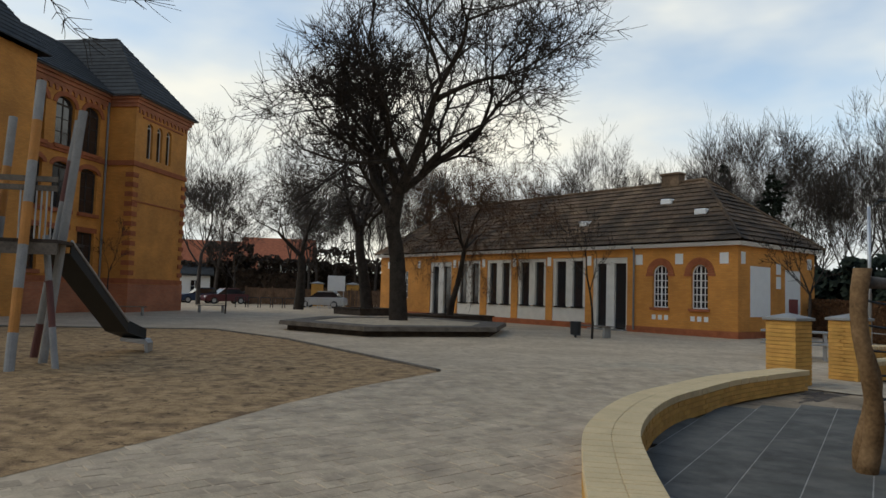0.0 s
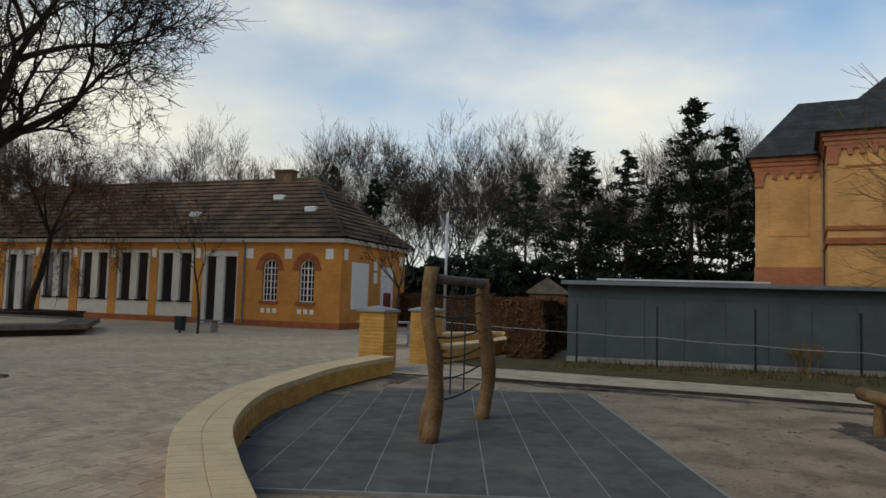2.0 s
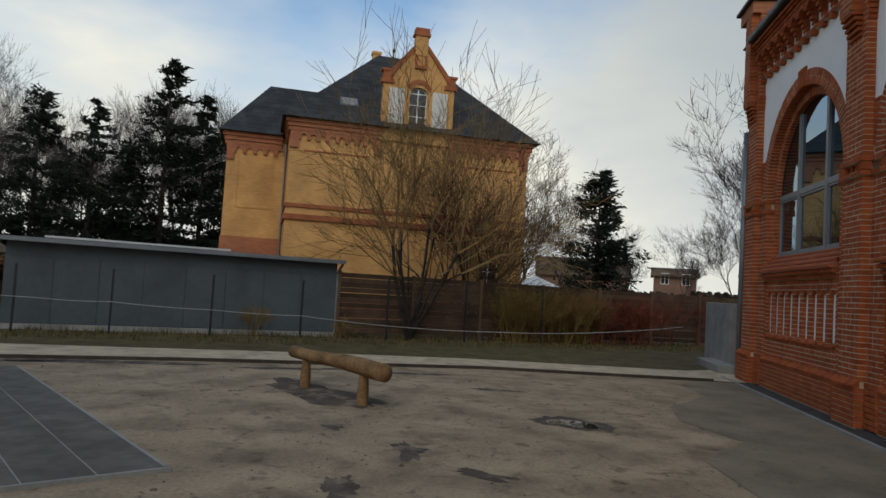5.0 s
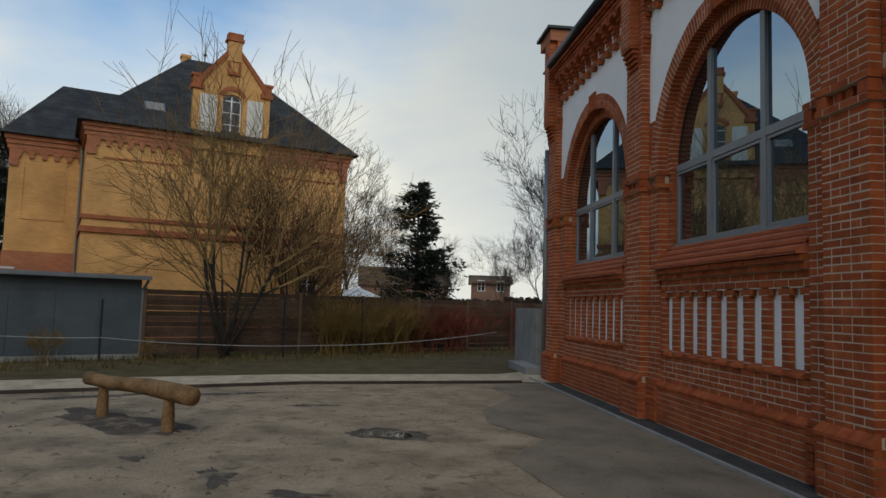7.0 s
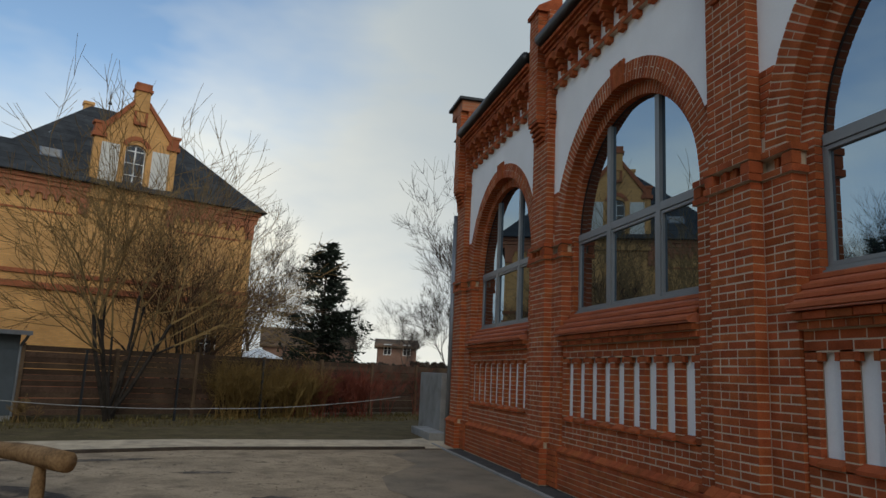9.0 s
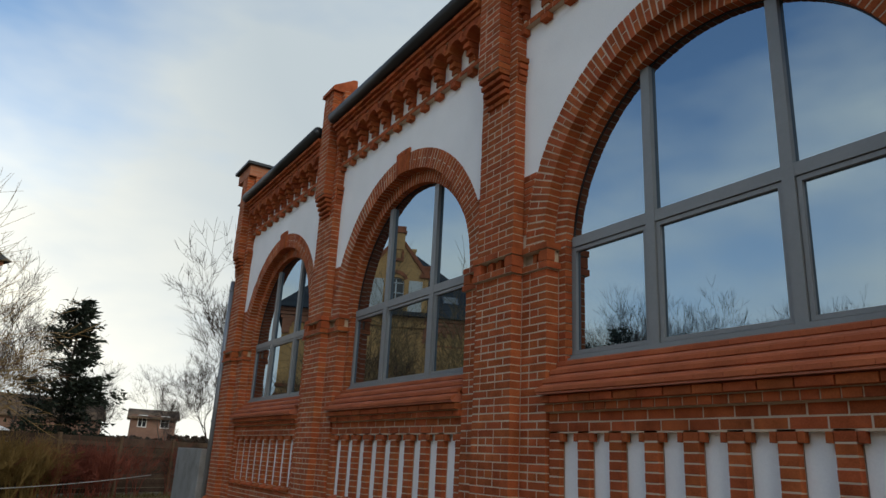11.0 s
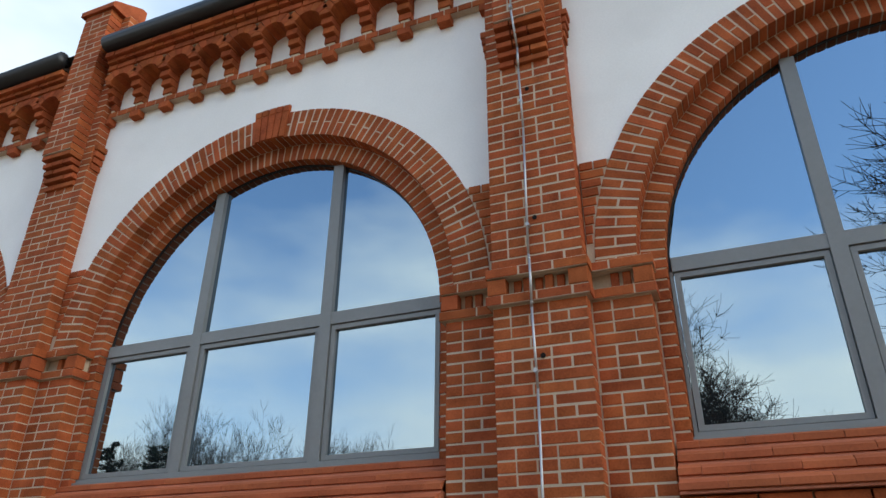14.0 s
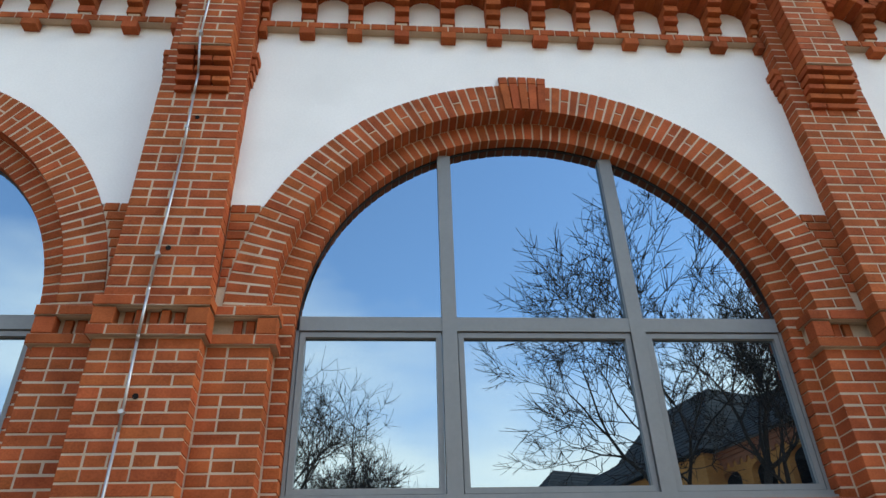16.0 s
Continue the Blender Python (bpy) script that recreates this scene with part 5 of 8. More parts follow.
def sill(k):
    """Four stepped rows of sloping clay tiles."""
    c = bay_x(k)
    v, f = [], []
    rows, hw = 4, BAY / 2 - STRIP_W - 0.006
    for r in range(rows):
        ya, yb = YS + 0.14 - r * 0.088, YS + 0.14 - (r + 1) * 0.088 - 0.02
        za, zb = 2.245 + r * 0.09, 2.245 + (r + 1) * 0.09 + 0.012
        n = 14
        w = 2 * hw / n
        for i in range(n + (r % 2)):
            x0 = c - hw + (i - 0.5 * (r % 2)) * w
            a, b = max(x0 + 0.0015, c - hw), min(x0 + w - 0.0015, c + hw)
            if b - a < 0.02:
                continue
            e = rng.uniform(-0.0015, 0.0015)
            q = len(v)
            v += [(a, ya, za + 0.02 + e), (b, ya, za + 0.02 + e), (b, ya, za + 0.055 + e), (a, ya, za + 0.055 + e), (b, yb, zb - 0.006 + e), (a, yb, zb - 0.006 + e), (a, yb, za), (b, yb, za)]
            f += [tuple(q + j for j in t) for t in ((0, 3, 2, 1), (3, 5, 4, 2), (0, 6, 5, 3), (1, 2, 4, 7), (0, 1, 7, 6))]
    bm = bmesh.new()
    prism(bm, [(YS + 0.125, 2.243), (YS + 0.125, 2.255), (YG + 0.02, 2.59), (YG + 0.02, 2.243)], c - hw, c + hw, "x")
    o = part("sill", bm, M_SILLTILE, hall, "stepped sill of red glazed clay tiles")
    for i in range(0, len(v), 8):
        t = [tuple(j - i for j in q) for q in f if i <= q[0] < i + 8]
        from_lists("tile", v[i:i + 8], t, M_SILLTILE_ONE, o)
    return o


def frieze(k):
    c = bay_x(k)
    a, b = c - BAY / 2 + PIER_W, c + BAY / 2 - PIER_W
    lay(a, b, YW - 0.03, YS + 0.065, 6.392, 6.468)
    bed(a, b, YS + 0.06, 6.397, 6.463, YW - 0.05)
    n = 11
    w = (b - a) / n
    for i in range(n + 1):
        x = a + i * w
        lo, hi = max(a, x - 0.062), min(b, x + 0.062)
        if hi - lo < 0.03:
            continue
        add_brick(lo, hi, YW - 0.03, YS + 0.075, 6.315, 6.388)
        for j in range(4):
            z = 6.508 + j * 0.083
            add_brick(lo, hi, YW - 0.03, YS + 0.06 + 0.045 * j, z, z + 0.073)
        bed(lo + 0.006, hi - 0.006, YS + 0.05, 6.470, 6.850, YW - 0.03)
    for i in range(n):
        x0, x1 = a + i * w + 0.062, a + (i + 1) * w - 0.062
        m = (x0 + x1) / 2
        for j in range(5):
            t0, t1 = math.pi * (0.16 + 0.68 * j / 5) + 0.01, math.pi * (0.16 + 0.68 * (j + 1) / 5) - 0.01
            voussoir(m, 6.710, 0.15, 0.27, t0, t1, YW - 0.03, YS + 0.20)
    for z, d in ((6.935, 0.215), (7.012, 0.25), (7.059, 0.295)):
        lay(a, b, YW - 0.03, YS + d, z, z + 0.072)
    bed(a, b, YS + 0.19, 6.930, 7.14, YW - 0.03)


def hall_window(k):
    c = bay_x(k)
    w = tagged(empty("window_%d" % (k + 2)), "tall round-arched window in a grey frame with reflecting glass", kind="structure")
    y0, y1 = YG - 0.066, YG
    R, fw = OPEN_R, 0.022
    zb, zt0, zt1 = 2.605, 3.70, 3.815
    bm = bmesh.new()
    for sx in (-1, 1):
        box(bm, *sorted((c + sx * R, c + sx * (R - fw))), y0, y1 - 0.02, zb + 0.034, ZC)
    box(bm, c - R, c + R, y0, y1 + 0.004, zb, zb + 0.034)
    box(bm, c - R - 0.02, c + R + 0.02, y0, y1 + 0.035, zb - 0.022, zb)
    part("window_frame", bm, M_FRAME, w)
    # frame ring under the arch, its shade and the soffit's put in as black
    bm = bmesh.new()
    ring(bm, c, ZC, R - 0.012, R, y0, y0 + 0.03, n=40)
    part("frame_seal", bm, M_BLACKMETAL, w, "thin frame ring along the arch, coloured black for its shade")
    m, half = 0.649, 0.05
    ztop = ZC + math.sqrt((R - 0.02) ** 2 - m ** 2)
    for sx in (-1, 1):
        bm = bmesh.new()
        box(bm, c + sx * m - half, c + sx * m + half, y0, y1, zb + 0.034, ztop + 0.01)
        part("mullion", bm, M_FRAME, w)
    lights = ((c - R + fw, c - m - half), (c - m + half, c + m - half), (c + m + half, c + R - fw))
    bm = bmesh.new()
    for a, b in lights:
        box(bm, a, b, y0, y1 - 0.005, zt0 + 0.012, zt1)
    part("transom", bm, M_FRAME, w)
    # opening sashes of the lower lights, with a thin dark joint
    for a, b in lights:
        bm = bmesh.new()
        g = 0.007
        a0, b0, z0, z1 = a + g, b - g, zb + 0.034 + g, zt0 - g + 0.01
        for q in ((a0, a0 + 0.036, z0, z1), (b0 - 0.036, b0, z0, z1), (a0 + 0.036, b0 - 0.036, z0, z0 + 0.036), (a0 + 0.036, b0 - 0.036, z1 - 0.036, z1)):
            box(bm, q[0], q[1], y0 + 0.01, y1 - 0.016, q[2], q[3])
        part("sash", bm, M_FRAME, w)
    for i, (a, b) in enumerate(((c - R + 0.02, c - m), (c - m, c + m), (c + m, c + R - 0.02))):
        bm = bmesh.new()
        prism(bm, [(a, zb + 0.03), (b, zb + 0.03), (b, zt0 + 0.04), (a, zt0 + 0.04)], y0 + 0.012, y0 + 0.02)
        part("pane", bm, M_GLASS, w)
        bm = bmesh.new()
        xs = np.linspace(a, b, 10)
        top = [(x, ZC + math.sqrt(max(0.0, (R - 0.012) ** 2 - (x - c) ** 2))) for x in xs]
        prism(bm, [(a, zt0 + 0.045), (b, zt0 + 0.045)] + top[::-1], y0 + 0.012, y0 + 0.02)
        part("pane", bm, M_GLASS, w)


for k in PIERS:
    pier(k)
    for s in (-1, 1):
        if not (k == -1 and s < 0) and not (k == 4 and s > 0):
            side_strip(k, s)
for k in BAYS:
    arch(k)
    lower_field(k)
    frieze(k)
# the corner beyond the last pier, stepped out above
for i in range(5):
    add_brick(pier_x(4) + 0.50, pier_x(4) + 0.53 + 0.022 * i, YS - 0.5, YP - 0.03, 5.52 + 0.077 * i, 5.59 + 0.077 * i)
lay(pier_x(4) + 0.50, pier_x(4) + 0.63, YS - 0.5, YP - 0.03, 5.905, 7.86)
bed(pier_x(4) + 0.48, pier_x(4) + 0.63, YP - 0.03, 5.905, 7.86)
lay(pier_x(4) + 0.325, pier_x(4) + 0.51, YS - 0.09, YS, 0.0, 7.3)
bed(pier_x(4) + 0.325, pier_x(4) + 0.505, YS, -0.1, 7.3)

bm = bmesh.new()
wall_x0, wall_x1 = pier_x(-1) - 0.3, pier_x(4) + 0.50
for k in BAYS:
    c = bay_x(k)
    wall_with_openings(bm, c - BAY / 2, c + BAY / 2, -0.1, 7.2, -5.4, -4.73, [(c - 1.70, c + 1.70, 2.45, ZC + 1.70, 1.70)])
box(bm, pier_x(4), wall_x1, -5.4, -4.73, -0.1, 7.2)
box(bm, wall_x1 - 0.5, wall_x1, -16, -5.4, -0.1, 7.2)
box(bm, wall_x0 + 0.1, wall_x0 + 0.5, -16, -5.4, -0.1, 7.2)
box(bm, wall_x0 + 0.5, wall_x1 - 0.5, -16, -15.6, -0.1, 7.2)
tagged(part("wall_south", bm, M_RED_FAR), "red brick shell wall of the hall", kind="structure")
bm = bmesh.new()
box(bm, wall_x0 + 0.5, wall_x1 - 0.5, -15.6, -5.4, -0.02, 0.02)
tagged(part("floor", bm, M_DARK), "dark floor inside the hall", kind="structure")
part("mortar_bed", CORE, M_MORTAR, hall, "pale mortar between the bricks")
for k in BAYS:
    sill(k)
    hall_window(k)
    c = bay_x(k)
    bm = bmesh.new()
    xa, xb = c - BAY / 2 + PIER_W - 0.01, c + BAY / 2 - PIER_W + 0.01
    t_in = math.asin((4.577 - ZC) / 2.07)
    arc = [(c + 2.07 * math.cos(t), ZC + 2.07 * math.sin(t)) for t in np.linspace(t_in, math.pi - t_in, 30)]
    for (p0, p1) in zip(arc, arc[1:]):
        prism(bm, [p0, (p0[0], 6.9), (p1[0], 6.9), p1], -4.9, YW)
    for s in (-1, 1):
        e, f = (arc[0][0], xb) if s > 0 else (xa, arc[-1][0])
        box(bm, e, f, -4.9, YW, 4.577, 6.9)
    bmesh.ops.remove_doubles(bm, verts=bm.verts, dist=0.0005)
    part("plaster_field", bm, M_PLASTER, hall, "white plaster above the arch")
    for i in range(9):
        s = c + (i - 4) * 0.38
        bm = bmesh.new()
        box(bm, s - 0.114, s + 0.114, -4.9, YS - 0.10, 1.0, 1.912)
        part("slot", bm, M_PLASTER, hall, "narrow white plaster slot")
# roof edge: gutter and slate slope, cut by the piers
for k in BAYS:
    a, b = pier_x(k) + PIER_W + 0.004, pier_x(k + 1) - PIER_W - 0.004
    bm = bmesh.new()
    cylinder(bm, (a, YS + 0.305, 7.245), (b, YS + 0.305, 7.245), 0.10, sides=14)
    part("gutter", bm, M_BLACKMETAL, hall, "dark half-round gutter", smooth=True)
    bm = bmesh.new()
    box(bm, a, b, YW - 0.1, YS + 0.27, 7.14, 7.20)
    part("eaves_board", bm, M_WOODDARK, hall, "dark eaves board under the gutter")
bm = bmesh.new()
prism(bm, [(YS + 0.28, 7.30), (-10.2, 9.2), (-10.2, 9.05), (YS - 0.02, 7.20)], wall_x0 - 0.05, wall_x1 - 0.02, "x")
prism(bm, [(-10.2, 9.2), (-16.4, 7.30), (-16.4, 7.19), (-10.2, 9.05)], wall_x0 - 0.05, wall_x1 - 0.02, "x")
part("roof", bm, M_SLATE, hall)
for k in PIERS:
    p = pier_x(k)
    hw = PIER_W
    if k < 4:
        # weathered coping that falls towards the yard, a lower rounded block behind it
        bm = bmesh.new()
        yf, yb = YP + 0.20, YS - 0.06
        prism(bm, [(yf, 7.862), (yf, 7.93), (yf - 0.03, 7.96), (yb, 8.17), (yb - 0.07, 8.17), (yb - 0.07, 7.862)], p - 0.25, p + 0.25, "x")
        part("pier_coping", bm, M_BRICKS, hall, "sloping red brick pier coping")
        bm = bmesh.new()
        arc = [(yb - 0.07 - 0.30 * math.sin(t), 7.70 + 0.30 * math.cos(t)) for t in np.linspace(0, math.pi / 2, 8)]
        prism(bm, [(yb - 0.07, 7.30)] + arc + [(yb - 0.37, 7.30)], p - hw + 0.03, p + hw - 0.03, "x")
        part("pier_back", bm, M_BRICKS, hall, "rounded red brick back of the pier")
    else:
        bm = bmesh.new()
        box(bm, p - 0.29, p + 0.64, YS - 0.75, YP + 0.165, 7.862, 8.12)
        part("corner_block", bm, M_RED_FAR, hall, "red brick corner pier head")
        bm = bmesh.new()
        box(bm, p - 0.36, p + 0.73, YS - 0.82, YP + 0.25, 8.122, 8.20, bevel=0.012)
        part("pier_cap", bm, M_BLACKMETAL, hall, "flat dark metal pier cap")
    bm = bmesh.new()
    box(bm, p - hw - 0.03, p + hw + 0.03, YS - 0.3, YS + 0.02, 7.30, 7.46)
    part("flashing", bm, M_ZINC, hall)
# lightning rod on the nearest pier
bm = bmesh.new()
rx = pier_x(1) + 0.03
zs = [0.2, 1.6, 2.9, 3.45, 3.48, 3.78, 3.84, 4.9, 5.48, 5.66, 5.95, 6.6, 7.9]
ys = [YP + 0.03, YP + 0.028, YP + 0.025, YP + 0.03, YP + 0.06, YP + 0.06, YP + 0.025, YP + 0.025, YP + 0.03, YP + 0.07, YP + 0.185, YP + 0.185, YP + 0.185]
xs = [0.0, 0.014, 0.0, 0.01, 0.0, 0.0, 0.014, 0.0, 0.012, 0.0, 0.006, 0.0, 0.0]
for i in range(len(zs) - 1):
    cylinder(bm, (rx + xs[i], ys[i], zs[i]), (rx + xs[i + 1], ys[i + 1], zs[i + 1]), 0.0095, sides=6)
rod = part("lightning_rod", bm, M_STEEL, hall, "thin galvanised lightning conductor", smooth=True)
for z in (2.03, 3.02, 4.07, 5.16, 6.0, 6.8):
    bm = bmesh.new()
    yy = YP + (0.175 if z > 5.9 else 0.02)
    cylinder(bm, (rx + 0.008, yy - 0.03, z), (rx + 0.008, yy + 0.018, z), 0.015, sides=8)
    part("clip", bm, M_STEEL, rod)
for z in (3.12, 4.13, 5.28):
    bm = bmesh.new()
    cylinder(bm, (rx - 0.04, YP - 0.02, z), (rx - 0.04, YP + 0.006, z), 0.018, sides=8)
    part("plug_hole", bm, M_DARK, hall)
# downpipe at the corner
bm = bmesh.new()
px, py = wall_x1 + 0.10, YS + 0.08
cylinder(bm, (px, py, 0.0), (px, py, 5.45), 0.065, sides=12)
pipe = part("downpipe", bm, M_ZINC, hall, "grey zinc downpipe", smooth=True)
for z in (0.5, 2.2, 3.7, 5.2):
    bm = bmesh.new()
    cylinder(bm, (px, py, z), (px, py, z + 0.05), 0.078, sides=12)
    part("bracket", bm, M_ZINC, pipe)
joined = from_lists("brickwork", BV, BF, M_BRICKS, hall, "red brick courses, arches and corbels with pale joints")
tagged(joined, kind="stuff")
shapes = {}
for x0, x1, y0, y1, z0, z1 in NEAR:
    key = (round(x1 - x0, 3), round(y1 - y0, 3), round(z1 - z0, 3))
    if key not in shapes:
        v, f = brick_shape(-key[0] / 2, key[0] / 2, -key[1], 0, -key[2] / 2, key[2] / 2)
        me = bpy.data.meshes.new("brick")
        me.from_pydata(v, [], f)
        me.materials.append(M_BRICK)
        shapes[key] = me
    b = new("brick", shapes[key])
    b.parent = hall
    b.location = ((x0 + x1) / 2, y1, (z0 + z1) / 2)
# low concrete wall beyond the corner
bm = bmesh.new()
box(bm, 18.3, 20.8, -4.95, -4.55, -0.1, 1.62, bevel=0.015)
box(bm, 17.5, 19.6, -4.54, -4.1, -0.1, 0.18, bevel=0.015)
tagged(part("concrete_wall", bm, M_CONCRETE), "weathered grey concrete wall stub with a low step", "wall")

# ---- curved seat walls and gate pillars ----
def curve_points(ctrl, step):
    """Even steps along a smooth line through control points: place and heading."""
    pts = [Vector((*c, 0)) for c in ctrl]
    pts = [pts[0] * 2 - pts[1]] + pts + [pts[-1] * 2 - pts[-2]]
    dense = []
    for i in range(1, len(pts) - 2):
        p0, p1, p2, p3 = pts[i - 1:i + 3]
        for j in range(40):
            t = j / 40
            dense.append(0.5 * (2 * p1 + (p2 - p0) * t + (2 * p0 - 5 * p1 + 4 * p2 - p3) * t * t + (3 * p1 - p0 - 3 * p2 + p3) * t ** 3))
    dense.append(pts[-2])
    out, acc = [(dense[0], (dense[1] - dense[0]).normalized())], 0.0
    for a, b in zip(dense, dense[1:]):
        acc += (b - a).length
        if acc >= step:
            out.append((b, (b - a).normalized()))
            acc -= step
    return out


def block_mesh(name, sx, sy, sz, mat, ch=0.006):
    """A small block on its base, with its upper edges taken off."""
    me = bpy.data.meshes.new(name)
    a, b = sx / 2, sy / 2
    v = [(x, y, 0) for x, y in ((-a, -b), (a, -b), (a, b), (-a, b))]
    v += [(x, y, sz - ch) for x, y in ((-a, -b), (a, -b), (a, b), (-a, b))]
    v += [(x, y, sz) for x, y in ((-a + ch, -b + ch), (a - ch, -b + ch), (a - ch, b - ch), (-a + ch, b - ch))]
    f = [(8, 9, 10, 11)]
    for i in range(4):
        j = (i + 1) % 4
        f += [(i, j, 4 + j, 4 + i), (4 + i, 4 + j, 8 + j, 8 + i)]
    me.from_pydata(v, [], f)
    me.materials.append(mat)
    return me


WALL_LINE = [(1.62, 3.3), (1.93, 4.15), (2.32, 5.26), (2.82, 6.48), (3.56, 7.70), (4.38, 8.72), (5.25, 9.52), (6.35, 10.48), (7.5, 11.24), (8.82, 12.02)]


def seat_wall(name, ctrl, thick, height, single):
    w = empty(name)
    tagged(w, "low curved seat wall of yellow brick with cream coping", "wall", "curved seat walls")
    top = height - 0.085
    rowh = top / 4
    line = curve_points(ctrl, 0.05)
    bm = bmesh.new()
    for (p, d), (q, e) in zip(line, line[1:]):
        n, m = Vector((-d.y, d.x, 0)), Vector((-e.y, e.x, 0))
        k = thick / 2 - 0.012
        vs = [bm.verts.new(v) for v in (p + n * k, p - n * k, q - m * k, q + m * k, p + n * k + Vector((0, 0, height - 0.012)), p - n * k + Vector((0, 0, height - 0.012)), q - m * k + Vector((0, 0, height - 0.012)), q + m * k + Vector((0, 0, height - 0.012)))]
        for f in ((4, 5, 6, 7), (0, 3, 7, 4), (1, 5, 6, 2)):
            bm.faces.new([vs[i] for i in f])
    part("core", bm, M_SANDMORTAR, w, "yellowish mortar core")
    body = block_mesh("brick", 0.24, thick, rowh - 0.010, M_SANDBRICK if single else M_SANDBRICKS, 0.003)
    cope = block_mesh("coping_brick", 0.0725, thick / 2 + 0.004, 0.085, M_CAPBRICK, 0.005)
    spots = []
    for r in range(4):
        pts = curve_points(ctrl, 0.25)
        if r % 2:
            pts = [((a[0] + b[0]) / 2, a[1]) for a, b in zip(pts, pts[1:])]
        for p, d in pts:
            spots.append((body, p + Vector((0, 0, r * rowh)), d))
    for p, d in curve_points(ctrl, 0.0765):
        n = Vector((-d.y, d.x, 0))
        for s in (-1, 1):
            spots.append((cope, p + n * s * (thick / 4 + 0.003) + Vector((0, 0, top)), d))
    if single:
        for me, p, d in spots:
            o = new(me.name.split(".")[0], me)
            o.parent = w
            o.matrix_basis = pose(*p, 0, 0, math.degrees(math.atan2(d.y, d.x)) + rng.uniform(-0.5, 0.5))
    else:
        v, f = [], []
        for me, p, d in spots:
            m = pose(*p, 0, 0, math.degrees(math.atan2(d.y, d.x)))
            k = len(v)
            v.extend([m @ x.co for x in me.vertices])
            f.extend([tuple(k + i for i in q.vertices) for q in me.polygons])
        n = sum(len(me.polygons) for me, p, d in spots if me is body)
        tagged(from_lists("brickwork", v, f[:n], M_SANDBRICKS, w), kind="stuff")
        tagged(from_lists("coping", v, f[n:], M_CAPBRICK, w, "cream brick coping"), kind="stuff")
    return w


seat_wall("seat_wall", WALL_LINE, 0.50, 0.36, True)
seat_wall("seat_wall", [(11.6, 13.5), (13.3, 14.25), (15.3, 15.15), (17.4, 16.4), (18.9, 17.5), (19.0, 18.6), (17.6, 18.6), (15.6, 18.3)], 0.5, 0.40, False)


def gate_pillar(m):
    g = empty("gate_pillar", m)
    tagged(g, "square yellow brick gate pillar with a pale pyramid cap", "pillar", "gate pillars")
    bm = bmesh.new()
    box(bm, -0.285, 0.285, -0.285, 0.285, -0.05, 1.24)
    part("core", bm, M_SANDMORTAR, g)
    long, short = block_mesh("brick", 0.285, 0.16, 0.067, M_SANDBRICK, 0.003), None
    for r in range(16):
        z = r * 0.0775
        for side in range(4):
            for i in range(2):
                o = new("brick", long)
                o.parent = g
                u = (-0.15 + i * 0.295) + (0.07 if r % 2 else -0.07)
                u = max(-0.155, min(0.155, u))
                o.matrix_basis = pose(0, 0, z, 0, 0, 90 * side) @ pose(u if i else u, -0.22, 0)
    bm = bmesh.new()
    box(bm, -0.35, 0.35, -0.35, 0.35, 1.24, 1.30, bevel=0.01)
    q = [bm.verts.new((x, y, 1.30)) for x, y in ((-0.33, -0.33), (0.33, -0.33), (0.33, 0.33), (-0.33, 0.33))]
    t = bm.verts.new((0, 0, 1.39))
    for i in range(4):
        bm.faces.new((q[i], q[(i + 1) % 4], t))
    part("cap", bm, M_CONCRETE, g, "pale cast stone cap")
    return g


pillar = gate_pillar(pose(9.12, 12.62, 0, 0, 0, 25))
copy_thing(pillar, pose(11.2, 13.5, 0, 0, 0, 25))

# ---- rubber mat ----
mat = empty("rubber_mat")
tagged(mat, "dark grey rubber safety mat of square tiles", "mat")
A, B = Vector((-0.745, 0.667, 0)), Vector((0.667, 0.745, 0))
wall_pts = [p for p, d in curve_points(WALL_LINE, 0.1)]
wall_dir = [d for p, d in curve_points(WALL_LINE, 0.1)]
bm = bmesh.new()
tile_me = block_mesh("tile", 0.494, 0.489, 0.03, M_RUBBER, 0.003)
for i in range(13):
    for j in range(13):
        c = Vector((5.77, 2.92, 0)) + A * (0.25 + 0.5 * i) + B * (0.25 + 0.5 * j)
        k = min(range(len(wall_pts)), key=lambda q: (wall_pts[q] - c).length)
        side = wall_dir[k].cross(c - wall_pts[k]).z
        if side > -0.08 or c.y > 9.6 + 0.15 * (c.x - 4) or (c - Vector((9.0, 12.6, 0))).length < 1.6:
            continue
        bm.faces.new([bm.verts.new(c + A * a + B * b + Vector((0, 0, 0.009))) for a, b in ((-0.25, -0.25), (-0.25, 0.25), (0.25, 0.25), (0.25, -0.25))])
        o = new("tile", tile_me)
        o.parent = mat
        o.matrix_basis = pose(c.x, c.y, -0.018 + rng.uniform(-0.001, 0.001), 0, 0, math.degrees(math.atan2(B.y, B.x)))
bmesh.ops.remove_doubles(bm, verts=bm.verts, dist=0.001)
bmesh.ops.recalc_face_normals(bm, faces=bm.faces)
bm.normal_update()
if sum(q.normal.z for q in bm.faces) < 0:
    bmesh.ops.reverse_faces(bm, faces=bm.faces)
part("underlay", bm, M_JOINT, mat, "sandy grit in the joints between the tiles")
bm = bmesh.new()
e0 = Vector((5.77, 2.92, 0))
for p, q in ((e0 - A * 0.04, e0 + A * 3.9), (e0, e0 + B * 6.5)):
    d = (q - p).normalized() * 1.0
    n = Vector((-d.y, d.x, 0)) * 0.03
    prism(bm, [tuple((v)[:2]) for v in (p + n, p - n, q - n, q + n)], -0.05, 0.008, "z")
part("edging", bm, M_CONCRETE, mat, "thin pale concrete edging")

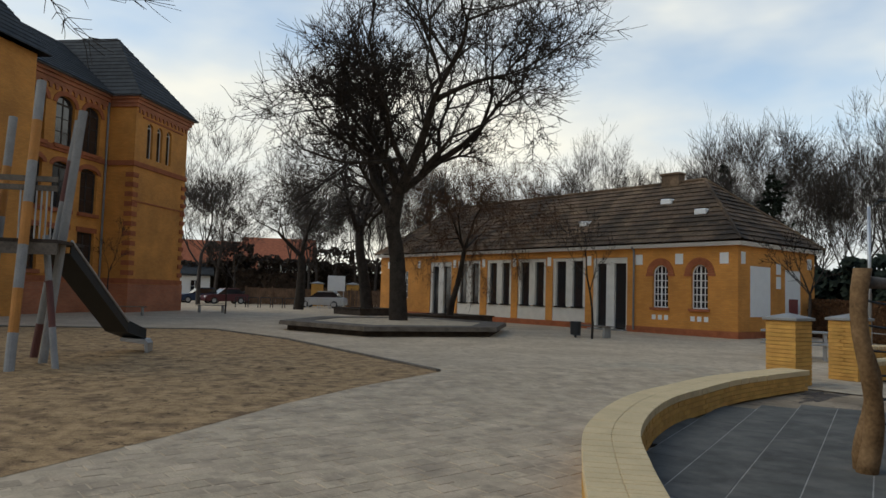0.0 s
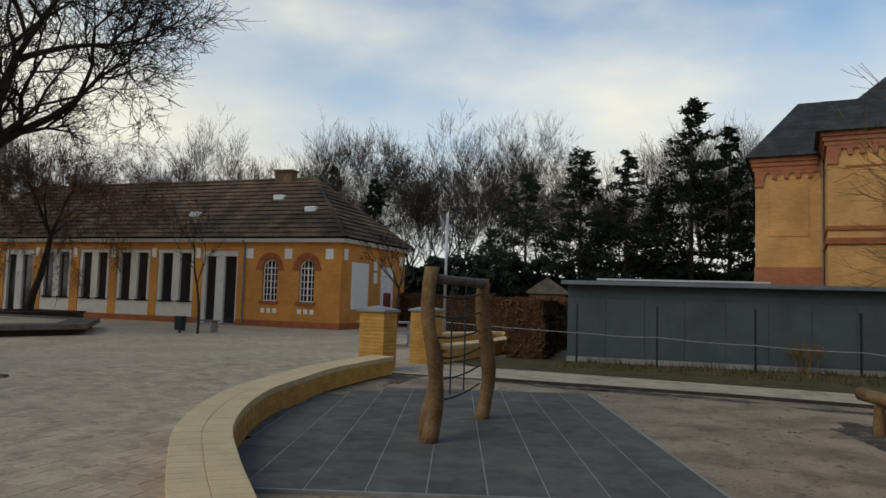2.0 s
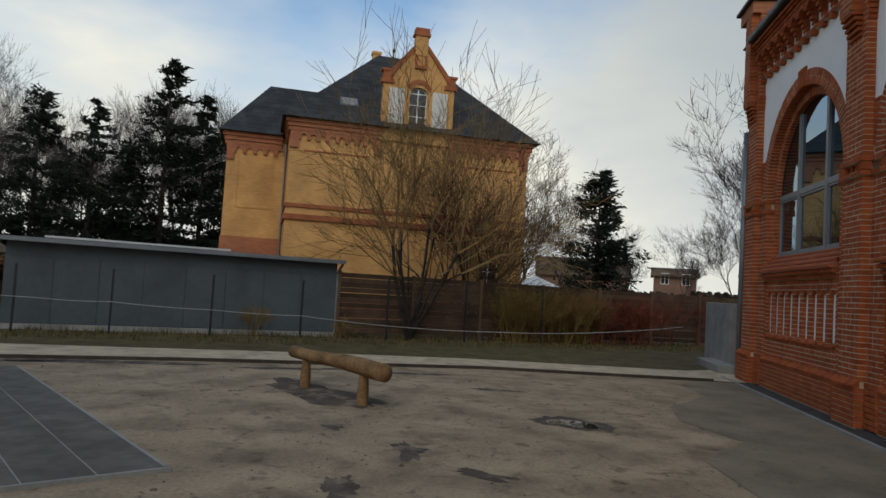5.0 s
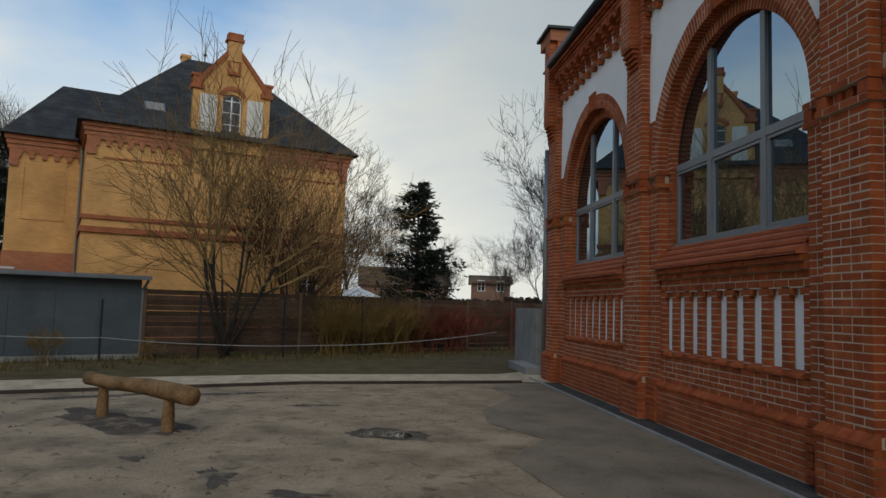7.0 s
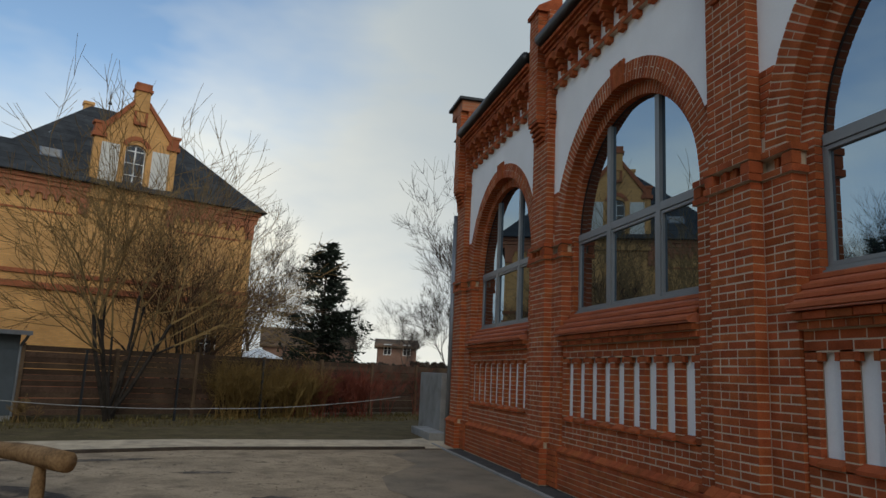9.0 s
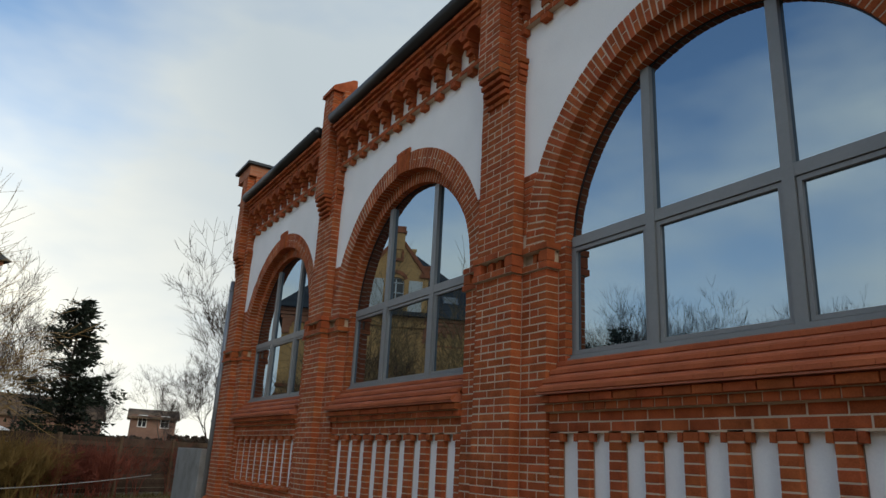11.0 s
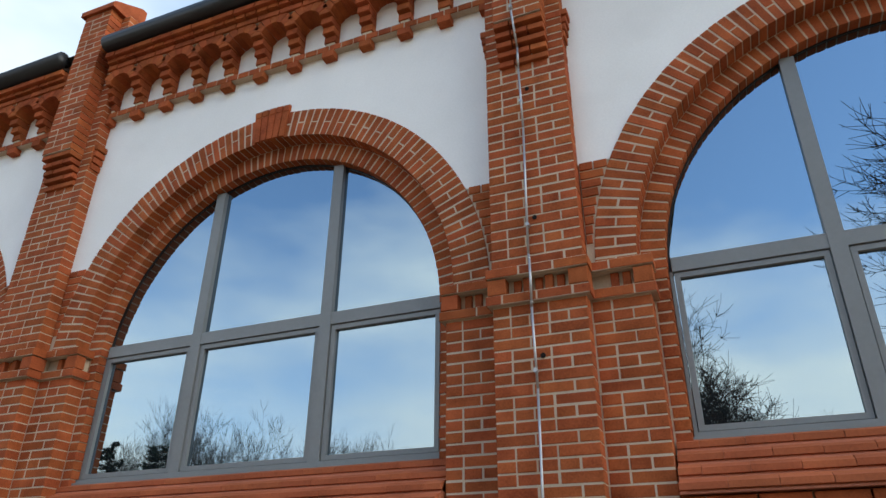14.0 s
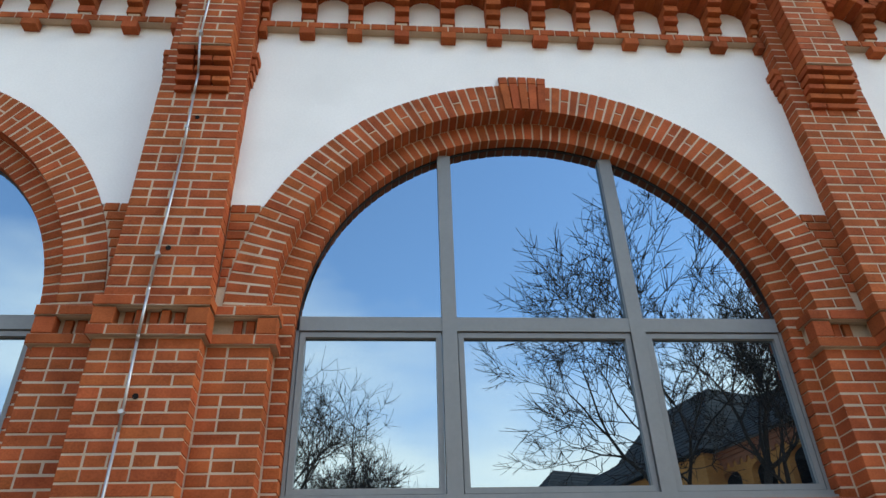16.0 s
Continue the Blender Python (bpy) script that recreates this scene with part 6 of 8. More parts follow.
# ---- climbing net between round timber posts ----
def crooked_log(bm, a, b, r, seed, bend=0.05, sides=14, steps=10):
    rr = random.Random(seed)
    a, b = Vector(a), Vector(b)
    ph = rr.uniform(0, 6.28)
    axis = (b - a).normalized()
    u = axis.orthogonal().normalized()
    w = axis.cross(u)
    rings = []
    for i in range(steps + 1):
        t = i / steps
        c = a.lerp(b, t) + (u * math.sin(ph + 4.2 * t) + w * math.cos(ph * 1.7 + 3.4 * t)) * bend * math.sin(math.pi * t)
        k = r * (1 + 0.10 * math.sin(5 * t + ph) - 0.08 * t)
        rings.append([bm.verts.new(c + (u * math.cos(6.283 * j / sides) + w * math.sin(6.283 * j / sides)) * k * (1 + 0.03 * rr.uniform(-1, 1))) for j in range(sides)])
    for p, q in zip(rings, rings[1:]):
        for j in range(sides):
            bm.faces.new((p[j], p[(j + 1) % sides], q[(j + 1) % sides], q[j]))
    bm.faces.new(rings[0][::-1])
    bm.faces.new(rings[-1])
    return bm


net = empty("climbing_net", pose(5.16, 6.1, 0))
tagged(net, "climbing frame of crooked round timber posts with a dark rope net", "climbing frame")
L0, R0, L1, R1 = Vector((0, 0, 0)), Vector((1.58, 0.81, 0)), Vector((0.42, 0.52, 0)), Vector((2.0, 1.33, 0))
for i, (p, z, r, lean) in enumerate(((L0, 1.93, 0.088, 0.0), (R0, 1.86, 0.085, 0.0), (L0 + Vector((0.10, 0.12, 0)), 1.2, 0.075, 0.0), (R0 + Vector((0.13, 0.10, 0)), 1.80, 0.075, 0.0))):
    bm = bmesh.new()
    crooked_log(bm, p + Vector((0, 0, -0.1)), p + Vector((0, 0, z)), r, 3 + i, 0.11)
    part("post", bm, M_WOOD, net, smooth=True)
bm = bmesh.new()
crooked_log(bm, L0 + Vector((0.05, 0.03, 1.80)), R0 + Vector((0.0, 0.0, 1.79)), 0.062, 9, 0.02)
part("crossbar", bm, M_WOODGREY, net, smooth=True)
def rope(parent, a, b, sag, r=0.011, mat_=None, n=8, name="rope"):
    v, f = [], []
    a, b = Vector(a), Vector(b)
    for i in range(n):
        p, q = a.lerp(b, i / n), a.lerp(b, (i + 1) / n)
        p.z -= sag * 4 * (i / n) * (1 - i / n)
        q.z -= sag * 4 * ((i + 1) / n) * (1 - (i + 1) / n)
        tube(v, f, p, q, r, r, 6)
    return from_lists(name, v, f, mat_ or M_DARKROPE, parent, smooth=True)
for t in (0.36, 0.62):
    p = L0.lerp(R0, t)
    rope(net, p + Vector((0, 0, 1.78)), p + Vector((0, 0, 0.46)), 0.0)
for i in range(6):
    z = 0.45 + i * 0.235
    rope(net, L0 + Vector((0.08, 0.04, z)), R0 + Vector((-0.08, -0.04, z + 0.03)), 0.05)

# ---- balance log ----
beam = empty("balance_log", pose(10.05, 2.85, 0))
tagged(beam, "thick round timber log on two short posts for balancing", "balance beam")
bm = bmesh.new()
d = Vector((1.13, 1.2, 0)).normalized()
crooked_log(bm, -d * 1.28 + Vector((0, 0, 0.445)), d * 1.20 + Vector((0, 0, 0.455)), 0.106, 21, 0.02, 18)
part("log", bm, M_WOOD, beam, smooth=True)
for s in (-0.8, 0.78):
    bm = bmesh.new()
    crooked_log(bm, d * s + Vector((0, 0, -0.1)), d * s + Vector((0, 0, 0.40)), 0.074, 22, 0.0)
    part("post", bm, M_WOOD, beam, smooth=True)

# ---- puddle and damp hollows ----
def blob(cx, cy, rx, ry_, ang, seed, n=72, wob=0.22):
    pts = []
    for i in range(n):
        t = 6.283 * i / n
        k = 1 + wob * noise.noise((math.cos(t) * 1.3 + seed, math.sin(t) * 1.3, seed * 0.7)) + 0.45 * wob * noise.noise((math.cos(t) * 5 + seed, math.sin(t) * 5, seed)) + 0.3 * wob * noise.noise((math.cos(t) * 13 + seed, math.sin(t) * 13, seed))
        x, y = rx * k * math.cos(t), ry_ * k * math.sin(t)
        a = radians(ang)
        pts.append((cx + x * math.cos(a) - y * math.sin(a), cy + x * math.sin(a) + y * math.cos(a)))
    return pts


M_MUD = material("damp_dark_soil", (0.085, 0.066, 0.05), 0.85, var=0.25, scale=3, fine=30, bump=0.7, dirt=(0.22, 0.168, 0.118), dirt_scale=3.5, dirt_at=(0.50, 0.64))
sheet("mud_patch", blob(9.45, -0.45, 0.46, 0.36, 70, 2.0, wob=0.4), -0.026, M_MUD, "damp dark soil round a puddle")
water = sheet("puddle", blob(9.45, -0.42, 0.31, 0.22, 75, 3.3, wob=0.3), -0.022, M_WATER, "small puddle mirroring the sky")
sheet("mud_patch", blob(10.2, 3.0, 1.25, 0.5, 46, 5.1, wob=0.5), -0.026, M_MUD, "worn damp hollow below the balance log")
for i, (x, y, a, b, g) in enumerate(((12.6, 4.2, 0.9, 0.16, 120), (11.6, 6.9, 1.5, 0.22, 118), (7.2, 1.2, 0.35, 0.14, 20), (6.6, 0.4, 0.3, 0.1, 70), (11.9, 0.6, 0.5, 0.1, 100), (8.0, 2.2, 0.2, 0.09, 40), (10.9, 8.6, 1.3, 0.25, 120), (5.8, 1.5, 0.4, 0.12, 10), (13.2, 2.2, 0.6, 0.12, 110), (8.7, 11.2, 1.1, 0.25, 30))):
    sheet("mud_patch", blob(x, y, a, b, g, 7.0 + i * 1.7, wob=0.8), -0.026, M_MUD, "small scuffed patch of dark soil")

def clods():
    """Loose crumbs of soil and bits of litter, thickest on the worn ground."""
    r = random.Random(77)
    v, f = [], []
    while len(f) < 4400:
        x, y = r.uniform(3.0, 15.0), r.uniform(-3.2, 10.5)
        k = min(range(0, len(wall_pts), 4), key=lambda q: (wall_pts[q] - Vector((x, y, 0))).length)
        if wall_dir[k].cross(Vector((x, y, 0)) - wall_pts[k]).z > -0.35:
            continue
        u = (Vector((x, y, 0)) - Vector((5.77, 2.92, 0)))
        if u.dot(A) > -0.1 and u.dot(B) > -0.1:
            continue
        if noise.noise((x * 0.8, y * 0.8, 5)) + 0.5 * noise.noise((x * 3, y * 3, 9)) < r.uniform(-0.25, 0.55):
            continue
        s, a = r.uniform(0.006, 0.02) * (2.0 if r.random() < 0.06 else 1), r.uniform(0, 6.28)
        c = len(v)
        for i in range(4):
            w = s * r.uniform(0.6, 1.5)
            v.append((x + w * math.cos(a + 1.57 * i), y + w * math.sin(a + 1.57 * i), -0.034))
        v.append((x + s * r.uniform(-0.3, 0.3), y, -0.03 + s * r.uniform(0.3, 0.8)))
        f.extend([(c + i, c + (i + 1) % 4, c + 4) for i in range(4)])
    o = from_lists("soil_crumbs", v, f, material("soil_crumb", (0.15, 0.115, 0.08), 0.95, var=0.2, bump=0, random_by="island", spread=0.5))
    tagged(o, "loose crumbs of dark soil on the trodden yard", "soil", kind="stuff")


clods()

# ---- wooden deck round the great tree ----
def deck():
    h = empty("tree_deck")
    tagged(h, "low weathered timber deck round the great tree", "deck")
    pts = [(-1.45, 28.2), (1.6, 24.5), (6.55, 25.7), (8.2, 30.4), (5.3, 35.2), (0.2, 33.4)]
    c = Vector((3.5, 30.0))
    bm = bmesh.new()
    prism(bm, [tuple(c + (Vector(p) - c) * 0.94) for p in pts], -0.05, 0.27, "z")
    part("skirt", bm, M_WOODDARK, h, "dark timber skirt")
    for a, b in zip(pts, pts[1:] + pts[:1]):
        for k in range(4):
            f0, f1 = 1 - 0.06 * k, 1 - 0.06 * (k + 1) + 0.006
            q = [tuple(c + (Vector(p) - c) * f) for p, f in ((a, f0), (b, f0), (b, f1), (a, f1))]
            bm = bmesh.new()
            prism(bm, q, 0.30, 0.36, "z")
            part("board", bm, M_WOODGREY, h)
        bm = bmesh.new()
        q = [tuple(c + (Vector(p) - c) * f) for p, f in ((a, 1.005), (b, 1.005), (b, 0.985), (a, 0.985))]
        prism(bm, q, 0.20, 0.30, "z")
        part("fascia", bm, M_WOODGREY, h)
    bm = bmesh.new()
    prism(bm, [tuple(c + (Vector(p) - c) * 0.762) for p in pts], 0.2, 0.335, "z")
    part("infill", bm, M_PATH, h, "pale gravel infill inside the deck")


deck()


def tree_bench(m, s):
    h = empty("square_bench", m)
    tagged(h, "dark square timber bench round a tree", "bench", "square tree benches")
    for i in range(4):
        for k in range(3):
            bm = bmesh.new()
            box(bm, -s + k * 0.0, s, -s + 0.15 * k, -s + 0.15 * k + 0.14, 0.40, 0.46)
            o = part("slat", bm, M_WOODDARK, h)
            o.matrix_local = pose(0, 0, 0.001 * k, 0, 0, 90 * i)
        bm = bmesh.new()
        box(bm, -s + 0.08, s - 0.08, -s + 0.08, -s + 0.13, -0.02, 0.40)
        o = part("skirt", bm, M_WOODDARK, h)
        o.matrix_local = pose(0, 0, 0, 0, 0, 90 * i)
    return h


b1 = tree_bench(pose(6.9, 37.2, 0, 0, 0, 30), 1.7)
copy_thing(b1, pose(3.2, 47.5, 0, 0, 0, 30))

# ---- slide tower in the sand ----
def slide_tower():
    h = empty("slide_tower", pose(-5.2, 14.6, 0))
    tagged(h, "slide tower of grey and orange poles with a steel chute", "slide")
    m_or = material("orange_stained_pole", (0.42, 0.17, 0.03), 0.7, var=0.12, bump=0.1)
    m_gr = material("grey_weathered_pole", (0.27, 0.26, 0.245), 0.8, var=0.12, bump=0.2)
    m_rd = material("brown_red_pole", (0.11, 0.035, 0.025), 0.7, var=0.12, bump=0.1)
    def pole(a, b, r, cols):
        n = len(cols)
        a, b = Vector(a), Vector(b)
        bm = bmesh.new()
        cylinder(bm, a, b, r * 0.96, sides=12)
        o = part("pole", bm, m_gr, h, smooth=False)
        for i, c in enumerate(cols):
            bm = bmesh.new()
            cylinder(bm, a.lerp(b, i / n), a.lerp(b, (i + 1) / n), r, sides=12)
            part("band", bm, c, o)
    pole((0.02, -1.1, -0.1), (-0.05, -0.3, 5.35), 0.085, [m_gr, m_or, m_gr, m_or, m_gr, m_or, m_gr])
    pole((0.05, 0.3, -0.1), (0.55, 0.2, 4.95), 0.08, [m_gr, m_gr, m_gr])
    pole((-0.75, -0.3, -0.1), (-0.62, 0.0, 4.7), 0.075, [m_gr, m_or, m_gr, m_or, m_gr])
    pole((-0.45, 1.2, -0.1), (0.25, 0.9, 4.9), 0.075, [m_rd, m_gr, m_rd, m_gr, m_rd, m_gr])
    pole((0.62, -0.62, -0.1), (0.12, -0.1, 2.45), 0.06, [m_gr, m_rd, m_gr])
    for z, mt in ((2.30, M_WOODDARK),):
        for i in range(6):
            bm = bmesh.new()
            box(bm, -0.95 + i * 0.24, -0.95 + i * 0.24 + 0.23, -0.6, 0.95, z, z + 0.06)
            part("platform_board", bm, mt, h)
    bm = bmesh.new()
    box(bm, -1.0, 0.5, -0.62, -0.56, 2.08, 2.29)
    part("beam", bm, M_WOODGREY, h)
    for z in (3.25, 3.42):
        bm = bmesh.new()
        box(bm, -0.9, 0.42, -0.55, -0.49, z, z + 0.10)
        part("rail", bm, M_WOODGREY, h)
    for i in range(7):
        bm = bmesh.new()
        cylinder(bm, (-0.2 + i * 0.09, -0.52, 2.36), (-0.2 + i * 0.09, -0.52, 3.27), 0.016, sides=8)
        part("baluster", bm, M_STEEL, h)
    bm = bmesh.new()
    box(bm, -1.35, -0.62, -0.75, -0.67, 0.0, 3.3)
    w = part("climbing_wall", bm, M_WOODGREY, h, "weathered timber climbing wall")
    m_green = material("green_grip", (0.05, 0.16, 0.04), 0.6)
    for x, z in ((-0.9, 2.55), (-0.85, 1.95), (-1.1, 1.4), (-0.8, 0.9)):
        bm = bmesh.new()
        bmesh.ops.create_icosphere(bm, subdivisions=2, radius=0.06, matrix=Matrix.Translation((x, -0.77, z)))
        part("grip", bm, m_green, w)
    # chute
    a, b, c = Vector((0.2, 0.35, 2.15)), Vector((0.72, 2.75, 0.52)), Vector((1.02, 3.2, 0.34))
    sd = Vector((0.97, -0.21, 0))
    bm = bmesh.new()
    for p, q in ((a, b), (b, c)):
        for off, hh in ((-0.26, 0.20), (0.26, 0.20)):
            v = [bm.verts.new(x) for x in (p + sd * off, q + sd * off, q + sd * off + Vector((0, 0, hh)), p + sd * off + Vector((0, 0, hh + 0.04)))]
            bm.faces.new(v)
        v = [bm.verts.new(x) for x in (p - sd * 0.26, p + sd * 0.26, q + sd * 0.26, q - sd * 0.26)]
        bm.faces.new(v)
    ch = part("chute", bm, M_BLACKMETAL, h, "dark steel slide chute")
    ch.modifiers.new("thickness", "SOLIDIFY").thickness = 0.03
    for off in (-0.26, 0.26):
        bm = bmesh.new()
        cylinder(bm, a + sd * off + Vector((0, 0, 0.24)), b + sd * off + Vector((0, 0, 0.21)), 0.025, sides=8)
        part("handrail", bm, M_STEEL, ch)
    bm = bmesh.new()
    prism(bm, [(0.75, 0.34), (1.3, 0.31), (1.36, 0.22), (1.36, -0.05), (1.30, -0.05), (1.28, 0.2), (0.75, 0.27)], 2.95, 3.45)
    part("slide_end", bm, M_STEEL, h, "bright steel run-out")


slide_tower()

# ---- benches, table, lamp, hut ----
def plank_bench(m, length, label, back=False):
    h = empty("bench", m)
    tagged(h, label, "bench")
    for i in range(3):
        bm = bmesh.new()
        box(bm, -length / 2, length / 2, -0.22 + i * 0.15, -0.22 + i * 0.15 + 0.13, 0.42, 0.46, bevel=0.006)
        part("slat", bm, M_WOODGREY, h)
    for x in (-length / 2 + 0.2, length / 2 - 0.2):
        bm = bmesh.new()
        box(bm, x - 0.05, x + 0.05, -0.2, 0.2, -0.02, 0.42)
        part("leg", bm, M_CONCRETE, h)
    return h


plank_bench(pose(10.9, 27.2, 0, 0, 0, -60), 1.9, "plain timber bench beside a young tree")
plank_bench(pose(-6.5, 45.2, 0, 0, 0, 20), 1.8, "plain timber bench at the edge of the yard")
plank_bench(pose(-9.6, 38.4, 0, 0, 0, 20), 1.8, "plain timber bench before the school")
bin_ = empty("litter_bin", pose(10.0, 26.6, 0))
tagged(bin_, "small dark round litter bin beside a bench", "bin")
bm = bmesh.new()
cylinder(bm, (0, 0, 0.1), (0, 0, 0.62), 0.19, 0.22, 16)
part("bucket", bm, M_BLACKMETAL, bin_)
bm = bmesh.new()
cylinder(bm, (0, 0, -0.02), (0, 0, 0.1), 0.05, sides=8)
part("foot", bm, M_BLACKMETAL, bin_)
table = empty("picnic_table", pose(13.6, 18.4, 0, 0, 0, -35))
tagged(table, "grey weathered picnic table with attached benches", "table")
for x0, x1, z in ((-0.38, -0.02, 0.74), (0.02, 0.38, 0.74), (-0.95, -0.66, 0.43), (0.66, 0.95, 0.43)):
    bm = bmesh.new()
    box(bm, -0.95, 0.95, x0, x1, z, z + 0.05, bevel=0.008)
    part("plank", bm, M_CONCRETE, table)
for x in (-0.7, 0.7):
    bm = bmesh.new()
    box(bm, x - 0.04, x + 0.04, -0.9, 0.9, 0.36, 0.43)
    box(bm, x - 0.04, x + 0.04, -0.3, -0.2, -0.02, 0.74)
    box(bm, x - 0.04, x + 0.04, 0.2, 0.3, -0.02, 0.74)
    part("trestle", bm, M_STEEL, table)
lamp = empty("street_lamp", pose(*on_az(41.0, 31)))
tagged(lamp, "slim grey lamp post with a small bracket head", "lamp")
bm = bmesh.new()
cylinder(bm, (0, 0, -0.1), (0, 0, 5.3), 0.075, 0.055, 12)
part("pole", bm, M_STEEL, lamp, smooth=True)
bm = bmesh.new()
cylinder(bm, (0, 0, 5.25), (0.35, -0.25, 5.5), 0.03, sides=8)
part("arm", bm, M_BLACKMETAL, lamp)
bm = bmesh.new()
box(bm, 0.2, 0.75, -0.36, -0.18, 5.44, 5.54, bevel=0.03)
part("head", bm, M_BLACKMETAL, lamp)
hut = empty("garden_hut", pose(*on_az(49.2, 33), 0, 0, -49))
tagged(hut, "small weathered timber hut with a low gable", "hut")
bm = bmesh.new()
box(bm, -0.8, 0.8, -0.8, 0.8, 0, 1.9)
part("wall", bm, M_WOODGREY, hut)
bm = bmesh.new()
prism(bm, [(-0.95, 1.9), (0.95, 1.9), (0.95, 2.0), (0, 2.65), (-0.95, 2.0)], -0.95, 0.95)
part("roof", bm, M_WOODGREY, hut)

# ---- cars and houses at the far edge ----
def car(m, paint, label, cat="car"):
    h = empty("car", m)
    tagged(h, label, cat, "parked cars")
    bm = bmesh.new()
    low = [(-2.1, 0.25), (2.1, 0.25), (2.15, 0.55), (2.0, 0.78), (1.0, 0.90), (-1.6, 0.95), (-2.1, 0.88), (-2.15, 0.5)]
    prism(bm, low, -0.85, 0.85)
    bmesh.ops.bevel(bm, geom=list(bm.edges), offset=0.05, segments=2, affect="EDGES")
    part("body", bm, paint, h, smooth=False)
    bm = bmesh.new()
    prism(bm, [(-1.75, 0.92), (0.95, 0.90), (0.25, 1.40), (-1.15, 1.43)], -0.72, 0.72)
    bmesh.ops.bevel(bm, geom=list(bm.edges), offset=0.05, segments=2, affect="EDGES")
    part("cabin", bm, M_GLASS_FAR, h, "dark cabin glass")
    bm = bmesh.new()
    prism(bm, [(-1.2, 1.40), (0.25, 1.38), (0.2, 1.46), (-1.12, 1.48)], -0.7, 0.7)
    part("roof", bm, paint, h)
    for x in (-1.3, 1.3):
        for y in (-0.86, 0.70):
            bm = bmesh.new()
            cylinder(bm, (x, y, 0.31), (x, y + 0.16, 0.31), 0.31, sides=18)
            w = part("wheel", bm, M_BLACKMETAL, h)
            bm = bmesh.new()
            cylinder(bm, (x, y - 0.005, 0.31), (x, y + 0.165, 0.31), 0.19, sides=14)
            part("rim", bm, M_STEEL, w)
    for y in (-0.6, 0.6):
        bm = bmesh.new()
        box(bm, 2.05, 2.13, y - 0.17, y + 0.17, 0.60, 0.74, bevel=0.02)
        part("headlight", bm, M_WHITE, h)
    return h


p_blue = material("dark_blue_car_paint", (0.03, 0.05, 0.10), 0.3, 0.4, var=0.03, bump=0)
p_red = material("dark_red_car_paint", (0.10, 0.03, 0.035), 0.3, 0.4, var=0.03, bump=0)
p_black = material("black_car_paint", (0.02, 0.022, 0.025), 0.3, 0.4, var=0.03, bump=0)
p_silver = material("silver_car_paint", (0.45, 0.46, 0.47), 0.35, 0.5, var=0.03, bump=0)
car(pose(*on_az(-9.1, 71), 0, 0, 205), p_blue, "parked dark blue car beside the school")
car(pose(*on_az(-7.3, 70), 0, 0, 210), p_red, "parked dark red car beside the school")
car(pose(*on_az(-4.6, 72), 0, 0, 25), p_black, "parked black car behind the bicycle stands")
car(pose(*on_az(0.2, 63), 0, 0, 165), p_silver, "parked silver car at the edge of the yard")


def cottage(m, L, W, H, ridge, wall, roof, label, rows=1, cols=3):
    h = empty("house", m)
    tagged(h, label, "house", "far houses")
    ops = []
    for r in range(rows):
        for c in range(cols):
            x = L * (c + 0.5) / cols
            ops.append((x - 0.5, x + 0.5, 0.9 + r * 2.8, 2.3 + r * 2.8, 0))
    bm = bmesh.new()
    wall_with_openings(bm, 0, L, 0, H, 0, 0.3, ops)
    part("wall", bm, wall, h)
    bm = bmesh.new()
    prism(bm, [(0, 0), (W, 0), (W, H), (W / 2, ridge), (0, H)], 0.004, 0.3, "x", pose(0, 0.301, 0))
    prism(bm, [(0, 0), (W, 0), (W, H), (W / 2, ridge), (0, H)], L - 0.3, L - 0.004, "x", pose(0, 0.301, 0))
    box(bm, 0.3, L - 0.3, W - 0.05, W + 0.25, 0, H)
    part("gable_wall", bm, wall, h)
    bm = bmesh.new()
    prism(bm, [(-0.4, H - 0.25), (W / 2 + 0.3, ridge + 0.1), (W + 0.9, H - 0.25), (W + 0.9, H - 0.05), (W / 2 + 0.3, ridge + 0.3), (-0.4, H - 0.05)], -0.4, L + 0.4, "x")
    part("roof", bm, roof, h)
    for a, b, z0, z1, _ in ops:
        small_window(h, "window", a, b, z0, z1, 0.12, 0, 2, 2, 0.07)
    return h


M_REDROOF = material("red_clay_roof", (0.30, 0.10, 0.05), 0.85, var=0.15, bump=0.2)
M_RENDER = material("cream_render", (0.55, 0.50, 0.40), 0.9, var=0.06, bump=0.1)
cottage(pose(*on_az(-12.5, 97), 0, 0, 10), 11, 8, 4.2, 7.6, M_RENDER, M_REDROOF, "far cottage with a red tile roof")
cottage(pose(*on_az(-10.6, 84), 0, 0, 12), 3.2, 4.0, 3.0, 3.9, M_WHITE, M_SLATE, "small white outbuilding with a grey roof", 1, 1)
cottage(pose(*on_az(-8.2, 90), 0, 0, 10), 5, 5, 3.0, 5.0, M_WHITE, M_REDROOF, "small far white house with a red roof", 1, 2)
cottage(pose(*on_az(-6.2, 104), 0, 0, 0), 10, 9, 5.6, 8.8, M_RENDER, M_REDROOF, "far cream rendered house of two storeys", 2, 4)
cottage(pose(*on_az(89.8, 96), 0, 0, -90), 12, 8, 4.4, 6.6, M_BROWN_FAR, M_TILE, "far brown brick house beyond the fence", 1, 5)
cottage(pose(*on_az(98.8, 92), 0, 0, -98), 5.0, 6, 4.9, 5.6, M_BROWN_FAR, M_TILE, "far brown house end beyond the fence", 2, 2)
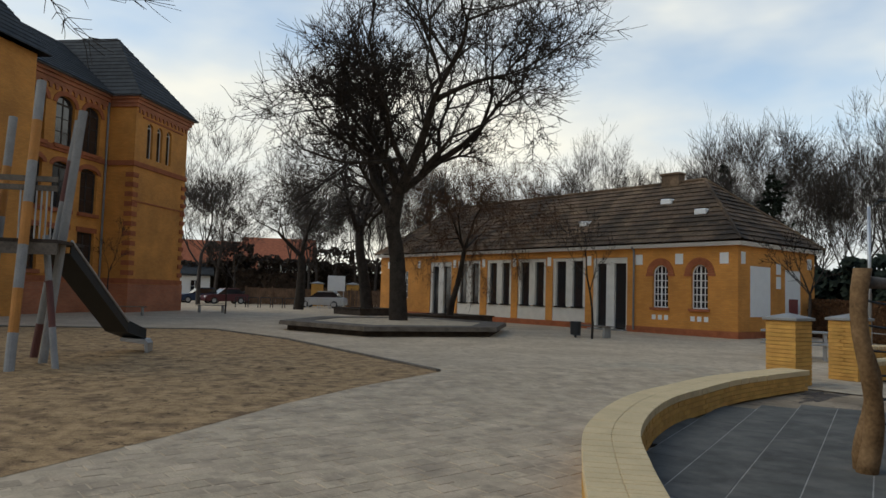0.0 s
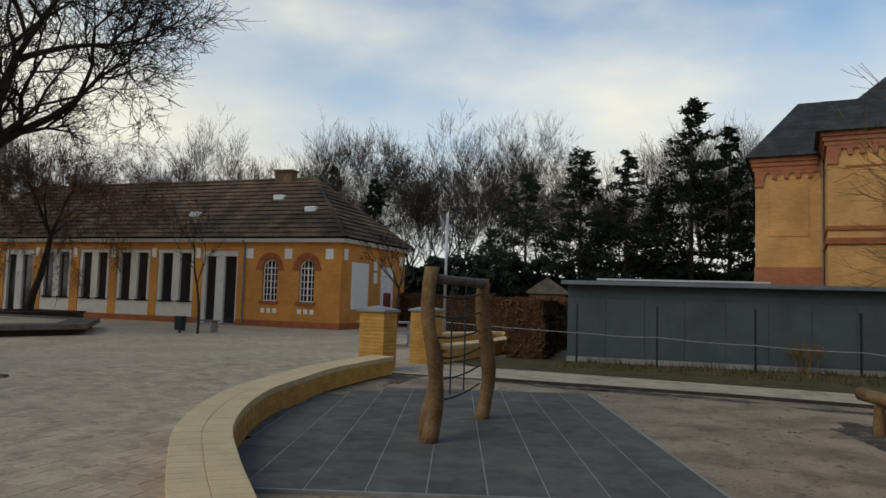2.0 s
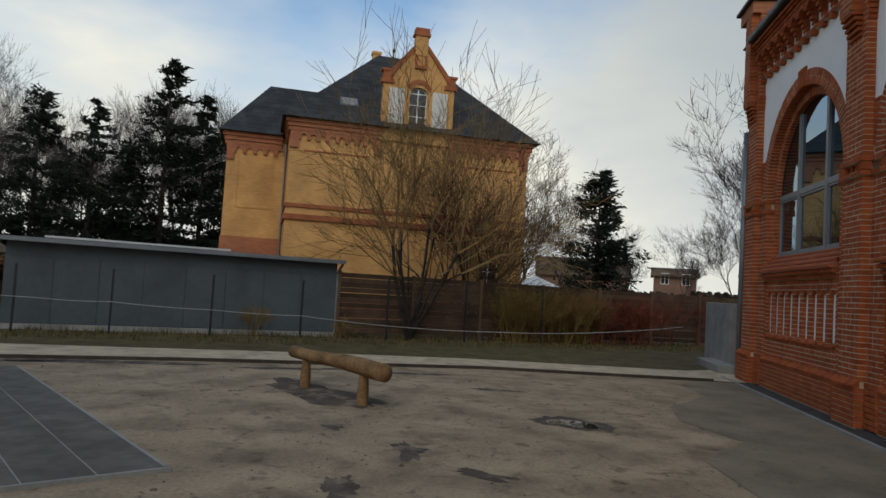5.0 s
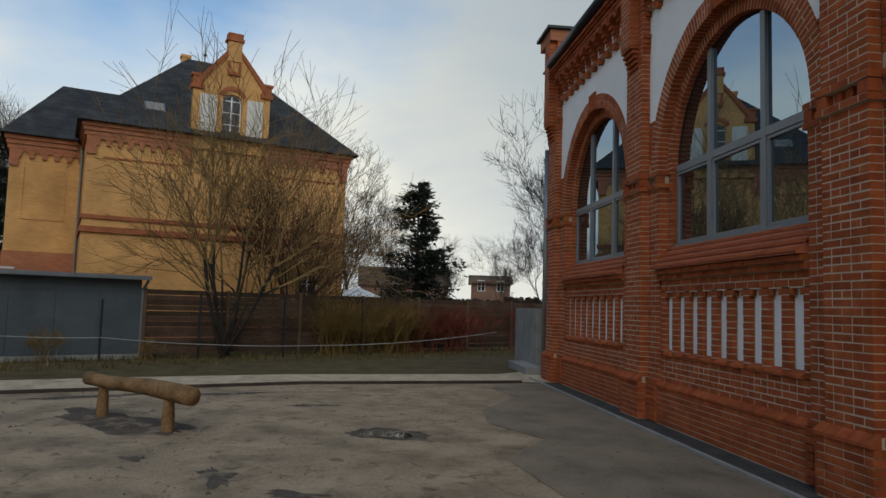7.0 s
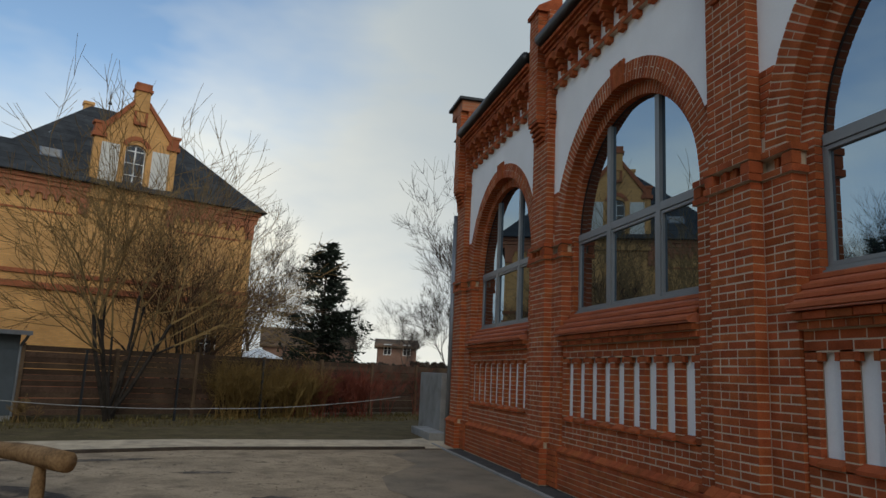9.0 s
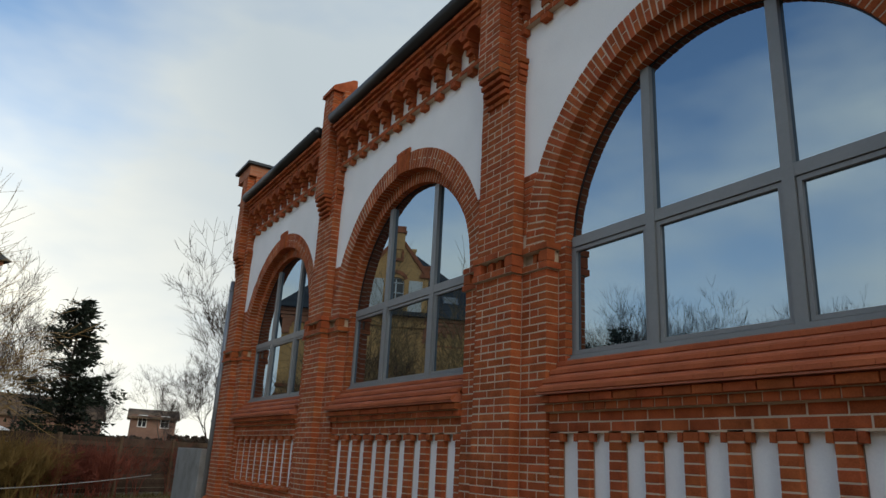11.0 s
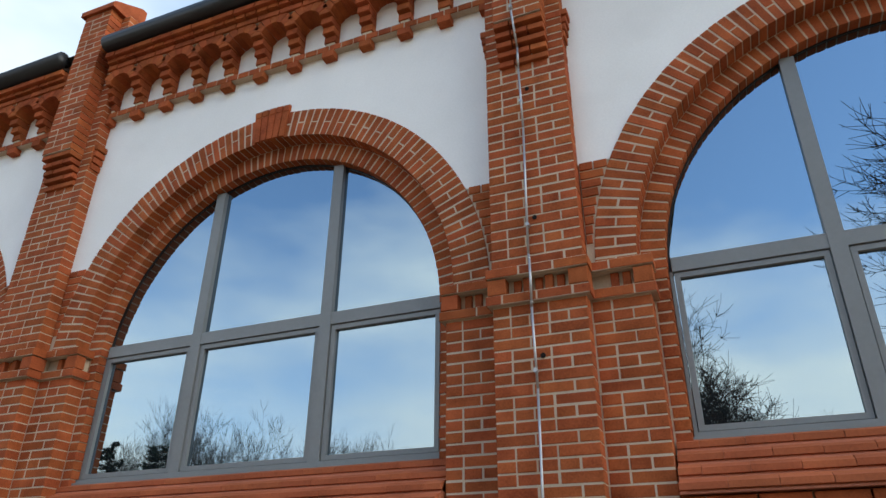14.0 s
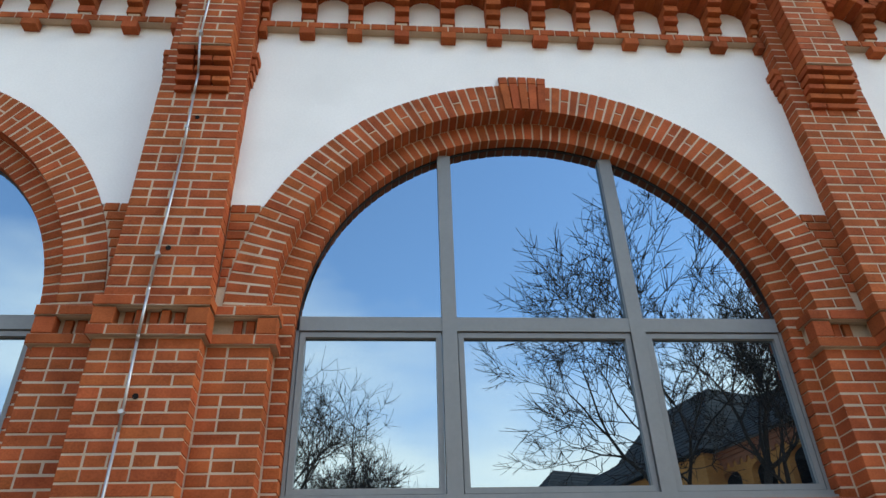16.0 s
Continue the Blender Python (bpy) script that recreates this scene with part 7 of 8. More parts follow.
# white tent roof just over the fence
tent = empty("garden_tent", pose(*on_az(89.6, 40)))
tagged(tent, "white peaked garden tent beyond the fence", "tent")
bm = bmesh.new()
q = [bm.verts.new((x, y, 2.0)) for x, y in ((-1.3, -1.3), (1.3, -1.3), (1.3, 1.3), (-1.3, 1.3))]
t = bm.verts.new((0, 0, 2.55))
for i in range(4):
    bm.faces.new((q[i], q[(i + 1) % 4], t))
part("canopy", bm, M_WHITE, tent)
for x in (-1.25, 1.25):
    for y in (-1.25, 1.25):
        bm = bmesh.new()
        cylinder(bm, (x, y, -0.05), (x, y, 2.0), 0.03, sides=8)
        part("pole", bm, M_STEEL, tent)
# bicycle stands, back fence, notice board
for i in range(9):
    h = empty("bicycle_stand", pose(-6.2 + i * 0.95, 58.5 + 0.25 * i, 0, 0, 0, 20))
    tagged(h, "bent steel tube bicycle stand", "stand", "bicycle stands")
    bm = bmesh.new()
    for p, q in (((-0.4, 0, -0.05), (-0.4, 0, 0.8)), ((0.4, 0, -0.05), (0.4, 0, 0.8)), ((-0.4, 0, 0.8), (0.4, 0, 0.8))):
        cylinder(bm, p, q, 0.035, sides=8)
    part("hoop", bm, M_STEEL if i > 4 else M_BLACKMETAL, h)
for i in range(8):
    h = empty("yard_fence", pose(-7 + i * 2.5, 70 - 0.5 * i, 0, 0, 0, -11))
    tagged(h, "brown wooden fence bay at the far edge of the yard", "fence", "bays of the yard fence")
    bm = bmesh.new()
    box(bm, -0.06, 0.06, -0.06, 0.06, -0.05, 1.75)
    part("post", bm, M_FENCEWOOD, h)
    for j in range(8):
        bm = bmesh.new()
        box(bm, 0.07 + j * 0.3, 0.07 + j * 0.3 + 0.28, -0.015, 0.015, 0.05, 1.6)
        part("board", bm, M_FENCEWOOD, h)
board = empty("notice_board", pose(*on_az(1.3, 66), 0, 0, 8))
tagged(board, "white notice board on two posts", "sign")
bm = bmesh.new()
box(bm, -0.8, 0.8, -0.03, 0.03, 1.5, 2.9, bevel=0.01)
part("panel", bm, M_WHITE, board)
for x in (-0.7, 0.7):
    bm = bmesh.new()
    cylinder(bm, (x, 0.06, -0.05), (x, 0.06, 2.8), 0.04, sides=8)
    part("post", bm, M_STEEL, board)
for az in (-0.2, 2.6):
    g = gate_pillar(pose(*on_az(az, 69)))
    g.scale = (1.9, 1.9, 1.7)

# ---- trees ----
def grow(seed, height, trunk_r, levels=5, first=0.3, keep=(0.55, 0.75), forks=(3, 4), spread=38, shrink=0.68, twist=0.35, lift=0.12, twig_r=0.008, side=6, leader=0.0, droop=0.0, fuzz=3):
    """Two lists of tubes, trunk with limbs and fine twigs, of a bare tree standing at the origin."""
    r = random.Random(seed)
    thick, thin = ([], []), ([], [])
    def limb(p, d, length, rad, level):
        steps = 4 if level < 3 else 3
        q, dirn, k = p.copy(), d.copy(), rad
        nodes = [(q.copy(), dirn.copy(), k)]
        for i in range(steps):
            dirn = (dirn + Vector((r.uniform(-1, 1), r.uniform(-1, 1), r.uniform(-0.5, 0.5))) * twist * 0.5 + Vector((0, 0, lift - droop * level / levels))).normalized()
            n = q + dirn * (length / steps)
            k2 = max(twig_r * 0.6, k * (0.86 if level else 0.9))
            out = thick if k > 0.045 else thin
            tube(out[0], out[1], q, n, k, k2, side if k > 0.1 else (5 if k > 0.03 else 3))
            q, k = n, k2
            nodes.append((q.copy(), dirn.copy(), k))
        if level >= levels:
            return
        count = r.randint(*forks)
        base = r.uniform(0, 6.28)
        for i in range(count):
            at = nodes[-1] if i < 2 else nodes[r.randint(1 + 2 * (level == 0), steps)]
            u = at[1].orthogonal().normalized()
            u.rotate(Matrix.Rotation(base + i * 6.283 / count + r.uniform(-0.5, 0.5), 3, at[1]))
            a = radians(spread * r.uniform(0.45, 1.2)) * (1 - leader if i == 0 else 1)
            nd = (at[1] * math.cos(a) + u * math.sin(a)).normalized()
            limb(at[0], nd, length * shrink * r.uniform(0.75, 1.2) * (1 + 0.35 * leader if i == 0 else 1), max(twig_r, at[2] * (keep[1] if i == 0 and leader else r.uniform(*keep))), level + 1)
        if level >= 2:
            for i in range(fuzz):
                at = nodes[r.randint(1, steps)]
                u = at[1].orthogonal().normalized()
                u.rotate(Matrix.Rotation(r.uniform(0, 6.28), 3, at[1]))
                nd = (at[1] * 0.6 + u * 0.8).normalized()
                q2 = at[0] + nd * length * r.uniform(0.25, 0.5)
                if i % 2 == 0 or fuzz < 6:
                    tube(thin[0], thin[1], at[0], q2, twig_r * 1.1, twig_r * 0.6, 3)
    limb(Vector((0, 0, -0.1)), Vector((0, 0, 1)), height * first, trunk_r, 0)
    s = height / max(v.z for v in thick[0] + thin[0])
    for q in (thick[0], thin[0]):
        for v in q:
            v *= s
    return thick, thin


def bare_tree(name, m, label, seed, height, trunk_r, bark=None, twig=None, group="", **kw):
    t = empty(name, m)
    tagged(t, label, "tree", group)
    thick, thin = grow(seed, height, trunk_r, **kw)
    if thick[0]:
        from_lists("trunk", *thick, bark or M_BARK, t, smooth=True)
    from_lists("crown", *thin, twig or M_TWIG, t)
    return t


def on(az, dist, z=0.0):
    a = radians(az)
    return dist * math.sin(a), dist * math.cos(a), z


M_TWIGBROWN = material("rust_brown_twig", (0.085, 0.048, 0.028), 0.95, var=0.2, bump=0)
# the great tree on its deck, and its neighbours
bare_tree("tree", pose(3.5, 31.2, 0.35, 0, 0, 40), "great bare tree with a dark forked trunk on a wooden deck", 11, 17.6, 0.46, levels=6, first=0.31, forks=(4, 5), spread=50, shrink=0.70, twist=0.64, lift=0.07, twig_r=0.013, keep=(0.6, 0.86), leader=0.3, fuzz=8)
bare_tree("tree", pose(-13.6, 16.2, 0, 0, 0, 10), "tall bare tree with a broad crown before the school", 23, 20.5, 0.50, levels=7, first=0.26, forks=(3, 4), spread=40, shrink=0.71, twist=0.5, lift=0.05, twig_r=0.014, keep=(0.6, 0.84), leader=0.3)
bare_tree("tree", pose(6.9, 37.2, 0.3, 0, 0, 80), "bare yard tree with hanging twigs above a square bench", 31, 11.5, 0.20, M_BARK, M_TWIGBROWN, levels=6, first=0.36, forks=(4, 4), spread=55, shrink=0.68, twist=0.35, lift=0.02, twig_r=0.009, droop=0.2, leader=0.5)
bare_tree("tree", pose(3.2, 47.5, 0.3, 0, 0, 200), "bare yard tree above a dark square bench", 37, 15.0, 0.34, M_BARK, M_TWIGFAR, levels=6, first=0.28, forks=(3, 4), spread=42, shrink=0.71, lift=0.06, twig_r=0.013)
bare_tree("tree", pose(-1.6, 56, 0, 0, 0, 120), "bare spreading tree at the far edge of the yard", 41, 13.5, 0.36, M_BARK, M_TWIGFAR, levels=6, first=0.26, forks=(3, 4), spread=50, shrink=0.72, lift=0.02, twig_r=0.014)
# thin young trees
for i, (x, y, h) in enumerate(((10.4, 25.9, 5.2), (13.3, 17.6, 3.6), (-10.0, 36.4, 5.0), (-5.5, 44, 5.0))):
    bare_tree("young_tree", pose(x, y, 0, 0, 0, 70 * i), "thin young bare tree with a slim stem", 50 + i, h, 0.045, levels=4, first=0.42, forks=(3, 4), spread=38, shrink=0.55, lift=0.08, twig_r=0.006, group="young trees")
# tall bare wood behind the outbuilding
master = []
for i in range(4):
    master.append(bare_tree("tree", pose(*on(22 + 8 * i, 72), 0, 0, 50 * i), "tall slender bare tree of the wood", 60 + i, 19.5, 0.20, M_TWIGFAR, M_TWIGFAR, "trees of the wood", levels=6, first=0.27, forks=(3, 5), spread=36, shrink=0.70, twist=0.2, lift=0.11, twig_r=0.012, side=5, leader=0.3, fuzz=1))
wood = random.Random(5)
n_wood = 0
for az in np.arange(-3, 67, 1.55):
    dist = wood.uniform(60, 80)
    if az < 13:
        dist = wood.uniform(78, 100)
    s = wood.uniform(0.82, 1.12) * dist / 72
    if az < 33:
        s *= 0.82
    x, y, _ = on(az + wood.uniform(-0.6, 0.6), dist)
    copy_thing(master[n_wood % 4], pose(x, y, 0, 0, 0, wood.uniform(0, 360)) @ Matrix.Diagonal((s, s, s, 1)))
    n_wood += 1
for az, d, s in ((91.4, 55, 0.55), (96.5, 50, 0.35), (-9.2, 66, 0.95), (-8, 80, 0.9), (-6.5, 75, 0.6), (108, 30, 0.5), (104.5, 34, 0.42), (110, 40, 0.75), (101, 60, 0.4), (106.5, 33, 0.44), (88.8, 60, 0.85)):
    x, y, _ = on(az, d)
    copy_thing(master[n_wood % 4], pose(x, y, 0, 0, 0, wood.uniform(0, 360)) @ Matrix.Diagonal((s * 1.25, s * 1.25, s, 1)))
    n_wood += 1


def conifer(name, m, label, seed, height, radius, tiers=22, gap=0.3, start=0.12, shape=1.0, group=""):
    """A trunk with whorls of drooping boughs, each set with many small needle sprays; loose, with gaps."""
    r = random.Random(seed)
    t = empty(name, m)
    tagged(t, label, "tree", group)
    v, f = [], []
    tube(v, f, Vector((0, 0, -0.1)), Vector((r.uniform(-0.2, 0.2), 0, height * 0.98)), height * 0.016, 0.02, 7)
    nv, nf = [], []
    for i in range(tiers):
        for b in range(r.randint(5, 9)):
            u = start + (1 - start) * (i + r.uniform(-0.9, 0.9)) / tiers
            u = min(0.985, max(start * 0.6, u))
            z = height * u
            reach = radius * min(1.0, 1.5 * (1 - u) ** 0.75) * shape * (1.0 if u > start + 0.1 else 0.75) + 0.15
            a = r.uniform(0, 6.283)
            lobe = noise.noise((math.cos(a) * 0.9 + seed, math.sin(a) * 0.9, z * 0.45))
            if lobe < -0.32 + gap * 0.5 or r.random() < gap * 0.4:
                continue
            ln = reach * (0.85 + 0.75 * lobe) * r.uniform(0.7, 1.1)
            p0 = Vector((0, 0, z))
            p1 = p0 + Vector((math.cos(a) * ln, math.sin(a) * ln, ln * r.uniform(-0.35, 0.45)))
            tube(v, f, p0, p1, 0.03, 0.01, 3)
            n = int(14 + ln * 20)
            for j in range(n):
                s = r.uniform(0.2, 1.0)
                c = p0.lerp(p1, s) + Vector((r.gauss(0, 0.16), r.gauss(0, 0.16), r.gauss(0, 0.09))) * (0.6 + ln * 0.35)
                d = Vector((math.cos(a) + r.gauss(0, 0.7), math.sin(a) + r.gauss(0, 0.7), r.uniform(-0.5, 0.7))).normalized()
                w = d.orthogonal().normalized() * r.uniform(0.07, 0.16) * (height / 14) ** 0.5
                e = d * r.uniform(0.22, 0.5) * (height / 14) ** 0.5
                k = len(nv)
                nv.extend((c - w, c + e * 0.5 + w * 0.3 + Vector((0, 0, 0.05)), c + e, c + w))
                nf.append((k, k + 1, k + 2, k + 3))
    from_lists("trunk", v, f, M_BARK, t)
    from_lists("crown", nv, nf, M_NEEDLE, t)
    return t


CON = [(47.4, 50, 0.181, 3.6), (51.7, 50, 0.216, 2.9), (55.2, 50, 0.213, 2.6), (60.1, 52, 0.287, 3.6), (62.9, 54, 0.24, 2.6), (35.0, 58, 0.166, 1.9), (31.6, 66, 0.181, 2.0), (57.6, 53, 0.165, 2.4), (65.3, 56, 0.21, 2.4), (44.6, 54, 0.10, 2.6), (53.4, 53, 0.13, 2.4)]
for i, (az, d, t, rad) in enumerate(CON):
    x, y, _ = on(az, d)
    conifer("conifer", pose(x, y, 0, 0, 0, 37 * i), "tall dark evergreen conifer of the wood", 80 + i, 1.6 + t * d, rad * 0.92, tiers=24, gap=0.34, start=0.12, shape=1.05, group="conifers of the wood")
cx, cy, _ = on(94.3, 42)
conifer("conifer", pose(cx, cy, 0, 0, 0, 20), "dark bushy evergreen beyond the board fence", 99, 9.0, 2.2, tiers=30, gap=0.12, start=0.06, shape=1.15)


def leaf_mass(name, label, category, cells, mat, seed, size=(0.05, 0.12), core=0.0):
    """Many small leaves spread through boxes (x0, x1, y0, y1, z0, z1, count), denser near their skins."""
    r = random.Random(seed)
    v, f = [], []
    for x0, x1, y0, y1, z0, z1, count, m in cells:
        for i in range(count):
            p = [r.uniform(0, 1) for _ in range(3)]
            ax = r.randint(0, 2)
            p[ax] = r.choice((r.uniform(0, 0.12), r.uniform(0.88, 1.0)))
            bump = 0.12 * noise.noise((p[0] * 5, p[1] * 5 + seed, p[2] * 5))
            c = m @ Vector((x0 + (x1 - x0) * p[0], y0 + (y1 - y0) * (p[1] + bump), z0 + (z1 - z0) * (p[2] + bump * 0.7)))
            d = Vector((r.gauss(0, 1), r.gauss(0, 1), r.gauss(0, 1))).normalized()
            s = r.uniform(*size)
            w = d.orthogonal().normalized() * s * 0.5
            k = len(v)
            v.extend((c - w, c + d * s * 0.5, c + w, c - d * s * 0.5))
            f.append((k, k + 1, k + 2, k + 3))
        if core:
            bm = bmesh.new()
            box(bm, x0 * 0.9, x1 * 0.9, y0 * 0.6, y1 * 0.6, z0, z1 * core, m)
            k = len(v)
            v.extend([q.co.copy() for q in bm.verts])
            bm.verts.index_update()
            f.extend([tuple(k + q.index for q in g.verts) for g in bm.faces])
            bm.free()
    o = from_lists(name, v, f, mat)
    return tagged(o, label, category, kind="stuff")


M_BRUSH = material("dark_winter_brush", (0.045, 0.032, 0.022), 0.95, var=0.3, scale=1, fine=5, bump=0, random_by="island", spread=0.4)
# dark undergrowth of the wood
cells = []
for az in np.arange(31, 76, 2.2):
    x, y, _ = on(az, wood.uniform(50, 56))
    h = wood.uniform(2.6, 4.6)
    cells.append((-2.2, 2.2, -1.5, 1.5, -0.2, h, 1600, pose(x, y, 0, 0, 0, -az)))
leaf_mass("undergrowth", "dark dense evergreen undergrowth below the wood", "bushes", cells, M_NEEDLE, 3, (0.3, 0.75), 0.75)
cells = []
for az in np.arange(-9, 31, 2.0):
    x, y, _ = on(az, wood.uniform(82, 90))
    cells.append((-2.6, 2.6, -1.5, 1.5, -0.2, wood.uniform(4.0, 7.0), 1800, pose(x, y, 0, 0, 0, -az)))
leaf_mass("undergrowth", "brownish undergrowth at the far edge of the yard", "bushes", cells, M_BRUSH, 4, (0.2, 0.5), 0.7)
cells = []
for az in np.arange(86, 116, 2.2):
    x, y, _ = on(az, wood.uniform(58, 66))
    cells.append((-2.2, 2.2, -1.5, 1.5, -0.2, wood.uniform(1.7, 2.5), 700, pose(x, y, 0, 0, 0, -az)))
leaf_mass("undergrowth", "brown winter bushes beyond the board fence", "bushes", cells, M_BRUSH, 6, (0.25, 0.6), 0.75)

M_HEDGECORE = material("brown_hedge_twigs", (0.07, 0.036, 0.018), 0.95, var=0.35, scale=6, fine=35, bump=1.0, bump_dist=0.08)
def tufts():
    """Short dry blades and leaf litter in the grass below the fence."""
    r = random.Random(12)
    line = ((15.3, 12.6), (19.8, 5.9), (24.3, -0.6), (28.0, -6.2))
    v, f = [], []
    for i in range(9000):
        s = r.uniform(0, 2.999)
        (xa, ya), (xb, yb) = line[int(s)], line[int(s) + 1]
        s -= int(s)
        u = 0.15 + 2.5 * r.random() ** 1.6
        x, y = xa + (xb - xa) * s - 0.83 * u, ya + (yb - ya) * s - 0.56 * u
        if noise.noise((x * 1.1, y * 1.1, 2)) < r.uniform(-0.5, 0.3):
            continue
        h, a = r.uniform(0.03, 0.12) * (1.5 if u < 0.6 else 1), r.uniform(0, 6.28)
        w = 0.012
        k = len(v)
        v.extend(((x - w * math.cos(a), y - w * math.sin(a), -0.01), (x + w * math.cos(a), y + w * math.sin(a), -0.01), (x + h * 0.5 * math.sin(a), y - h * 0.5 * math.cos(a), h)))
        f.append((k, k + 1, k + 2))
    o = from_lists("grass_tufts", v, f, material("dry_grass_blade", (0.11, 0.085, 0.032), 0.9, var=0.2, bump=0, random_by="island", spread=0.45))
    tagged(o, "short dry grass blades below the board fence", "grass", kind="stuff")


tufts()
# clipped beech hedge: a dense core of twigs under leaves
def hedge(m, L, W, H, seed, count):
    h = empty("hedge", m)
    tagged(h, "clipped beech hedge with brown winter leaves", "hedge", "beech hedges")
    bm = bmesh.new()
    box(bm, 0.06, L - 0.06, -W / 2 + 0.06, W / 2 - 0.06, 0, H - 0.06)
    part("twig_core", bm, M_HEDGECORE, h)
    o = leaf_mass("leaves", "", "", [(0, L, -W / 2, W / 2, 0.0, H, count, Matrix.Identity(4))], M_HEDGE, seed, (0.05, 0.11))
    o.parent = h
    return h


hedge(pose(14.5, 13.3, 0, 0, 0, 32), 10.2, 1.1, 1.64, 2, 26000)
hedge(pose(23.2, 18.9, 0, 0, 0, 88), 11.5, 1.0, 1.72, 1, 26000)


def thicket(name, m, label, seed, stems, height, width, twig, rad=0.02, lean=0.5, levels=3, group=""):
    """A bush of many stems from one root."""
    r = random.Random(seed)
    t = empty(name, m)
    tagged(t, label, "bush", group)
    sv, sf, tv, tf = [], [], [], []
    for i in range(stems):
        a = r.uniform(0, 6.283)
        l = r.uniform(0.15, lean)
        d = Vector((math.cos(a) * l, math.sin(a) * l, 1)).normalized()
        p = Vector((r.gauss(0, width), r.gauss(0, width * 0.6), -0.05))
        stack = [(p, d, height * r.uniform(0.35, 0.5), rad * r.uniform(0.6, 1.2), 0)]
        while stack:
            q, dr, ln, k, lev = stack.pop()
            for s in range(3):
                dr = (dr + Vector((r.uniform(-1, 1), r.uniform(-1, 1), 0.25)) * 0.14).normalized()
                n = q + dr * ln / 3
                o = (sv, sf) if k > rad * 0.55 else (tv, tf)
                tube(o[0], o[1], q, n, k, k * 0.88, 5 if k > rad * 0.55 else 3)
                q, k = n, k * 0.88
                if lev < levels and (s or lev):
                    for j in range(2 if s == 2 else 1):
                        u = dr.orthogonal().normalized()
                        u.rotate(Matrix.Rotation(r.uniform(0, 6.283), 3, dr))
                        an = radians(r.uniform(16, 42))
                        stack.append((q.copy(), (dr * math.cos(an) + u * math.sin(an)).normalized(), ln * r.uniform(0.5, 0.8), max(0.007 if rad > 0.03 else 0.004, k * 0.62), lev + 1))
    o = from_lists("stem", sv, sf, M_BARK if rad > 0.03 else twig, t)
    if rad < 0.03:
        tagged(o, kind="stuff")
    from_lists("crown", tv, tf, twig, t)
    return t


thicket("bush_tree", pose(20.6, 3.75, 0, 0, 0, 15), "many-stemmed bare tree with yellowish twigs before the fence", 7, 10, 7.6, 0.11, M_TWIGPALE, 0.06, 0.72, 4)
thicket("bush_tree", pose(26.0, 2.55, 0, 0, 0, 70), "dense many-stemmed bare bush with brown twigs before the villa", 12, 15, 6.4, 0.35, M_TWIGBROWN, 0.045, 0.62, 4)
thicket("bush_tree", pose(26.9, 1.75, 0, 0, 0, 130), "dense many-stemmed bare bush with yellowish twigs before the villa", 14, 11, 5.4, 0.35, M_TWIGPALE, 0.045, 0.6, 4)
M_TWIGYEL = material("yellow_green_twig", (0.17, 0.108, 0.036), 0.9, var=0.2, bump=0)
M_TWIGRED = material("red_dogwood_twig", (0.17, 0.048, 0.03), 0.9, var=0.2, bump=0)
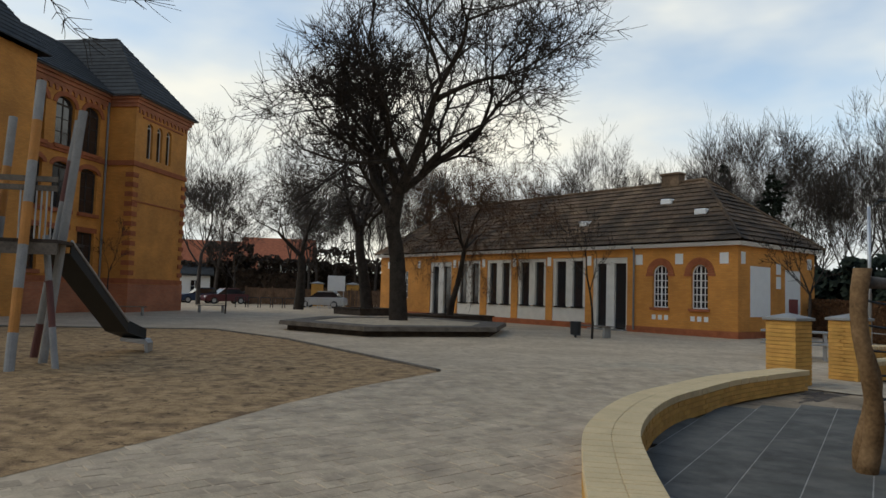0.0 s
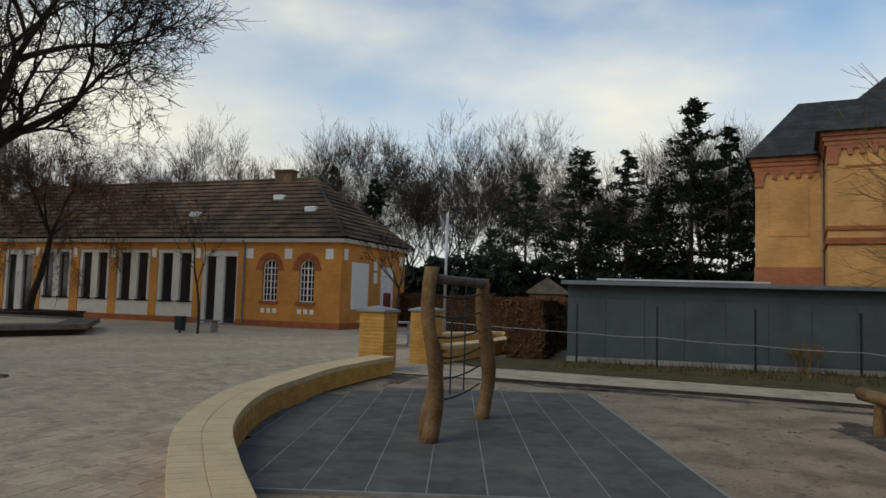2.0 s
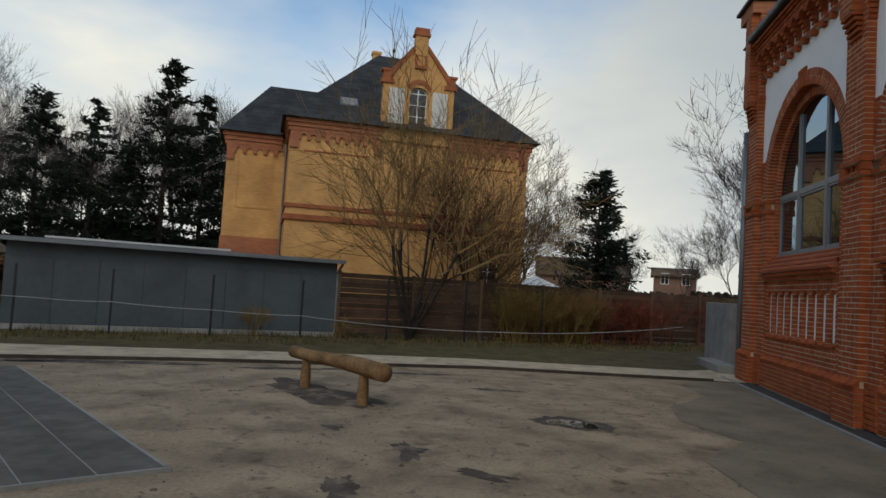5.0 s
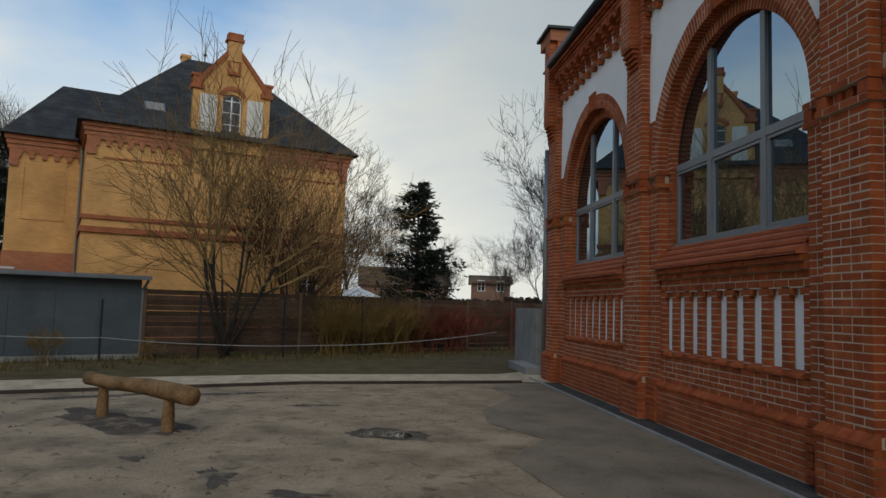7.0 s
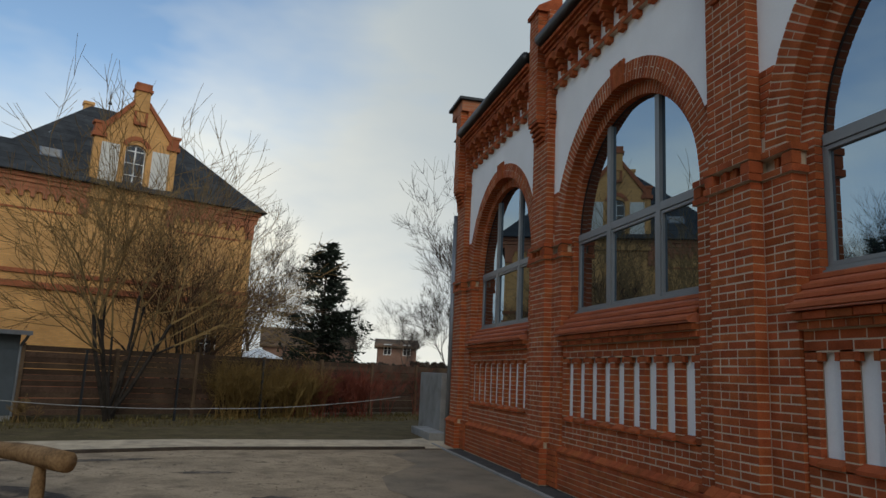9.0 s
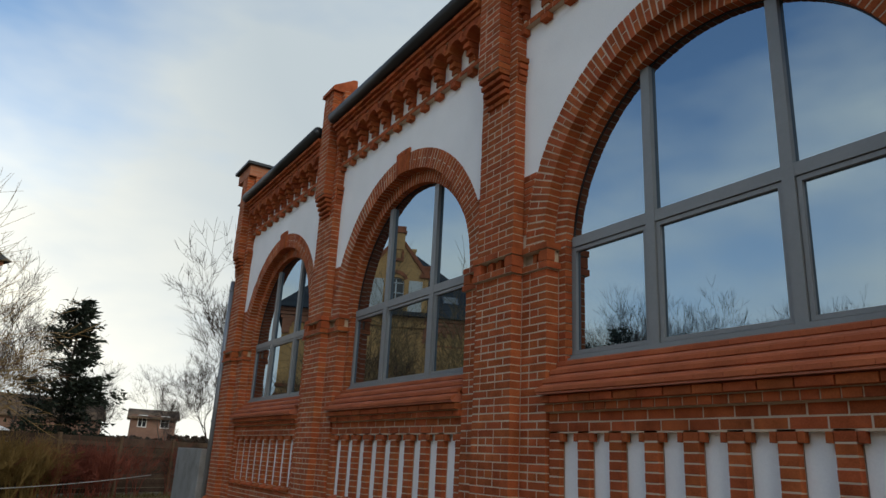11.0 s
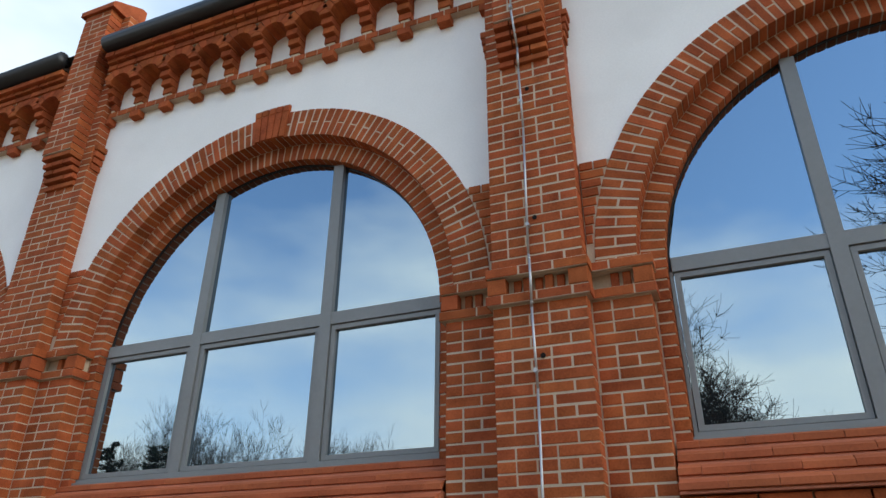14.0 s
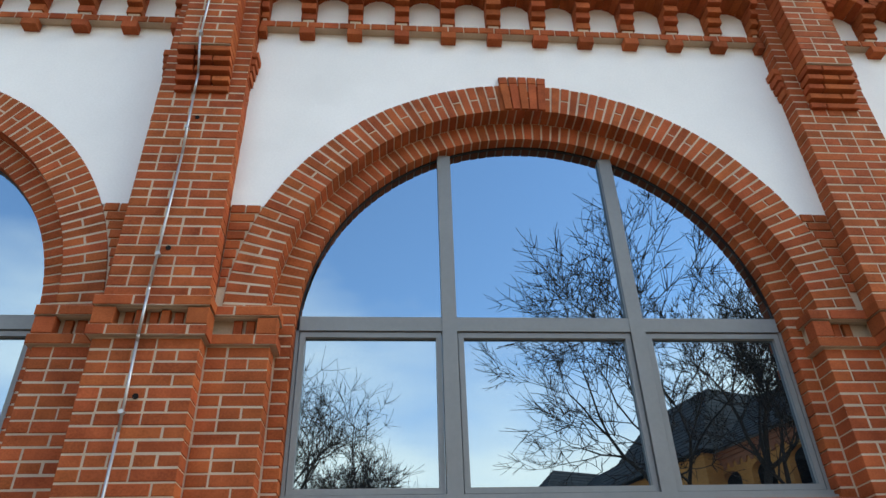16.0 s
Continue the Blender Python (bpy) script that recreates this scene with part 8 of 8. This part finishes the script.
for i, (x, y, mt, lb, hh) in enumerate(((23.45, 0.5, M_TWIGYEL, "bare shrub with yellowish twigs against the fence", 1.7), (23.7, 0.2, M_TWIGYEL, "bare shrub with yellowish twigs against the fence", 1.75), (24.45, -1.2, M_TWIGYEL, "bare shrub with yellowish twigs against the fence", 1.5), (23.2, 0.9, M_TWIGYEL, "bare shrub with yellowish twigs against the fence", 1.7), (24.2, -0.8, M_TWIGYEL, "bare shrub with yellowish twigs against the fence", 1.7), (24.45, -1.2, M_TWIGYEL, "bare shrub with yellowish twigs against the fence", 1.5), (23.2, 0.9, M_TWIGYEL, "bare shrub with yellowish twigs against the fence", 1.7), (24.2, -0.8, M_TWIGYEL, "bare shrub with yellowish twigs against the fence", 1.7), (24.6, -1.8, M_TWIGRED, "bare dogwood shrub with red twigs against the fence", 1.55), (25.6, -3.3, M_TWIGRED, "bare dogwood shrub with red twigs against the fence", 1.55), (25.1, -2.5, M_TWIGRED, "bare dogwood shrub with red twigs against the fence", 1.8), (26.4, -4.5, M_TWIGRED, "bare dogwood shrub with red twigs against the fence", 1.8), (27.3, -5.9, M_TWIGRED, "bare dogwood shrub with red twigs against the fence", 1.8), (17.9, 7.4, M_TWIGYEL, "small dry shrub before the shed", 0.9), (19.3, 5.4, M_TWIGPALE, "small dry shrub before the shed", 0.6))):
    thicket("shrub", pose(x, y, 0, 0, 0, 60 * i), lb, 20 + i, 64 if i < 10 else 9, hh, 0.46 if i < 10 else 0.12, mt, 0.011, 0.5, 3, "shrubs along the fence")

# ---- stone setts of the yard, those nearest as pieces ----
def inside_sand(x, y):
    c = False
    for i in range(len(SAND)):
        (xa, ya), (xb, yb) = SAND[i], SAND[i - 1]
        if (ya > y) != (yb > y) and x < (xb - xa) * (y - ya) / (yb - ya) + xa:
            c = not c
    return c


setts = empty("sett_paving")
tagged(setts, "worn grey-brown stone setts of the yard", "paving", kind="structure")
me_sett = [block_mesh("sett", s, 0.191, 0.03, M_SETT, 0.005) for s in (0.191, 0.186, 0.194)]
sv, sf, n_single = [], [], 0
turn = pose(0, 0, 0, 0, 0, 29.5)
for i in range(-60, 90):
    for j in range(-10, 110):
        p = turn @ Vector((i * 0.2 + (0.1 if j % 2 else 0), j * 0.2, 0))
        if not (-4 < p.x < 9.5 and 4.1 < p.y < 15.5) or inside_sand(p.x - 0.12, p.y) or inside_sand(p.x, p.y + 0.1):
            continue
        k = min(range(len(wall_pts)), key=lambda q: (wall_pts[q] - p).length)
        if wall_dir[k].cross(p - wall_pts[k]).z < 0.32:
            continue
        z = -0.036 + rng.uniform(-0.004, 0.003)
        m = pose(p.x, p.y, z, rng.uniform(-0.5, 0.5), rng.uniform(-0.5, 0.5), 29.5 + rng.uniform(-2.5, 2.5))
        me = me_sett[rng.randint(0, 2)]
        if -1.0 < p.x < 2.4 and 4.9 < p.y < 9.0 and n_single < 300:
            o = new("sett", me)
            o.parent = setts
            o.matrix_basis = m
            n_single += 1
        else:
            k = len(sv)
            sv.extend([m @ x.co for x in me.vertices])
            sf.extend([tuple(k + t for t in q.vertices) for q in me.polygons])
tagged(from_lists("sett_field", sv, sf, M_SETTS, setts, "stone setts further off"), kind="stuff")
